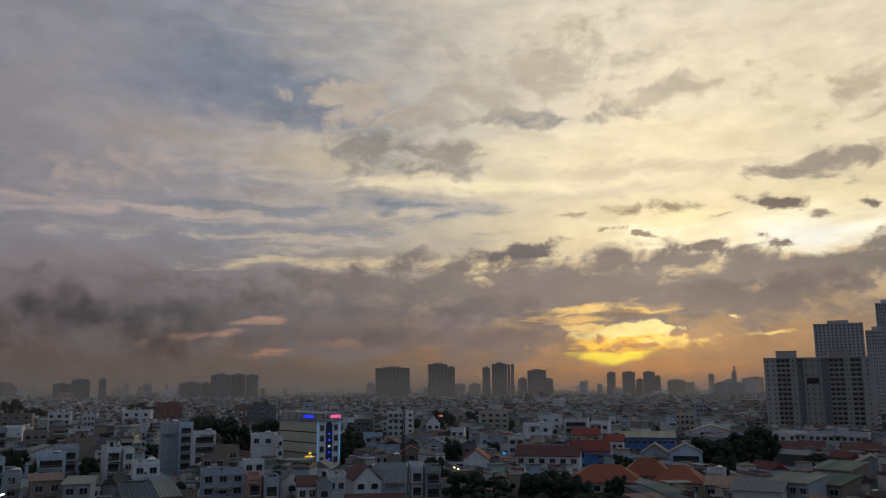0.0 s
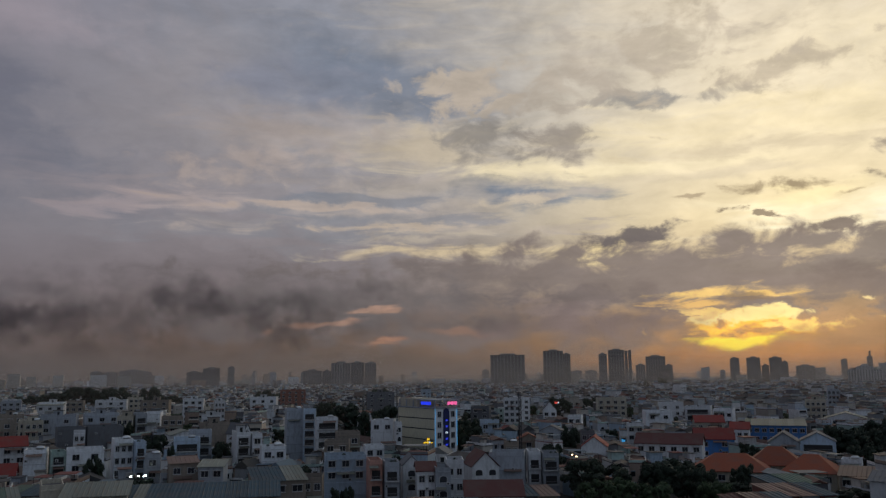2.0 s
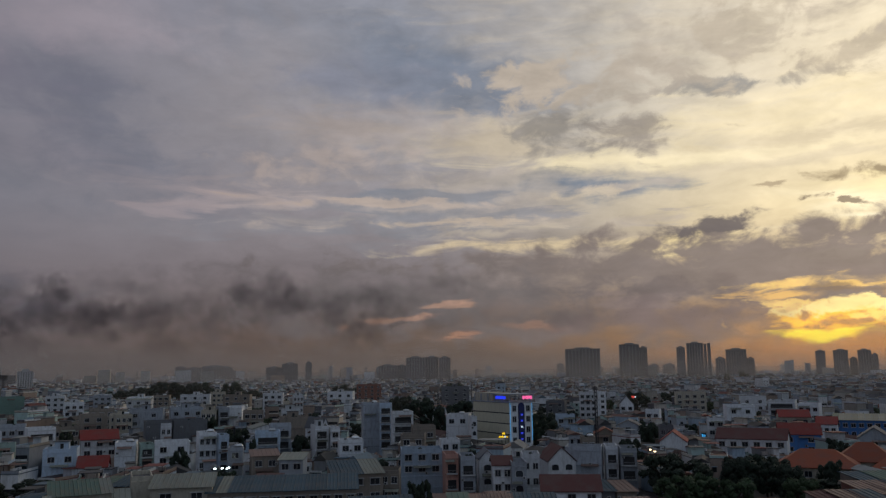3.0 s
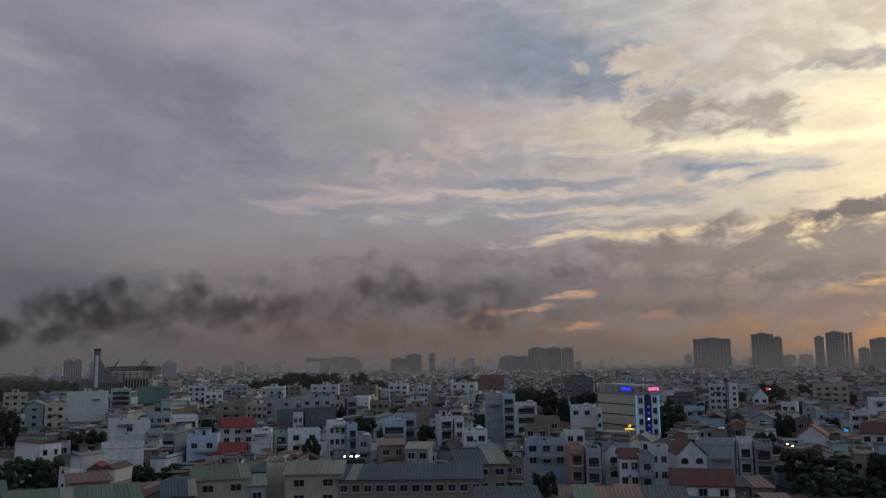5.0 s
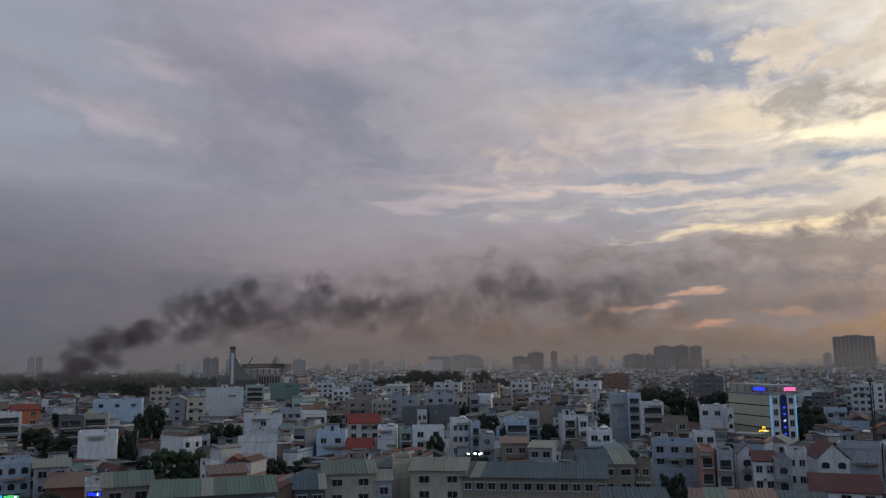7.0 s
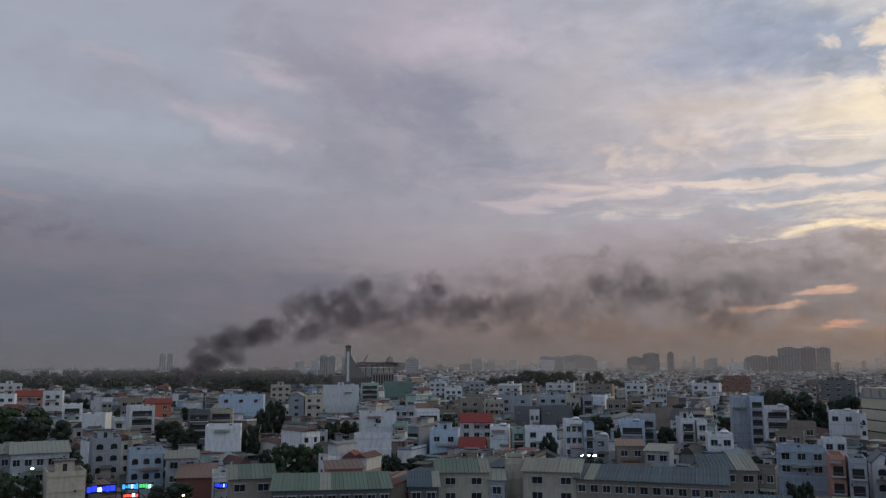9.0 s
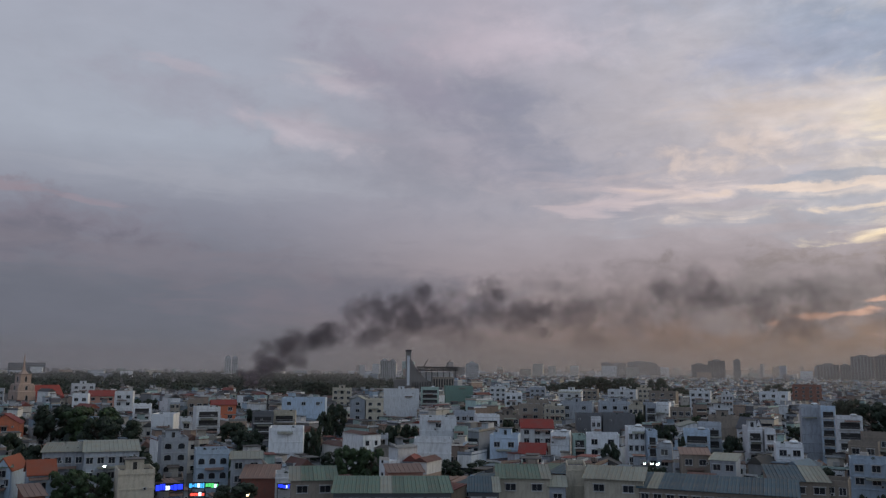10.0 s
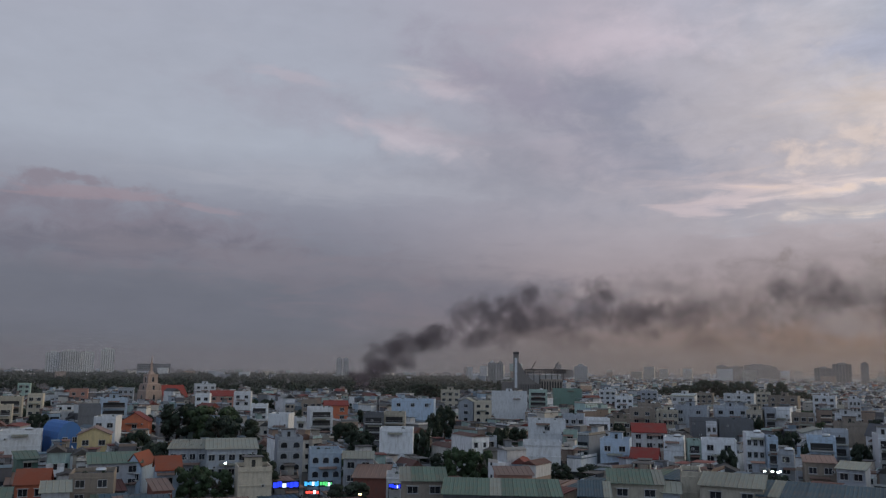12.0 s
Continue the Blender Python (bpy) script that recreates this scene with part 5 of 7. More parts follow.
house(184.5, 367.1, 17.9, 16.0, 6.0, -21, "dark", "ridge", "maroon", 4.0, rise=3)
house(136.2, 267.4, 9.0, 14.0, 9.5, -26, "grey", "gable", "slate", 0.5, front=0, rise=2.5)
long_shed(114.7, 248.7, 11.1, 11.0, -24.8, 7.5, 12.0, 3.0, -25.0, 'tan', 'pale', 4)
long_shed(86.9, 213.3, 10.5, 11.0, -22.2, 8.2, 12.0, 2.0, -25.0, 'grey', 'pale', 4)
long_shed(97.2, 218.8, 12.0, 10.5, -23.9, 6.4, 11.0, 3.0, -28.0, 'tan', 'green', 3)
house(79.0, 211.5, 11.8, 9.0, 8.5, -28, "white", "shed", "slate", 5.6, front=0, rise=1.5)
house(48.6, 252.1, 20.1, 16.0, 6.5, -12, "cream", "hip", "orange", 5.7, front=4, rise=4.5)
house(63.7, 263.3, 14.6, 15.0, 7.0, -14, "cream", "hip", "orange", 6.3, front=3, rise=5)
house(70.0, 249.3, 13.8, 15.0, 6.5, -22, "cream", "hip", "orange", 6.4, front=3, rise=4.5)
house(56.3, 321.8, 13.7, 12.0, 9.9, -6, "blue", "ridge", "red", 3.2, front=2, rise=3.6)
house(38.0, 301.8, 22.3, 12.0, 9.8, -14, "white", "ridge", "maroon", 4.7, front=6, balcony=False, rise=3.2)
house(79.0, 312.5, 10.2, 14.0, 9.4, -16, "grey", "gable", "slate", 5.8, front=1, rise=3.6)
house(89.8, 310.6, 11.4, 12.0, 10.0, -16, "pale_blue", "gable", "slate", 5.7, front=2, balcony=True, rise=3)
long_shed(87.3, 357.2, 23.0, 14.0, -13.7, 5.5, 18.0, 3.0, 0.0, 'blue', 'pale', 8)
house(147.6, 458.8, 20.1, 16.0, 10.0, -19, "white", "gable", "tin", 7.7, front=2, rise=3)
house(150.1, 517.8, 11.0, 12.1, 17.1, -15, "cream", "flat", "concrete", 7.2, front=4, hut=True)
house(176.7, 570.0, 7.2, 7.9, 22.1, -13, "grey", "flat", "concrete", 12.0, front=3)
house(69.5, 408.8, 13.0, 11.0, 11.0, -1, "cream", "ridge", "red", 7.4, front=3, rise=3)
house(72.5, 353.1, 7.1, 11.0, 11.4, -15, "white", "ridge", "red", 7.7, front=3, rise=2.6)
house(51.2, 448.7, 14.5, 15.9, 13.1, -4, "white", "flat", "concrete", 6.7, front=2, tank=True)
house(69.3, 539.6, 14.8, 16.0, 15.1, -4, "white", "flat", "concrete", 8.1, front=2, tank=True)
house(77.0, 479.9, 13.5, 14.9, 15.1, -13, "white", "flat", "concrete", 10.7, front=3, balcony=True)
house(82.8, 439.0, 9.4, 10.3, 15.1, -20, "white", "flat", "concrete", 11.6, front=3)
house(159.2, 405.9, 11.8, 12.9, 11.1, -13, "white", "flat", "concrete", 6.4, front=4)
house(84.0, 258.9, 5.3, 7.0, 8.1, -22, "white", "flat", "concrete", 6.3, front=2, tank=True)
house(78.4, 236.3, 9.3, 10.0, 7.0, -22, "tan", "shed", "rust", 4.1, front=3, rise=1.5)
house(172.6, 408.5, 7.7, 8.5, 11.1, -16, "white", "flat", "concrete", 7.1, front=3)
house(-5.7, 463.3, 7.4, 12.0, 14.5, 2, "white", "gable", "slate", 11.1, front=2, rise=4.5)
house(-26.2, 514.3, 15.7, 16.0, 19.1, 2, "white", "flat", "concrete", 3.2, front=4, tank=True, first=2)
house(30.1, 501.2, 16.6, 16.0, 19.1, 1, "cream", "flat", "concrete", 10.7, front=4)
house(7.2, 398.8, 6.3, 7.0, 14.1, -9, "white", "flat", "concrete", 10.0, front=2)
house(9.6, 307.0, 4.8, 7.0, 13.1, 2, "dark", "flat", "concrete", 9.1, front=2)
house(11.8, 298.0, 8.7, 13.0, 9.1, -5, "white", "gable", "red", 5.2, front=0, rise=3.4)
house(-44.3, 470.7, 10.3, 11.3, 15.6, -2, "dark", "flat", "concrete", 9.7, front=2)
house(-30.2, 358.1, 7.8, 8.6, 14.1, 8, "pale_blue", "flat", "concrete", 10.9, front=2)
house(47.4, 420.5, 12.7, 14.0, 15.1, 1, "white", "flat", "concrete", 7.7, front=2, tank=True)
house(72.5, 452.4, 12.7, 14.0, 16.1, -14, "white", "flat", "concrete", 9.4, front=3, balcony=True)
house(30.6, 351.9, 6.6, 7.2, 13.1, -3, "white", "flat", "concrete", 9.9, front=2, tank=True)
house(-15.2, 240.3, 9.9, 10.0, 11.6, -0, "grey", "flat", "concrete", 4.2, front=0)
house(-8.0, 243.9, 3.4, 10.0, 11.6, 6, "white", "flat", "concrete", 2.9, front=1, balcony=True)
house(-3.3, 240.6, 4.4, 10.0, 11.4, 5, "grey", "flat", "concrete", 3.4, front=1, balcony=True, hut=False)
house(-16.9, 286.1, 4.5, 7.0, 10.6, 8, "tan", "flat", "concrete", 7.9, tank=True, front=2)
house(-12.0, 311.3, 7.5, 9.0, 10.5, 6, "tan", "gable", "orange", 7.4, front=1, rise=2)
house(-3.4, 333.6, 8.4, 10.0, 12.0, -4, "grey", "gable", "slate", 8.9, front=1, rise=2)
house(-58.9, 224.4, 11.1, 9.0, 12.1, 18, "pale_blue", "flat", "concrete", 0.8, front=3, first=2)
house(-48.6, 215.3, 3.3, 10.0, 11.7, 18, "salmon", "flat", "concrete", 2.6, front=1, balcony=True)
house(-43.9, 213.9, 3.7, 10.0, 11.5, 16, "grey", "flat", "concrete", 3.1, front=1, balcony=True)
house(-40.2, 221.6, 4.4, 10.0, 10.6, 15, "white", "gable", "slate", 2.2, front=1, kind='arch', rise=2.4)
house(-34.4, 211.4, 4.7, 10.0, 10.4, 13, "white", "ridge", "maroon", 5.8, front=2, rise=1.8)
house(-30.0, 209.5, 3.6, 9.0, 10.6, 14, "grey", "flat", "concrete", 6.3, front=1, kind='arch')
house(-22.5, 234.6, 7.5, 14.0, 9.2, 17, "white", "gable", "maroon", 5.3, front=2, kind='arch', rise=3.8)
house(-28.1, 220.3, 4.5, 9.0, 11.5, 10, "white", "flat", "concrete", 7.9, front=2)
house(-16.5, 202.8, 13.6, 12.0, 5.8, 8, "white", "ridge", "maroon", 2.8, front=3, rise=3)
house(-109.7, 335.3, 7.3, 9.0, 20.1, 24, "grey", "flat", "concrete", 0.0, front=0, tank=True)
house(-101.0, 328.3, 4.9, 9.0, 20.1, 16, "pale_blue", "flat", "concrete", 0.0, front=1, balcony=True)
house(-89.5, 312.3, 8.0, 8.8, 17.6, 21, "white", "flat", "concrete", 7.1, front=2, balcony=True, tank=True)
house(-70.4, 271.3, 7.4, 8.1, 15.1, 21, "tan", "flat", "concrete", 10.9, front=2)
house(-67.1, 313.6, 8.4, 11.0, 16.6, 5, "white", "flat", "concrete", 6.7, front=2, first=4, tank=True)
house(-58.6, 298.2, 2.0, 10.0, 16.6, 17, "white", "flat", "concrete", 8.2, front=1, kind='arch')
house(-26.9, 478.1, 9.3, 10.2, 20.1, 1, "white", "flat", "concrete", 4.6, front=3, tank=True)
house(-227.5, 689.8, 21.2, 16.0, 22.1, 18, "brick", "flat", "concrete", 8.3, front=4)
house(-193.7, 533.4, 13.3, 14.6, 20.1, 14, "white", "flat", "concrete", 13.3, front=3, kind='arch')
house(-134.1, 613.9, 20.2, 16.0, 21.1, 16, "dark", "flat", "concrete", 7.7, front=3, hut=True)
house(-70.9, 260.7, 7.6, 8.4, 13.1, 11, "tan", "flat", "concrete", 10.2, front=2)
house(-57.6, 254.2, 5.8, 7.0, 12.1, 19, "white", "flat", "concrete", 11.3, front=2)
house(-60.7, 201.2, 4.7, 9.0, 9.1, 13, "tan", "flat", "concrete", 4.8, front=2)
long_shed(-66.2, 192.5, 12.2, 11.5, 19.0, 7.6, 13.0, 3.4, 8.0, 'tan', 'blue', 3)
long_shed(-46.8, 151.6, 12.0, 9.0, 17.1, 6.4, 12.0, 2.6, 5.0, 'grey', 'blue', 3)
long_shed(-26.8, 156.9, 7.9, 9.0, 9.7, 6.7, 12.0, 2.4, 5.0, 'grey', 'rust', 3)
long_shed(-19.5, 159.7, 8.7, 9.0, 7.0, 6.8, 12.0, 2.4, 5.0, 'grey', 'blue', 3)
house(-111.3, 171.7, 4.4, 12.0, 10.7, 35, "cream", "flat", "concrete", 3.0, front=0)
long_shed(-95.7, 162.6, 12.7, 11.6, 30.5, 7.9, 9.5, 3.0, -6.0, 'cream', 'pale', 2)
long_shed(-112.9, 152.9, 11.8, 11.2, 36.4, 7.0, 10.5, 3.2, 3.0, 'cream', 'green', 2)
long_shed(-75.6, 169.9, 31.9, 10.4, 24.0, 5.3, 12.0, 3.2, -4.0, 'tan', 'blue', 12)
long_shed(-143.7, 117.8, 9.9, 11.0, 50.7, 7.1, 10.5, 3.0, 2.0, 'tan', 'green', 2)
long_shed(-123.6, 122.1, 24.2, 10.0, 45.3, 6.5, 12.0, 3.0, 1.0, 'dark', 'green', 9)
long_shed(-112.4, 138.1, 6.3, 9.6, 39.1, 6.1, 11.0, 2.8, 1.0, 'dark', 'blue', 2)
house(-109.4, 161.0, 3.6, 9.0, 7.8, 35, "grey", "shed", "tin", 3.1, front=1, rise=1.2)
house(-135.9, 245.1, 5.4, 10.0, 14.6, 35, "white", "flat", "concrete", 4.3, front=3, first=1, tank=True)
house(-128.6, 242.2, 3.0, 9.0, 14.1, 34, "pale_blue", "flat", "concrete", 4.8, front=1, balcony=True)
house(-113.8, 222.4, 4.2, 7.0, 12.1, 25, "grey", "flat", "concrete", 7.6, front=1, tank=True)
house(-155.3, 231.0, 6.0, 10.0, 12.6, 30, "white", "flat", "concrete", 4.9, front=0, tank=True)
house(-148.3, 230.8, 4.0, 9.0, 12.1, 37, "mint", "flat", "concrete", 5.1, front=1, balcony=True)
house(-142.0, 234.8, 10.2, 10.0, 12.6, 33, "white", "flat", "concrete", 7.5, front=2, first=2)
house(-158.7, 220.0, 8.1, 8.0, 7.0, 30, "white", "ridge", "red", 4.3, front=2, rise=3)
house(-169.6, 219.6, 9.2, 10.0, 11.6, 32, "pale_blue", "flat", "concrete", 4.5, front=2, hut=True, first=2)
house(-182.9, 255.7, 11.7, 9.0, 12.0, 40, "white", "ridge", "red", 8.9, front=3, rise=3)
house(-183.2, 292.4, 9.6, 12.0, 15.1, 37, "dark", "flat", "concrete", 7.9, front=0)
house(-172.7, 281.2, 3.7, 5.0, 14.7, 33, "white", "flat", "concrete", 8.7, front=2)
house(-175.8, 302.2, 12.8, 14.0, 15.1, 38, "dark", "flat", "concrete", 7.4, front=0)
house(-218.6, 338.9, 15.6, 14.0, 17.6, 28, "grey", "flat", "concrete", 7.9, front=2, hut=True)
house(-183.1, 344.2, 4.6, 12.0, 18.1, 34, "grey", "flat", "concrete", 10.7, front=1, balcony=True)
house(-181.1, 352.8, 6.8, 12.0, 18.1, 21, "white", "flat", "concrete", 10.2, front=0)
house(-141.3, 298.6, 10.8, 14.0, 12.9, 34, "white", "gable", "tin", 11.0, front=1, rise=1.6)
house(-122.9, 262.8, 8.2, 9.0, 13.6, 27, "pale_blue", "flat", "concrete", 8.3, front=2, balcony=True, tank=True)
house(-125.0, 277.5, 7.6, 8.4, 15.1, 26, "grey", "flat", "concrete", 12.6, front=2, balcony=True)
house(-132.2, 306.0, 9.4, 12.0, 16.1, 32, "tan", "flat", "concrete", 10.6, front=0, hut=True)
house(-118.3, 296.4, 3.3, 12.0, 13.0, 52, "white", "gable", "slate", 12.9, front=1, rise=4)
house(-101.3, 255.7, 4.3, 11.0, 16.1, 30, "white", "flat", "concrete", 7.1, front=1, balcony=True, hut=True)
house(-96.5, 255.5, 3.0, 10.0, 15.6, 29, "white", "flat", "concrete", 7.2, front=1)
house(-84.9, 239.5, 7.0, 7.7, 13.1, 25, "white", "flat", "concrete", 8.9, front=2, tank=True)
house(-104.0, 220.5, 7.4, 9.0, 11.0, 30, "tan", "shed", "rust", 8.8, front=2, rise=1)
house(-93.6, 217.2, 6.4, 9.0, 10.5, 15, "grey", "shed", "tin", 9.4, front=2, rise=1)
house(-359.9, 505.5, 11.6, 12.8, 19.1, 33, "grey", "flat", "concrete", 12.0, front=3, tank=True, hut=False)
house(-307.7, 470.5, 13.9, 15.3, 19.1, 26, "white", "flat", "concrete", 12.7, front=3, tank=False, hut=True)
house(-313.5, 503.4, 11.3, 12.4, 19.1, 26, "tan", "flat", "concrete", 12.2, front=3, tank=True, hut=False)
house(-294.9, 516.2, 19.2, 16.0, 19.1, 25, "white", "flat", "concrete", 12.2, front=3, tank=True, hut=True)
house(-292.5, 542.2, 9.5, 10.5, 20.1, 35, "cream", "flat", "concrete", 12.9, front=3, tank=False, hut=True)
house(-256.8, 502.7, 17.0, 16.0, 19.1, 20, "tan", "flat", "concrete", 12.6, front=3, tank=False, hut=True)
house(-229.7, 499.2, 12.4, 13.6, 20.1, 21, "white", "flat", "concrete", 13.8, front=3, tank=False, hut=True)
house(-183.6, 415.1, 3.2, 7.0, 18.1, 24, "cream", "flat", "concrete", 13.0, front=3, tank=False, hut=True)
house(-199.7, 468.6, 5.7, 7.0, 19.6, 29, "white", "flat", "concrete", 13.8, front=3, tank=False, hut=True)
house(-218.5, 321.3, 6.8, 7.4, 16.1, 43, "cream", "flat", "concrete", 12.0, front=3, tank=True, hut=True)
house(-310.4, 409.8, 10.2, 11.3, 18.1, 41, "white", "flat", "concrete", 12.4, front=3, tank=True, hut=True)
house(-384.7, 488.8, 10.9, 12.0, 19.6, 33, "white", "flat", "concrete", 12.5, front=3, tank=True, hut=True)
house(-252.3, 354.0, 11.2, 12.3, 17.1, 36, "tan", "flat", "concrete", 12.4, front=3, tank=True, hut=True)
house(-207.8, 355.0, 14.4, 15.8, 17.6, 34, "grey", "flat", "concrete", 13.2, front=3, tank=False, hut=True)
house(-186.4, 338.5, 6.4, 7.0, 17.1, 21, "cream", "flat", "concrete", 12.9, front=3, tank=False, hut=True)
house(-167.7, 343.5, 8.5, 9.3, 16.6, 29, "tan", "flat", "concrete", 12.5, front=3, tank=False, hut=False)
house(-191.9, 521.3, 16.6, 16.0, 20.1, 18, "white", "flat", "concrete", 13.8, front=3, tank=False, hut=True)
house(-212.7, 276.9, 9.8, 10.8, 14.1, 39, "tan", "flat", "concrete", 10.6, front=3, tank=False, hut=True)
house(-150.3, 344.3, 7.8, 8.5, 17.1, 27, "white", "flat", "concrete", 13.1, front=3, tank=False, hut=True)
house(-219.7, 168.2, 10.8, 11.0, 13.6, 50, "white", "flat", "concrete", 3.7, front=0)
house(-210.0, 230.5, 13.3, 12.0, 15.1, 45, "white", "flat", "concrete", 7.7, front=1, first=4)
house(-170.8, 185.4, 11.0, 9.0, 12.1, 43, "white", "flat", "concrete", 7.5, front=0)
house(-381.7, 383.5, 22.7, 14.0, 19.1, 46, "white", "flat", "concrete", 0.0, front=0, hut=True, first=4)
house(-330.2, 263.3, 21.2, 14.0, 17.6, 46, "pale_blue", "flat", "concrete", 8.3, front=3, first=4)
house(-388.5, 338.5, 11.7, 12.9, 20.1, 49, "cream", "flat", "concrete", 11.1, front=3, balcony=False, hut=True)
house(-319.3, 290.0, 7.6, 12.0, 17.0, 41, "grey", "gable", "tin", 12.8, front=1, rise=2)
house(-310.5, 292.9, 8.8, 9.7, 17.1, 46, "cream", "flat", "concrete", 9.1, front=2, kind='arch')
house(-389.5, 419.2, 12.2, 13.4, 19.6, 44, "mint", "flat", "concrete", 6.6, front=3, balcony=True, tank=True)
house(-405.7, 467.9, 20.3, 16.0, 19.6, 46, "green", "flat", "concrete", 6.9, front=0)
house(-377.0, 479.5, 11.9, 13.0, 19.6, 36, "white", "flat", "concrete", 8.4, front=3, tank=True)
house(-320.6, 423.5, 8.9, 9.8, 18.6, 28, "cream", "flat", "concrete", 9.6, front=2, balcony=True)
house(-368.9, 517.8, 11.3, 12.4, 19.6, 36, "white", "flat", "concrete", 14.3, front=3)
house(-304.1, 463.7, 14.7, 14.0, 18.5, 28, "white", "shed", "tin", 13.4, front=3, rise=1)
house(-235.4, 323.7, 9.9, 10.9, 16.1, 40, "tan", "flat", "concrete", 11.3, front=2)
house(-223.2, 325.6, 7.8, 8.6, 16.1, 32, "cream", "flat", "concrete", 10.7, front=2)
house(-228.8, 268.2, 8.8, 9.7, 15.1, 38, "grey", "flat", "concrete", 9.1, front=3, balcony=False)
house(-211.4, 261.5, 9.1, 10.0, 14.6, 46, "white", "flat", "concrete", 10.5, front=2, balcony=True)
house(-189.6, 220.3, 4.7, 7.0, 12.7, 39, "mint", "flat", "concrete", 8.6, front=1)
house(-265.4, 191.8, 7.9, 8.6, 15.6, 51, "dark", "flat", "concrete", 10.4, front=2, balcony=True)
house(-263.1, 200.2, 8.4, 9.2, 15.9, 50, "cream", "flat", "concrete", 11.5, front=2, balcony=True)
house(-187.2, 130.4, 7.8, 9.0, 10.0, 55, "grey", "shed", "tin", 7.7, front=2, rise=1)
house(-176.4, 127.4, 8.4, 10.0, 6.5, 47, "brick", "shed", "rust", 4.1, front=0, rise=2)
house(-165.6, 126.4, 4.1, 7.0, 7.6, 53, "white", "flat", "concrete", 5.0, front=1)
house(-150.4, 152.4, 8.7, 9.0, 8.0, 52, "salmon", "shed", "rust", 6.2, front=2, rise=1)
house(-191.4, 184.0, 3.7, 7.0, 12.1, 47, "grey", "flat", "concrete", 10.0, front=1)
house(-287.7, 163.4, 7.9, 11.0, 15.1, 48, "white", "flat", "concrete", 7.7, front=0)
house(-268.0, 160.0, 3.7, 9.0, 14.7, 64, "white", "flat", "concrete", 9.1, front=1)
house(-297.6, 187.0, 9.3, 11.0, 16.6, 66, "white", "flat", "concrete", 6.0, front=1, balcony=True)
house(-220.7, 128.1, 7.3, 10.0, 12.6, 66, "grey", "flat", "concrete", 2.8, front=2, kind='arch', hut=True)
house(-196.4, 125.5, 8.3, 9.0, 11.1, 62, "pale_blue", "flat", "concrete", 5.4, front=3, kind='arch', balcony=False)
house(-323.8, 211.8, 10.6, 10.0, 16.5, 62, "orange", "ridge", "red", 14.0, front=2, rise=2)
house(-215.4, 81.8, 3.8, 11.0, 8.5, 51, "pale_blue", "gable", "orange", 0.8, front=2, rise=3)
house(-204.9, 84.6, 5.7, 9.0, 8.2, 73, "pale_blue", "ridge", "orange", 7.2, front=1, rise=3)
house(-197.1, 64.2, 9.2, 11.0, 9.1, 68, "tan", "flat", "concrete", 4.7, front=2, hut=False, tank=True)
house(-185.9, 53.1, 5.3, 10.0, 8.0, 74, "grey", "shed", "tin", 5.6, front=2, rise=1)
house(-183.1, 96.9, 7.8, 10.0, 9.6, 68, "cream", "flat", "concrete", 3.3, front=0, hut=True)
house(-227.2, 102.1, 7.1, 11.0, 10.6, 63, "white", "flat", "concrete", 6.8, front=3)
house(-225.4, 99.3, 10.0, 14.0, 11.3, 62, "grey", "shed", "tin", 8.4, front=4, rise=1.2)
house(-217.3, 108.0, 13.3, 16.0, 11.5, 65, "grey", "shed", "tin", 6.9, front=5, rise=1.5)
house(-300.0, 101.3, 7.2, 12.0, 15.1, 61, "white", "flat", "concrete", 8.3, front=2, first=2)
house(-275.7, 89.4, 9.6, 12.0, 11.8, 69, "yellow", "gable", "rust", 6.9, front=2, rise=2.2)
house(-394.6, 135.2, 11.6, 12.7, 17.6, 73, "pale_blue", "flat", "concrete", 8.4, front=2, balcony=True, hut=True)
house(-356.5, 112.6, 8.3, 12.0, 16.6, 74, "dark", "flat", "concrete", 9.1, front=0)
house(-350.9, 130.3, 11.1, 14.0, 10.4, 63, "orange", "gable", "red", 6.9, front=1, rise=3.6)
house(-465.1, 223.5, 14.0, 12.0, 16.0, 63, "salmon", "ridge", "red", 12.6, front=3, rise=3)
house(-503.8, 179.6, 8.9, 9.8, 19.1, 68, "grey", "flat", "concrete", 13.7, front=3)
house(-560.1, 255.3, 14.2, 15.6, 20.1, 69, "white", "flat", "concrete", 13.4, front=3, hut=True)
house(-423.1, 192.3, 7.4, 8.1, 18.1, 58, "white", "flat", "concrete", 13.6, front=2)
house(-434.8, 221.6, 9.3, 10.2, 18.6, 57, "white", "flat", "concrete", 7.5, front=2, first=3)
house(-341.3, 208.5, 6.8, 7.5, 17.7, 59, "tan", "flat", "concrete", 13.5, front=2)
house(-333.8, 178.4, 7.3, 8.0, 16.6, 60, "white", "flat", "concrete", 11.4, front=2, balcony=True)
round_hall(-289.1, 85.7, 7.7, 15.0, 73.5, 6.9)
house(-217.8, 75.8, 12.2, 12.0, 9.5, 74, "grey", "shed", "green_tin", 7.4, front=3, rise=1.5)
house(-296.1, 72.6, 12.3, 10.0, 11.6, 73, "white", "flat", "concrete", 2.7, front=0, tank=True)
house(-210.0, 55.0, 6.8, 9.0, 6.5, 70, "orange", "ridge", "orange", 3.0, front=2, rise=3)
house(-239.7, 60.3, 5.0, 8.0, 9.3, 84, "green", "shed", "green_tin", 6.1, front=1, rise=1.2)
house(-437.6, 101.6, 9.9, 10.8, 17.1, 72, "cream", "flat", "concrete", 11.9, front=2, balcony=True)
house(-458.5, 117.9, 7.1, 7.8, 17.7, 69, "cream", "flat", "concrete", 13.1, front=2)
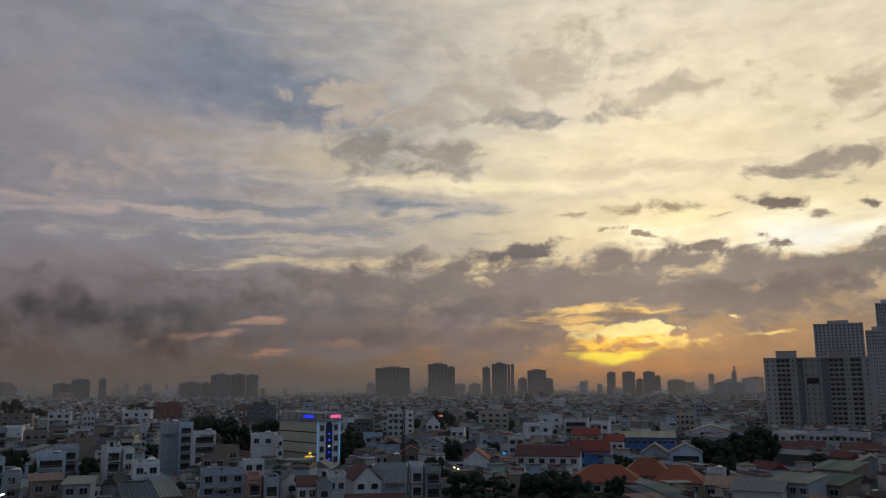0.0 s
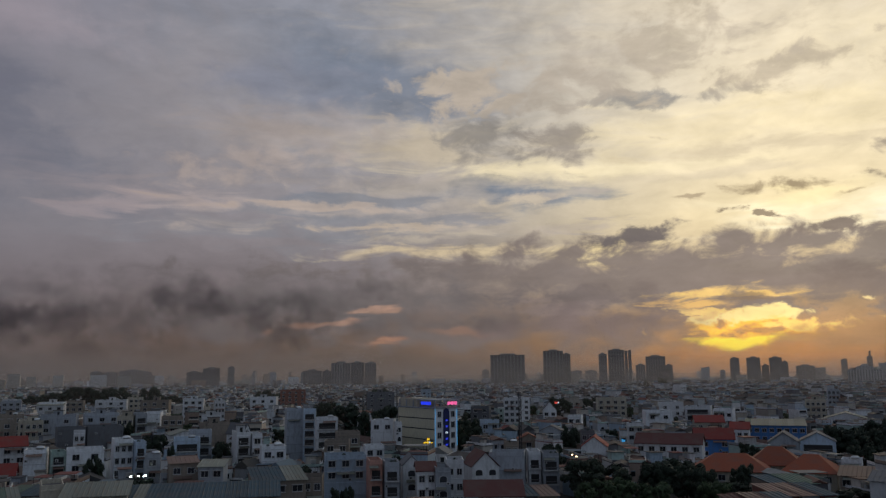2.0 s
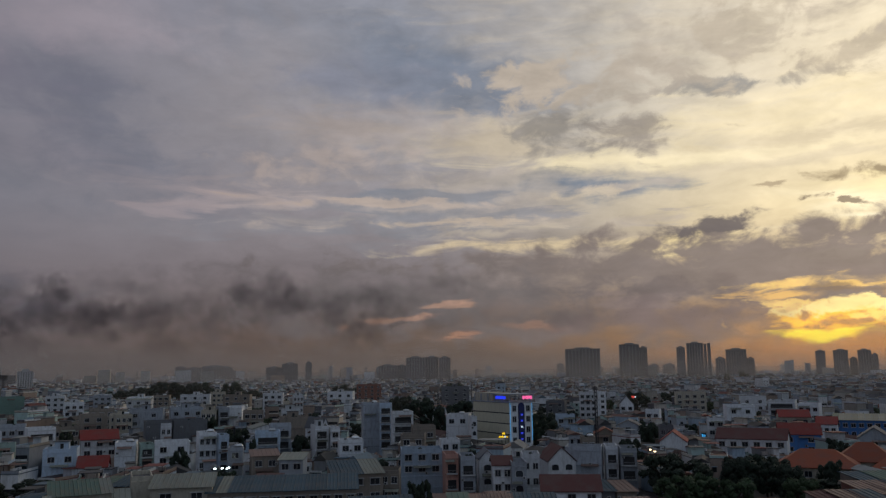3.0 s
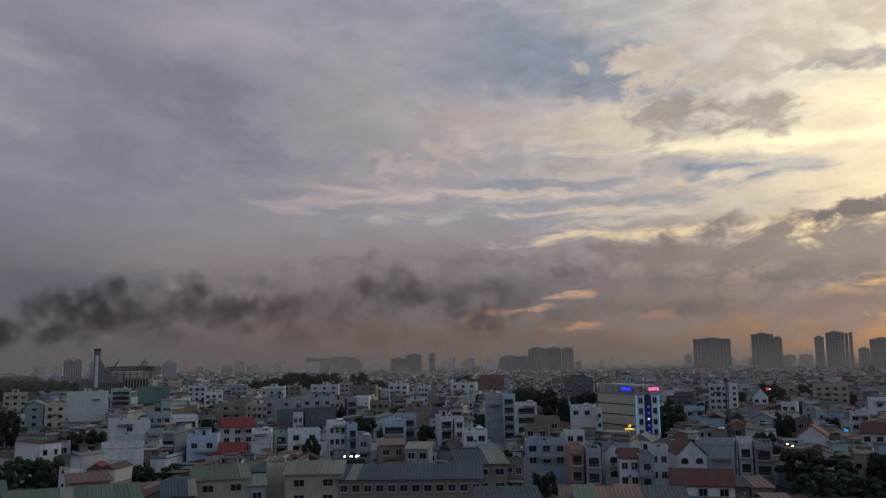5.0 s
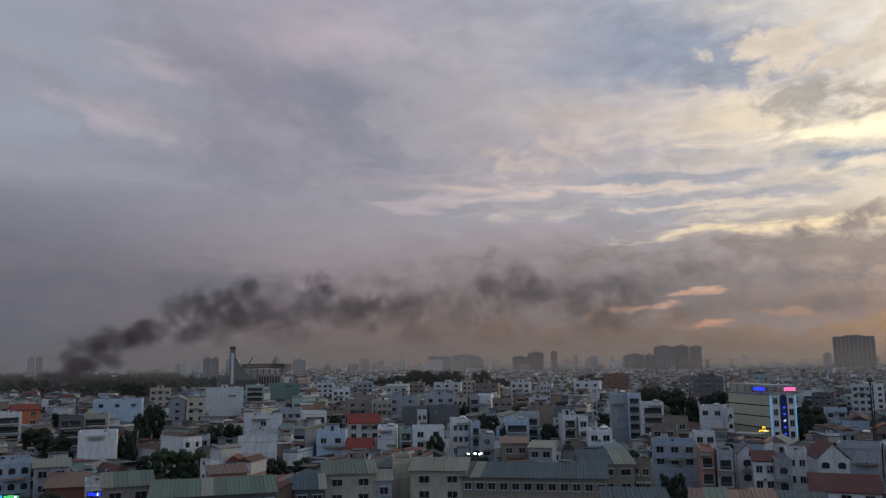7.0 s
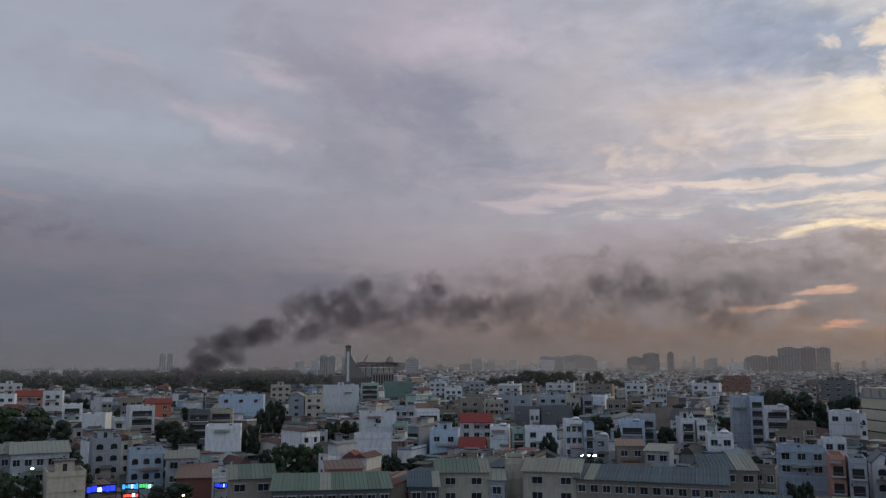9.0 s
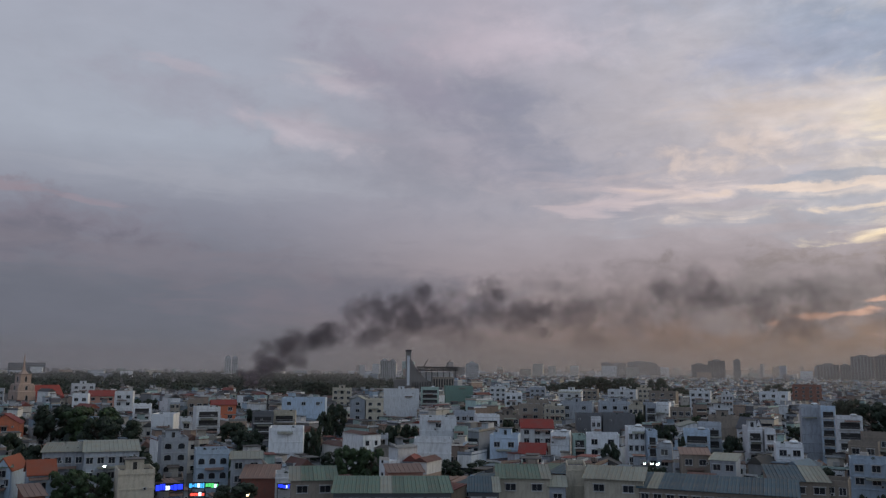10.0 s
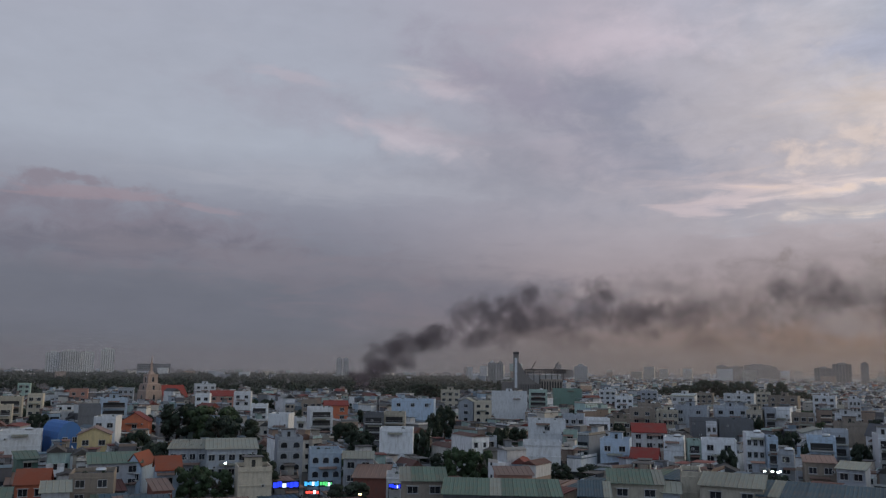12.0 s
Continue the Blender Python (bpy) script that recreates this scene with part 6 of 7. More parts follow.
house(-629.9, 153.8, 8.1, 8.9, 19.1, 72, "mint", "flat", "concrete", 9.0, front=2)
house(-522.9, 158.2, 10.0, 11.0, 18.1, 70, "salmon", "flat", "concrete", 12.1, front=2)
house(-400.3, 91.2, 5.0, 7.0, 15.1, 72, "cream", "flat", "concrete", 9.4, front=2, balcony=True)
tree(101.2, 318.1, 15.0, 14.0, True, 3.3)
tree(120.0, 335.9, 16.5, 12.9, True, 1.4)
tree(135.2, 351.2, 17.0, 9.8, True, 1.6)
tree(89.9, 267.3, 13.0, 8.9, True, 7.4)
tree(31.6, 250.2, 10.0, 6.7, True, 1.5)
tree(60.5, 283.8, 12.0, 6.8, True, 8.1)
tree(74.4, 253.0, 9.5, 7.2, True, 4.5)
tree(145.7, 386.7, 16.0, 14.4, True, 0.0)
tree(112.6, 328.8, 14.5, 11.5, True, 1.8)
tree(103.8, 320.5, 15.0, 9.7, True, 4.3)
tree(6.0, 232.3, 12.0, 10.2, True, 0.0)
tree(12.7, 222.7, 11.5, 11.4, True, 1.2)
tree(8.3, 201.3, 10.0, 8.7, False, 4.3)
tree(13.9, 203.6, 9.8, 8.7, False, 4.0)
tree(25.8, 229.5, 11.5, 9.6, True, 2.2)
tree(31.5, 229.1, 11.0, 10.0, True, 1.2)
tree(36.0, 221.7, 10.5, 5.9, True, 2.2)
tree(34.9, 205.5, 9.0, 6.7, False, 4.1)
tree(21.7, 202.6, 9.2, 7.9, False, 4.3)
tree(24.9, 232.6, 11.0, 7.1, True, 1.7)
tree(33.6, 237.1, 11.5, 9.9, True, 1.3)
tree(36.0, 209.4, 9.0, 7.1, False, 4.6)
tree(47.9, 232.8, 10.5, 5.8, True, 6.2)
tree(4.0, 322.9, 14.5, 8.1, True, 6.3)
tree(20.2, 554.9, 20.0, 10.8, True, 12.2)
tree(-0.9, 562.5, 20.0, 15.9, True, 14.4)
tree(155.4, 1294.8, 29.4, 13.8, True, 5.9)
tree(132.0, 1296.1, 26.1, 9.4, True, 6.0)
tree(-40.9, 371.1, 16.0, 11.2, True, 4.6)
tree(4.9, 341.7, 14.0, 9.6, True, 4.1)
tree(-2.9, 276.0, 12.5, 7.4, True, 7.8)
tree(-135.4, 469.3, 21.0, 14.1, True, 2.5)
tree(-117.5, 448.3, 20.0, 17.2, True, 1.5)
tree(-90.7, 388.2, 19.0, 11.3, True, 4.9)
tree(-86.1, 412.1, 20.5, 12.4, True, 11.6)
tree(-35.5, 319.6, 16.5, 11.0, True, 9.0)
tree(-49.3, 182.4, 10.0, 4.0, True, 4.7)
tree(-47.4, 183.9, 10.4, 3.0, True, 4.6)
tree(-174.1, 316.6, 17.5, 6.4, True, 11.4)
tree(-141.8, 277.5, 15.5, 8.8, True, 7.2)
tree(-133.2, 225.2, 12.5, 5.4, True, 6.5)
tree(-194.3, 253.7, 15.5, 5.5, True, 10.5)
tree(-121.4, 248.9, 14.0, 2.5, True, 10.4)
tree(-108.7, 257.9, 14.5, 6.6, True, 9.7)
tree(-446.5, 647.9, 21.7, 22.9, True, 12.6)
tree(-429.2, 659.5, 24.8, 23.0, True, 12.2)
tree(-414.9, 669.5, 29.2, 25.5, True, 11.9)
tree(-399.5, 678.1, 27.1, 23.3, True, 11.6)
tree(-387.9, 683.9, 28.3, 21.0, True, 11.4)
tree(-376.3, 689.6, 22.8, 18.7, True, 11.2)
tree(-361.7, 697.4, 27.9, 18.7, True, 11.0)
tree(-349.2, 703.7, 20.0, 18.7, True, 10.8)
tree(-340.1, 706.6, 17.6, 14.0, True, 10.7)
tree(-312.7, 849.9, 21.9, 18.7, True, 10.0)
tree(-287.4, 806.4, 18.7, 20.2, True, 11.2)
tree(-164.1, 749.4, 23.7, 23.7, True, 14.9)
tree(-267.4, 223.9, 16.5, 7.0, True, 3.4)
tree(-298.5, 256.9, 18.0, 9.8, True, 0.0)
tree(-180.2, 159.5, 12.0, 7.8, False, 3.8)
tree(-175.3, 164.5, 11.8, 8.8, False, 3.9)
tree(-209.1, 204.9, 15.0, 8.2, True, 7.8)
tree(-230.1, 161.0, 14.5, 9.7, True, 6.1)
tree(-223.0, 182.3, 14.5, 5.9, True, 6.2)
tree(-547.5, 449.1, 23.3, 27.1, True, 8.8)
tree(-161.0, 109.8, 8.5, 9.9, True, 4.5)
tree(-612.0, 459.7, 14.1, 18.0, True, 7.4)
tree(-352.4, 148.6, 18.0, 14.8, True, 0.0)
tree(-341.6, 159.9, 18.0, 19.9, False, 1.3)
tree(-282.0, 143.6, 16.0, 13.7, True, 6.4)
tree(-299.7, 143.4, 16.0, 12.4, True, 4.2)
tree(-237.9, 95.0, 13.0, 10.4, True, 7.2)
tree(-196.1, 87.1, 10.2, 7.8, False, 2.2)
tree(-189.8, 90.6, 10.0, 8.0, False, 2.6)
tree(-268.0, 99.8, 14.0, 8.5, True, 9.5)
tree(-208.8, 110.9, 12.0, 8.4, True, 5.5)
tree(-193.4, 105.6, 11.0, 6.6, True, 6.1)
tree(-199.6, 127.1, 12.5, 7.4, True, 9.8)
street_lamp(-193.8, 94.8, 10.0, False)
street_lamp(-219.0, 205.4, 10.0, False)
street_lamp(-249.4, 232.8, 10.0, False)
street_lamp(-167.5, 173.3, 9.0, False)
street_lamp(-110.2, 203.7, 9.0, False)
street_lamp(-108.7, 204.9, 9.0, False)
street_lamp(-107.3, 206.0, 9.0, False)
street_lamp(-105.8, 224.7, 11.0, False)
street_lamp(-711.6, 1454.3, 14.0, False)
street_lamp(-1668.2, 516.2, 12.0, False)
street_lamp(-117.0, 3455.4, 14.0, False)
street_lamp(-1468.5, 2198.3, 14.0, False)
street_lamp(-2274.4, 2866.2, 14.0, False)
street_lamp(-119.4, 253.0, 8.0, False)
street_lamp(-111.3, 212.7, 8.0, False)
street_lamp(-364.0, 861.3, 14.0, False)
street_lamp(3.4, 266.7, 9.0, True)
street_lamp(4.8, 271.8, 8.0, True)
street_lamp(-149.8, 105.0, 7.0, True)
street_lamp(-174.4, 175.3, 9.0, True)
street_lamp(780.2, 2606.1, 14.0, False)
street_lamp(220.6, 1026.6, 14.0, False)
street_lamp(436.3, 1128.1, 14.0, True)
glow_sign(-177.4, 102.7, 5.0, 6.2, 1.9, 60, NEON_BLUE, "bright blue lit shop sign over the street")
claim(-177.4, 102.7, 2.5, 4.0, 3.7)
glow_sign(-176.9, 109.5, 5.0, 3.6, 1.5, 58, NEON_CYAN, "cyan lit shop sign over the street")
claim(-176.9, 109.5, 1.4, 4.0, 2.2)
glow_sign(-175.0, 112.4, 5.0, 3.1, 1.4, 57, NEON_GREEN, "green lit shop sign over the street")
claim(-175.0, 112.4, 1.3, 4.0, 1.9)
glow_sign(-175.0, 108.7, 3.5, 3.5, 1.1, 58, NEON_RED, "red lit shop sign over the street")
claim(-175.0, 108.7, 1.4, 2.5, 2.1)
glow_sign(-161.3, 123.3, 5.2, 3.1, 1.2, 53, NEON_BLUE, "blue and white lit shop sign")
claim(-161.3, 123.3, 1.2, 4.2, 1.9)
glow_sign(-44.8, 281.5, 11.0, 3.3, 0.8, 9, NEON_YELLOW, "yellow lit sign before the hotel")
claim(-44.8, 281.5, 1.3, 10.0, 2.0)
glow_sign(-44.8, 281.8, 11.9, 1.1, 1.1, 9, NEON_YELLOW, "round yellow lit emblem before the hotel")
claim(-44.8, 281.8, 0.4, 10.9, 0.7)
glow_sign(-1.6, 520.0, 15.7, 2.9, 1.8, 0, NEON_RED, "red and white lit sign on a roof")
claim(-1.6, 520.0, 1.1, 14.7, 1.7)
glow_sign(25.1, 344.1, 6.2, 1.7, 2.1, -4, NEON_CYAN, "pale cyan lit sign on a roof")
claim(25.1, 344.1, 0.7, 5.2, 1.0)
mast(-12.5, 261.7, 28.6)
mast(-98.0, 408.4, 24.2)
mast(-108.6, 549.4, 26.5)
mast(-561.0, 307.9, 28.8)
mast(-339.3, 247.5, 19.9)

woods(41, 84, 690, 2600, 3800, 9, 18, 5, "dark far belt of trees behind the town")
woods(-34, 44, 900, 2200, 500, 8, 15, 6, "scattered dark trees among the far roofs")

# ---- the rest of the town, filled along its streets ----
rng = random.Random(11)
STREET = radians(14)
COLOURS = ["white"] * 8 + ["grey"] * 3 + ["pale_blue"] * 3 + ["cream"] * 2 + ["tan", "mint", "mint", "dark", "yellow", "salmon"]
TIN = ["tin", "green_tin", "rust", "rust", "blue_tin", "maroon"]
for _ in range(400):
    az, d = rng.uniform(-34, 80), rng.uniform(210, 640)
    x, y = polar(az, d)
    w = rng.uniform(6, 11)
    # filler trees stay under the camera's sight lines; those left too low are skipped
    h = min(rng.uniform(8, 13), sight_limit(x, y, w * 0.5) - 0.5)
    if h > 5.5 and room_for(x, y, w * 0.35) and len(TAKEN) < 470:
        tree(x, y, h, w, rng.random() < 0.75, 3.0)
near, far = [], []
row = -1900.0
k = 0
while row < 1900:
    k += 1
    deep = rng.uniform(11, 15)
    col = -1900.0
    while col < 1900:
        w = rng.choice([3.8, 4.2, 4.5, 5, 5, 6, 8])
        if rng.random() < 0.06:
            col += 5.5
        cx, cy = col + w / 2, row + deep / 2
        col += w + (0.25 if rng.random() < 0.8 else 2.5)
        x = cx * math.cos(STREET) - cy * math.sin(STREET)
        y = cx * math.sin(STREET) + cy * math.cos(STREET)
        d, az = math.hypot(x, y), math.degrees(math.atan2(-x, y))
        if not (-36 < az < 84 and 180 < d < 1750):
            continue
        if az > 41 and d > 690:
            continue
        h = rng.choice([4, 6.5, 7, 9.5, 10, 10.5, 13, 13.5, 14, 16])
        if d > 700 and rng.random() < 0.06:
            h += 6
        r = math.hypot(w, deep) * 0.42
        if d < 1000:
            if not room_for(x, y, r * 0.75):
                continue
            # height cut to the camera's sight line so placed houses behind stay visible
            h = min(h, sight_limit(x, y, w * 0.5) - 1.2)
        # near tops also stay under a fixed angle below the camera's horizon
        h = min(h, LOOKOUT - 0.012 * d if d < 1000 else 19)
        if h < 3:
            continue
        (near if d < 330 else far).append((x, y, w, deep, h, d))
    row += deep + (5.5 if k % 2 == 0 else 0.4)

NEAR = 130
near.sort(key=lambda a: a[5])
for i, (x, y, w, deep, h, d) in enumerate(near[:NEAR]):
    turn = math.degrees(STREET) + (0 if math.degrees(math.atan2(-x, y)) < 45 else 62) + rng.uniform(-3, 3)
    kind = rng.random()
    paint = rng.choice(COLOURS)
    if d < 240:
        house(x, y, w, deep, max(2.6, min(h, 8) - 1.0), turn, rng.choice(["tan", "grey", "dark", "brick"]), "shed", rng.choice(["rust", "rust", "maroon", "blue_tin", "green_tin"]), front=2, rise=1.0, claimed=False)
    elif kind < 0.62 or h > 11:
        house(x, y, w, deep, h - 0.9, turn, paint, "flat", "concrete", front=1 if w < 5.5 else 2, balcony=rng.random() < 0.3,
              tank=rng.random() < 0.5, hut=rng.random() < 0.4 and sight_limit(x, y, w * 0.5) > h + 2,
              canopy=rng.choice(TIN) if rng.random() < 0.35 and sight_limit(x, y, w * 0.5) > h + 1.5 else "", claimed=False)
    elif kind < 0.84:
        house(x, y, w, deep, max(2.6, h - 1.2), turn, paint, "shed", rng.choice(TIN), front=2, rise=1.2, claimed=False)
    else:
        house(x, y, w, deep, max(2.6, h - 1.8), turn, paint, "gable", rng.choice(["red", "maroon", "rust", "slate", "orange"]), front=1, rise=1.8, claimed=False)

# farther off the houses run together
sectors = {}
c, sn = math.cos(STREET), math.sin(STREET)


def spun(x, y, u, v, z, a):
    return (x + u * math.cos(a) - v * math.sin(a), y + u * math.sin(a) + v * math.cos(a), z)


BOXF = [(4, 5, 6, 7), (0, 1, 5, 4), (1, 2, 6, 5), (2, 3, 7, 6), (3, 0, 4, 7)]
for x, y, w, deep, h, d in far + near[NEAR:]:
    s = sectors.setdefault((int((math.degrees(math.atan2(-x, y)) + 40) // 14), int(d // 450)), Shape())
    a = STREET + (0 if math.degrees(math.atan2(-x, y)) < 45 else 1.08) + rng.choice([0, 0, 0, 0.35, -0.3]) + rng.uniform(-0.05, 0.05)

    def block(u0, u1, v0, v1, z0, z1, mat):
        s.solid([spun(x, y, p, q, z, a) for z in (z0, z1) for p, q in ((u0, v0), (u1, v0), (u1, v1), (u0, v1))], BOXF, mat)

    u, v = w / 2, deep / 2
    back = rng.choice([0, 0, 2.2, 3.5]) if h > 8 else 0         # the top storey set back behind a terrace
    wall = h - 3.2 if back else h
    block(-u, u, -v, v, 0, wall, 0)
    if back:
        block(-u, u, -v + back, v, wall + 0.004, h, 0)
        block(-u, u, -v, -v + 0.15, wall + 0.004, wall + 0.9, 0)
    t = rng.random()
    if t < 0.58:
        block(-u - 0.15, u + 0.15, -v + back - 0.15, v + 0.15, h + 0.004, h + 0.22, 1)
        block(-u, u, -v + back, -v + back + 0.2, h + 0.224, h + 0.95, 0)
        for e in (-1, 1):
            block(min(e * u, e * (u - 0.2)), max(e * u, e * (u - 0.2)), -v + back + 0.21, v, h + 0.224, h + 0.95, 0)
        if rng.random() < 0.6:
            hx = rng.choice([-0.18, 0.0, 0.18]) * w
            block(hx - w * 0.26, hx + w * 0.26, v - deep * 0.4, v - 0.4, h + 0.224, h + 2.7, 0)
            block(hx - w * 0.32, hx + w * 0.32, v - deep * 0.45, v - 0.1, h + 2.704, h + 2.85, 1)
        if d < 800 and rng.random() < 0.5:
            tx, ty = rng.uniform(-0.3, 0.3) * w, rng.uniform(-0.2, 0.1) * deep
            block(tx - 0.9, tx + 0.9, ty - 0.5, ty + 0.5, h + 0.7, h + 1.8, 3)
            block(tx - 0.7, tx + 0.7, ty - 0.4, ty + 0.4, h + 0.224, h + 0.7, 2)
        if d < 800 and rng.random() < 0.4:
            block(-u + 0.3, u - 0.3, -v + back + 0.3, 0, h + 2.5, h + 2.62, 1)
            for e in (-u + 0.4, u - 0.5):
                block(e, e + 0.1, -v + back + 0.4, -v + back + 0.5, h + 0.224, h + 2.5, 2)
    else:
        rise = rng.uniform(0.6, 2.2)
        s.solid([spun(x, y, p, q, z, a) for p, q, z in ((-u - 0.3, -v + back - 0.3, h + 0.004), (u + 0.3, -v + back - 0.3, h + 0.004), (u + 0.3, v + 0.3, h + 0.004), (-u - 0.3, v + 0.3, h + 0.004),
                                                        (0, -v + back - 0.3, h + rise), (0, v + 0.3, h + rise))], [(0, 1, 4), (1, 2, 5, 4), (2, 3, 5), (3, 0, 4, 5)], 1)
    if d < 950:
        style = rng.random()
        for f in range(max(1, int(h / 3.3))):
            z = f * 3.3 + 0.9
            if z + 1.6 > h:
                break
            q = -v + back if back and z > wall - 0.5 else -v
            if style < 0.35:                                     # balcony slabs before a dark sheet that paints the recess's shade
                block(-u * 0.82, u * 0.82, q - 0.05, q - 0.004, z - 0.1, z + 1.6, 2)
                block(-u * 0.9, u * 0.9, q - 0.9, q - 0.054, z - 0.35, z - 0.15, 0)
                block(-u * 0.9, u * 0.9, q - 0.9, q - 0.8, z - 0.146, z + 0.5, 0)
            elif style < 0.5:                                    # a blank side wall with a small light
                block(-u * 0.5, -u * 0.5 + 0.7, q - 0.05, q - 0.004, z + 0.4, z + 1.2, 2)
            else:
                for m in ((0,) if w <= 4.6 else (-0.26, 0.24)):
                    ww = rng.choice([0.45, 0.6, 0.9])
                    block(m * w - ww, m * w + ww, q - 0.05, q - 0.004, z, z + 1.4, 2)
                    block(m * w - ww - 0.2, m * w + ww + 0.2, q - 0.6, q - 0.004, z + 1.5, z + 1.6, 0)
for key, s in sectors.items():
    tagged(new("distant_houses", s.mesh("distant_houses", TOWN, TOWN_ROOF, GLASS, STEEL)), "crowded grey and white houses in the evening haze", "houses", kind="stuff")

# low roofs and blocks that run on to the horizon
s = Shape()
for _ in range(3000):
    az, d = rng.uniform(-40, 48 if rng.random() < 0.8 else 86), math.sqrt(rng.uniform(1700 ** 2, 4300 ** 2))
    x, y = polar(az, d)
    w, h = rng.uniform(8, 34), rng.uniform(8, 20) + (rng.uniform(6, 40) if rng.random() < 0.05 else 0)
    a = radians(az) + rng.uniform(-0.3, 0.3)
    s.solid([spun(x, y, p, q, z, a) for z in (0, h) for p, q in ((-w / 2, 0), (w / 2, 0), (w / 2, 14), (-w / 2, 14))], BOXF, 0)
tagged(new("distant_houses", s.mesh("distant_houses", TOWN)), "hazy low skyline of roofs on the horizon", "houses", kind="stuff")


# ---- the smoke from a fire behind the town ----
def smoke_material():
    m, n, l, b = material("smoke")
    n.remove(b)
    pos = n.new("ShaderNodeTexCoord").outputs["Object"]
    info = n.new("ShaderNodeObjectInfo")
    flat = n.new("ShaderNodeVectorMath")
    flat.operation = "MULTIPLY"
    flat.inputs[1].default_value = (1, 0, 1)
    l.new(pos, flat.inputs[0])
    size = n.new("ShaderNodeVectorMath")
    size.operation = "LENGTH"
    l.new(flat.outputs[0], size.inputs[0])
    noi = n.new("ShaderNodeTexNoise")
    noi.inputs["Scale"].default_value, noi.inputs["Detail"].default_value, noi.inputs["Roughness"].default_value = 0.042, 8, 0.64
    l.new(n.new("ShaderNodeNewGeometry").outputs["Position"], noi.inputs["Vector"])
    add = n.new("ShaderNodeMath")
    add.operation = "MULTIPLY_ADD"
    add.inputs[1].default_value = 3.0
    l.new(noi.outputs[0], add.inputs[0])
    l.new(size.outputs["Value"], add.inputs[2])
    mr = n.new("ShaderNodeMapRange")
    mr.interpolation_type = "SMOOTHSTEP"
    mr.inputs[1].default_value, mr.inputs[2].default_value = 2.4, 1.35
    mr.inputs[3].default_value, mr.inputs[4].default_value = 0.0, 1.0
    l.new(add.outputs[0], mr.inputs[0])
    rim = n.new("ShaderNodeMapRange")
    rim.interpolation_type = "SMOOTHSTEP"
    rim.inputs[1].default_value, rim.inputs[2].default_value = 0.99, 0.3
    l.new(size.outputs["Value"], rim.inputs[0])
    thick = n.new("ShaderNodeMath")
    thick.operation = "MULTIPLY"
    l.new(mr.outputs[0], thick.inputs[0])
    l.new(rim.outputs[0], thick.inputs[1])
    fac = n.new("ShaderNodeMath")
    fac.operation = "MULTIPLY"
    l.new(thick.outputs[0], fac.inputs[0])
    l.new(info.outputs["Alpha"], fac.inputs[1])
    d, t, out = n.new("ShaderNodeBsdfDiffuse"), n.new("ShaderNodeBsdfTransparent"), n.new("ShaderNodeMixShader")
    d.inputs[0].default_value = (0.17, 0.135, 0.14, 1)
    l.new(fac.outputs[0], out.inputs[0])
    l.new(t.outputs[0], out.inputs[1])
    l.new(d.outputs[0], out.inputs[2])
    l.new(out.outputs[0], n["Material Output"].inputs[0])
    return m


SMOKE = smoke_material()
puff = Shape()
rings = []
for i in range(1, 8):
    z = math.cos(math.pi * i / 8)
    r = math.sin(math.pi * i / 8)
    rings.append([(r * math.cos(2 * math.pi * j / 14), r * math.sin(2 * math.pi * j / 14), -z) for j in range(14)])
puff.loft(rings)
PUFF = puff.mesh("puff", SMOKE)
plume = tagged(new("smoke_plume"), "dark drifting smoke plume rising from a distant fire", "smoke")
rng = random.Random(4)


def smoke(az, el, wide, high, dense, n=3):
    """A knot of smoke puffs placed by view angle, about 1400 m off; the foot is set at 850 m to show before the woods.
    Its middle and half sizes in degrees.
    """
    for i in range(n):
        d = rng.uniform(1380, 1480) - 520 * min(1.0, max(0.0, (az - 51.5) / 3.0))
        a, e = az + rng.gauss(0, 0.55) * wide, el + rng.gauss(0, 0.5) * high
        x, y = polar(a, d)
        k = d * math.pi / 180 * rng.uniform(1.1, 1.75) * (1.0 if az < 48 else 0.82)
        ob = part("puff", PUFF, None, plume, at=pose(x, y, LOOKOUT + d * math.tan(radians(e)), 0, rng.uniform(-30, 30), a) @ Matrix.Diagonal((wide * k, wide * k * 0.5, high * k, 1)))
        ob.color = (1, 1, 1, dense * (0.5 if az < 36 else 0.72 if az < 50 else 1.0))


smoke(55.2, -1.2, 0.3, 0.3, 1.0, 5)
smoke(55.0, -0.95, 0.36, 0.34, 1.0, 5)
smoke(54.9, -0.75, 0.46, 0.40, 0.7, 4)
smoke(54.3, -0.31, 0.71, 0.48, 0.49, 5)
smoke(53.5, 0.20, 0.87, 0.56, 0.45, 5)
smoke(52.6, 1.53, 0.95, 0.79, 0.41, 5)
smoke(52.6, 0.82, 1.03, 0.63, 0.41, 4)
smoke(51.2, 1.52, 1.11, 0.71, 0.37, 4)
smoke(50.7, 2.14, 1.11, 0.79, 0.41, 5)
smoke(49.4, 1.96, 1.27, 0.87, 0.41, 5)
smoke(48.3, 2.25, 1.19, 0.87, 0.37, 4)
smoke(47.4, 2.88, 1.27, 0.99, 0.37, 4)
smoke(46.5, 4.00, 1.35, 0.95, 0.33, 4)
smoke(45.2, 3.64, 1.59, 1.19, 0.29, 4)
smoke(45.0, 4.39, 1.11, 0.71, 0.33, 4)
smoke(43.2, 5.17, 0.79, 0.56, 0.33, 4)
smoke(43.0, 3.65, 1.79, 0.99, 0.2, 4)
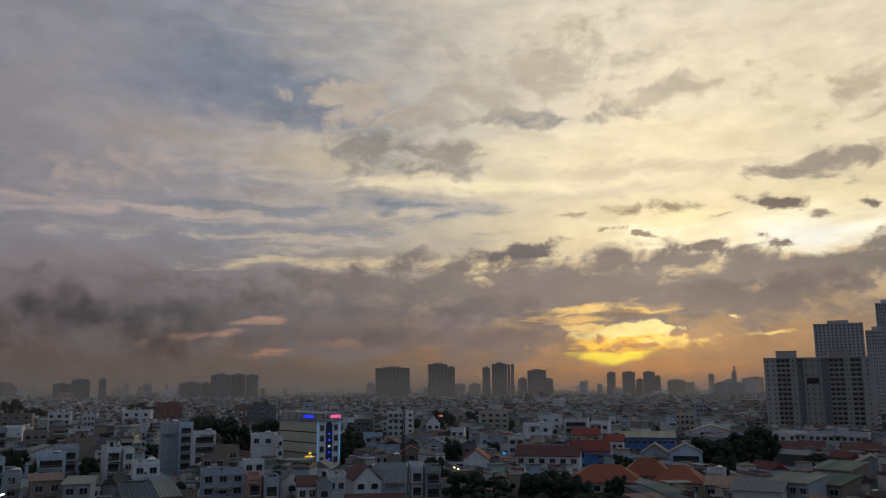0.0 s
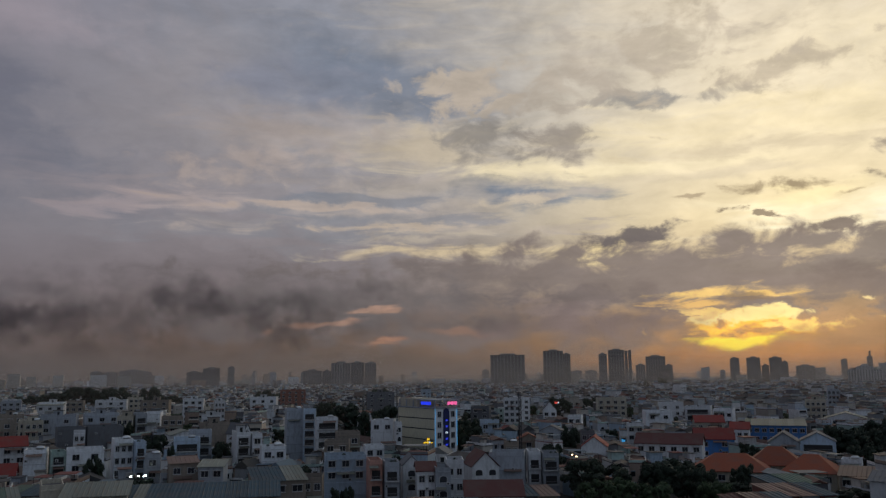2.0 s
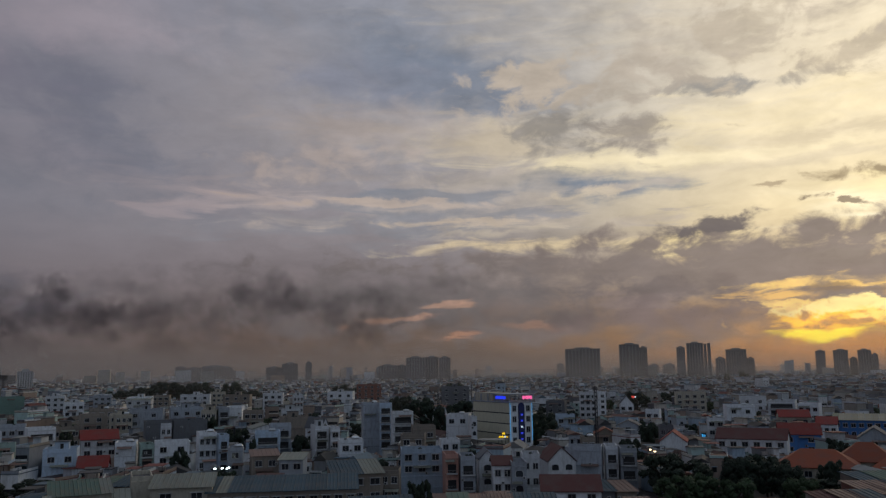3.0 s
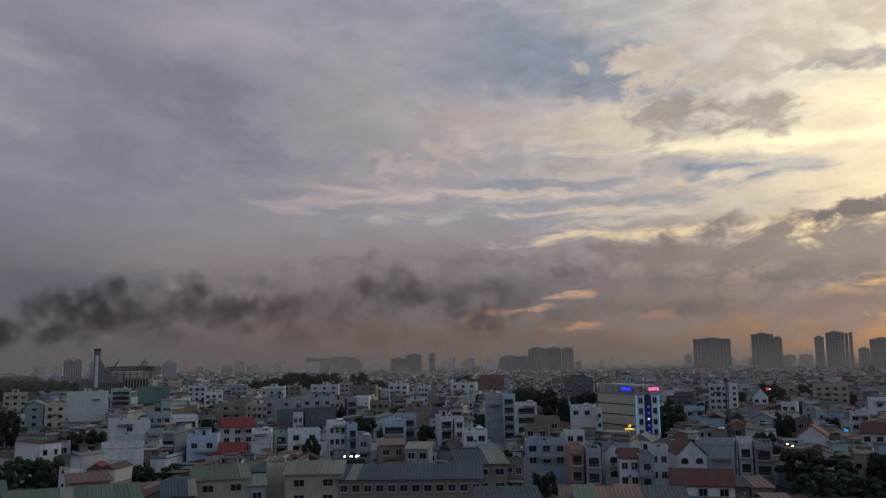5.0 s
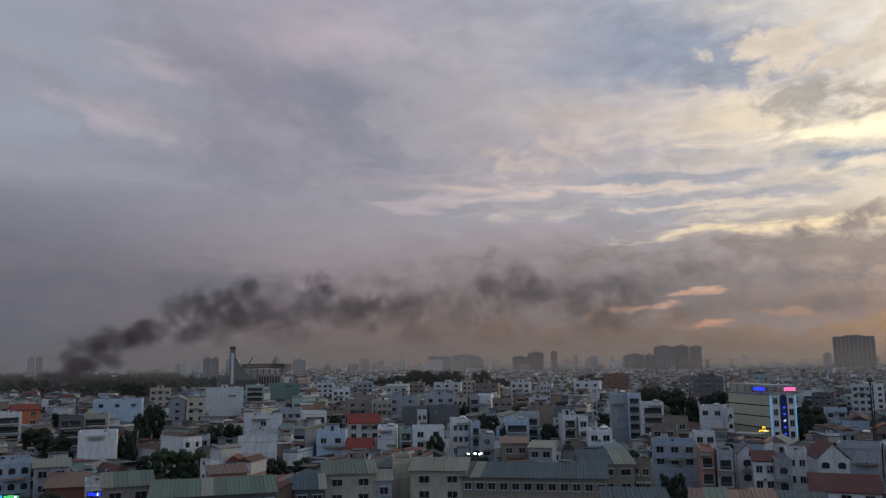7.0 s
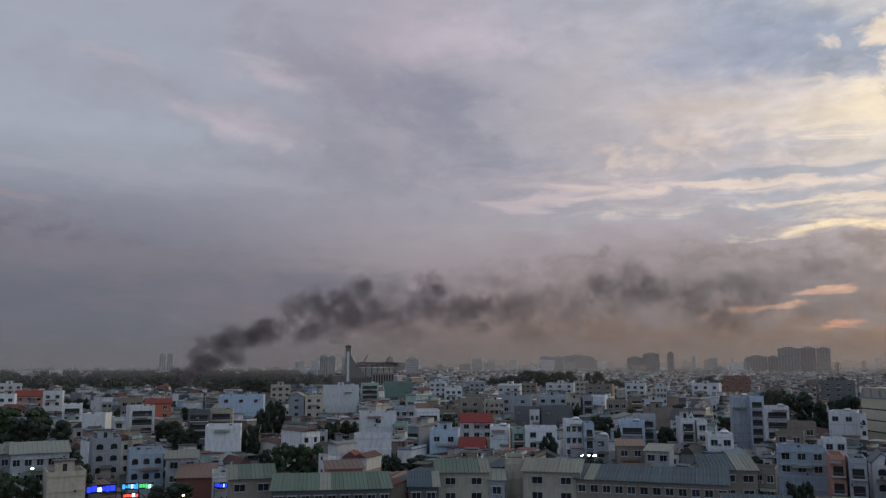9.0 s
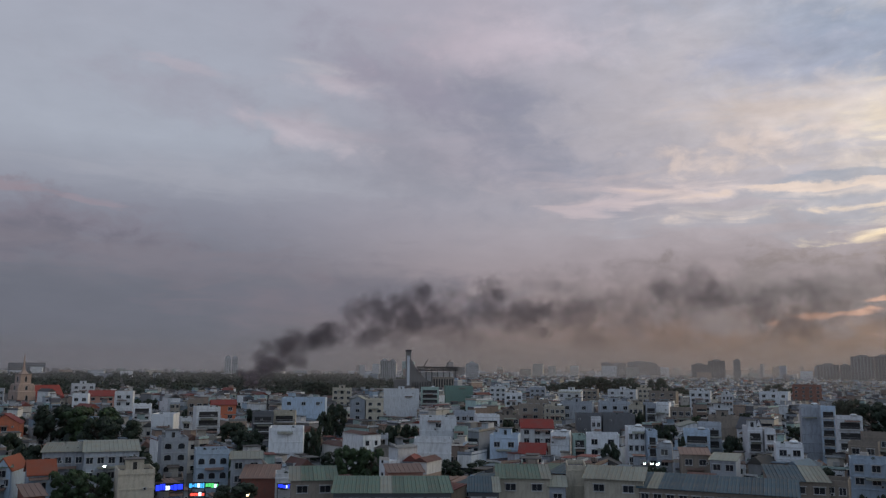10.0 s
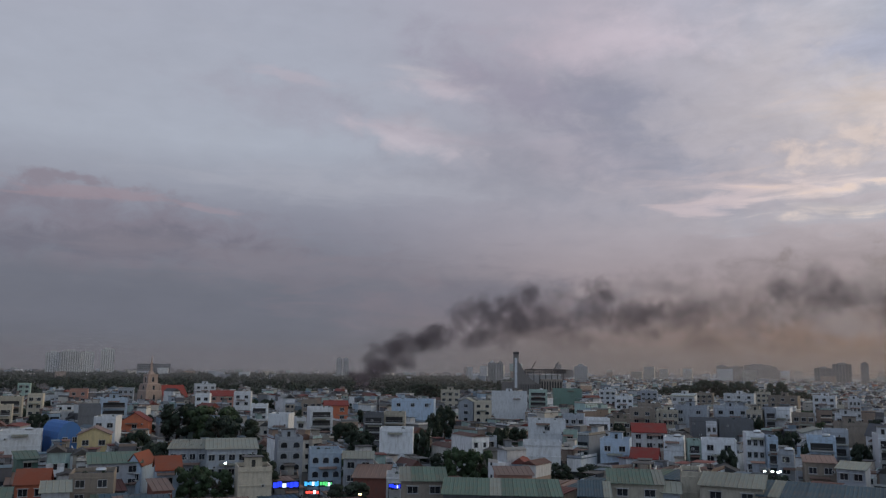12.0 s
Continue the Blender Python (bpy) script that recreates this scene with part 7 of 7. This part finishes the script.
smoke(41.0, 4.23, 1.79, 0.95, 0.23, 4)
smoke(39.1, 5.09, 1.19, 0.87, 0.33, 5)
smoke(37.8, 4.04, 1.59, 0.79, 0.23, 4)
smoke(35.8, 2.75, 1.11, 0.87, 0.26, 4)
smoke(34.5, 6.12, 1.59, 0.71, 0.16, 4)
smoke(32.9, 3.75, 1.59, 1.03, 0.29, 4)
smoke(31.3, 2.25, 1.59, 0.99, 0.16, 3)
smoke(28.5, 4.18, 1.79, 1.03, 0.23, 4)
smoke(26.9, 5.55, 1.27, 0.79, 0.23, 4)
smoke(24.5, 6.10, 1.51, 1.03, 0.26, 4)
smoke(23.8, 4.51, 1.98, 1.11, 0.23, 4)
smoke(21.0, 4.85, 1.79, 0.87, 0.2, 3)
smoke(17.9, 4.96, 1.59, 0.95, 0.23, 4)
smoke(19.1, 3.24, 2.38, 0.95, 0.13, 3)
smoke(23.0, 2.33, 2.78, 0.95, 0.12, 3)
smoke(29.3, 2.22, 3.17, 1.03, 0.1, 3)
smoke(39.8, 3.08, 3.57, 1.03, 0.12, 3)
smoke(12.5, 5.75, 1.98, 0.95, 0.16, 3)
smoke(14.5, 3.90, 2.38, 0.87, 0.1, 3)
smoke(10.3, 3.73, 3.57, 1.19, 0.1, 3)
smoke(3.7, 3.36, 1.98, 1.03, 0.13, 3)
smoke(54.6, -0.48, 0.63, 0.40, 0.74, 4)
smoke(54.0, -0.04, 0.71, 0.48, 0.66, 3)
smoke(53.2, 0.54, 0.79, 0.56, 0.57, 3)
smoke(44.1, 3.38, 2.38, 0.87, 0.33, 3)
smoke(41.0, 3.39, 2.38, 0.95, 0.26, 3)
smoke(36.6, 4.04, 2.38, 0.95, 0.29, 3)
smoke(34.1, 3.37, 2.38, 0.95, 0.26, 3)
smoke(30.3, 3.49, 2.38, 1.03, 0.29, 3)
smoke(25.8, 4.15, 2.78, 1.27, 0.33, 3)
smoke(20.6, 3.86, 2.78, 1.11, 0.26, 3)
smoke(16.8, 3.77, 2.78, 1.03, 0.2, 3)
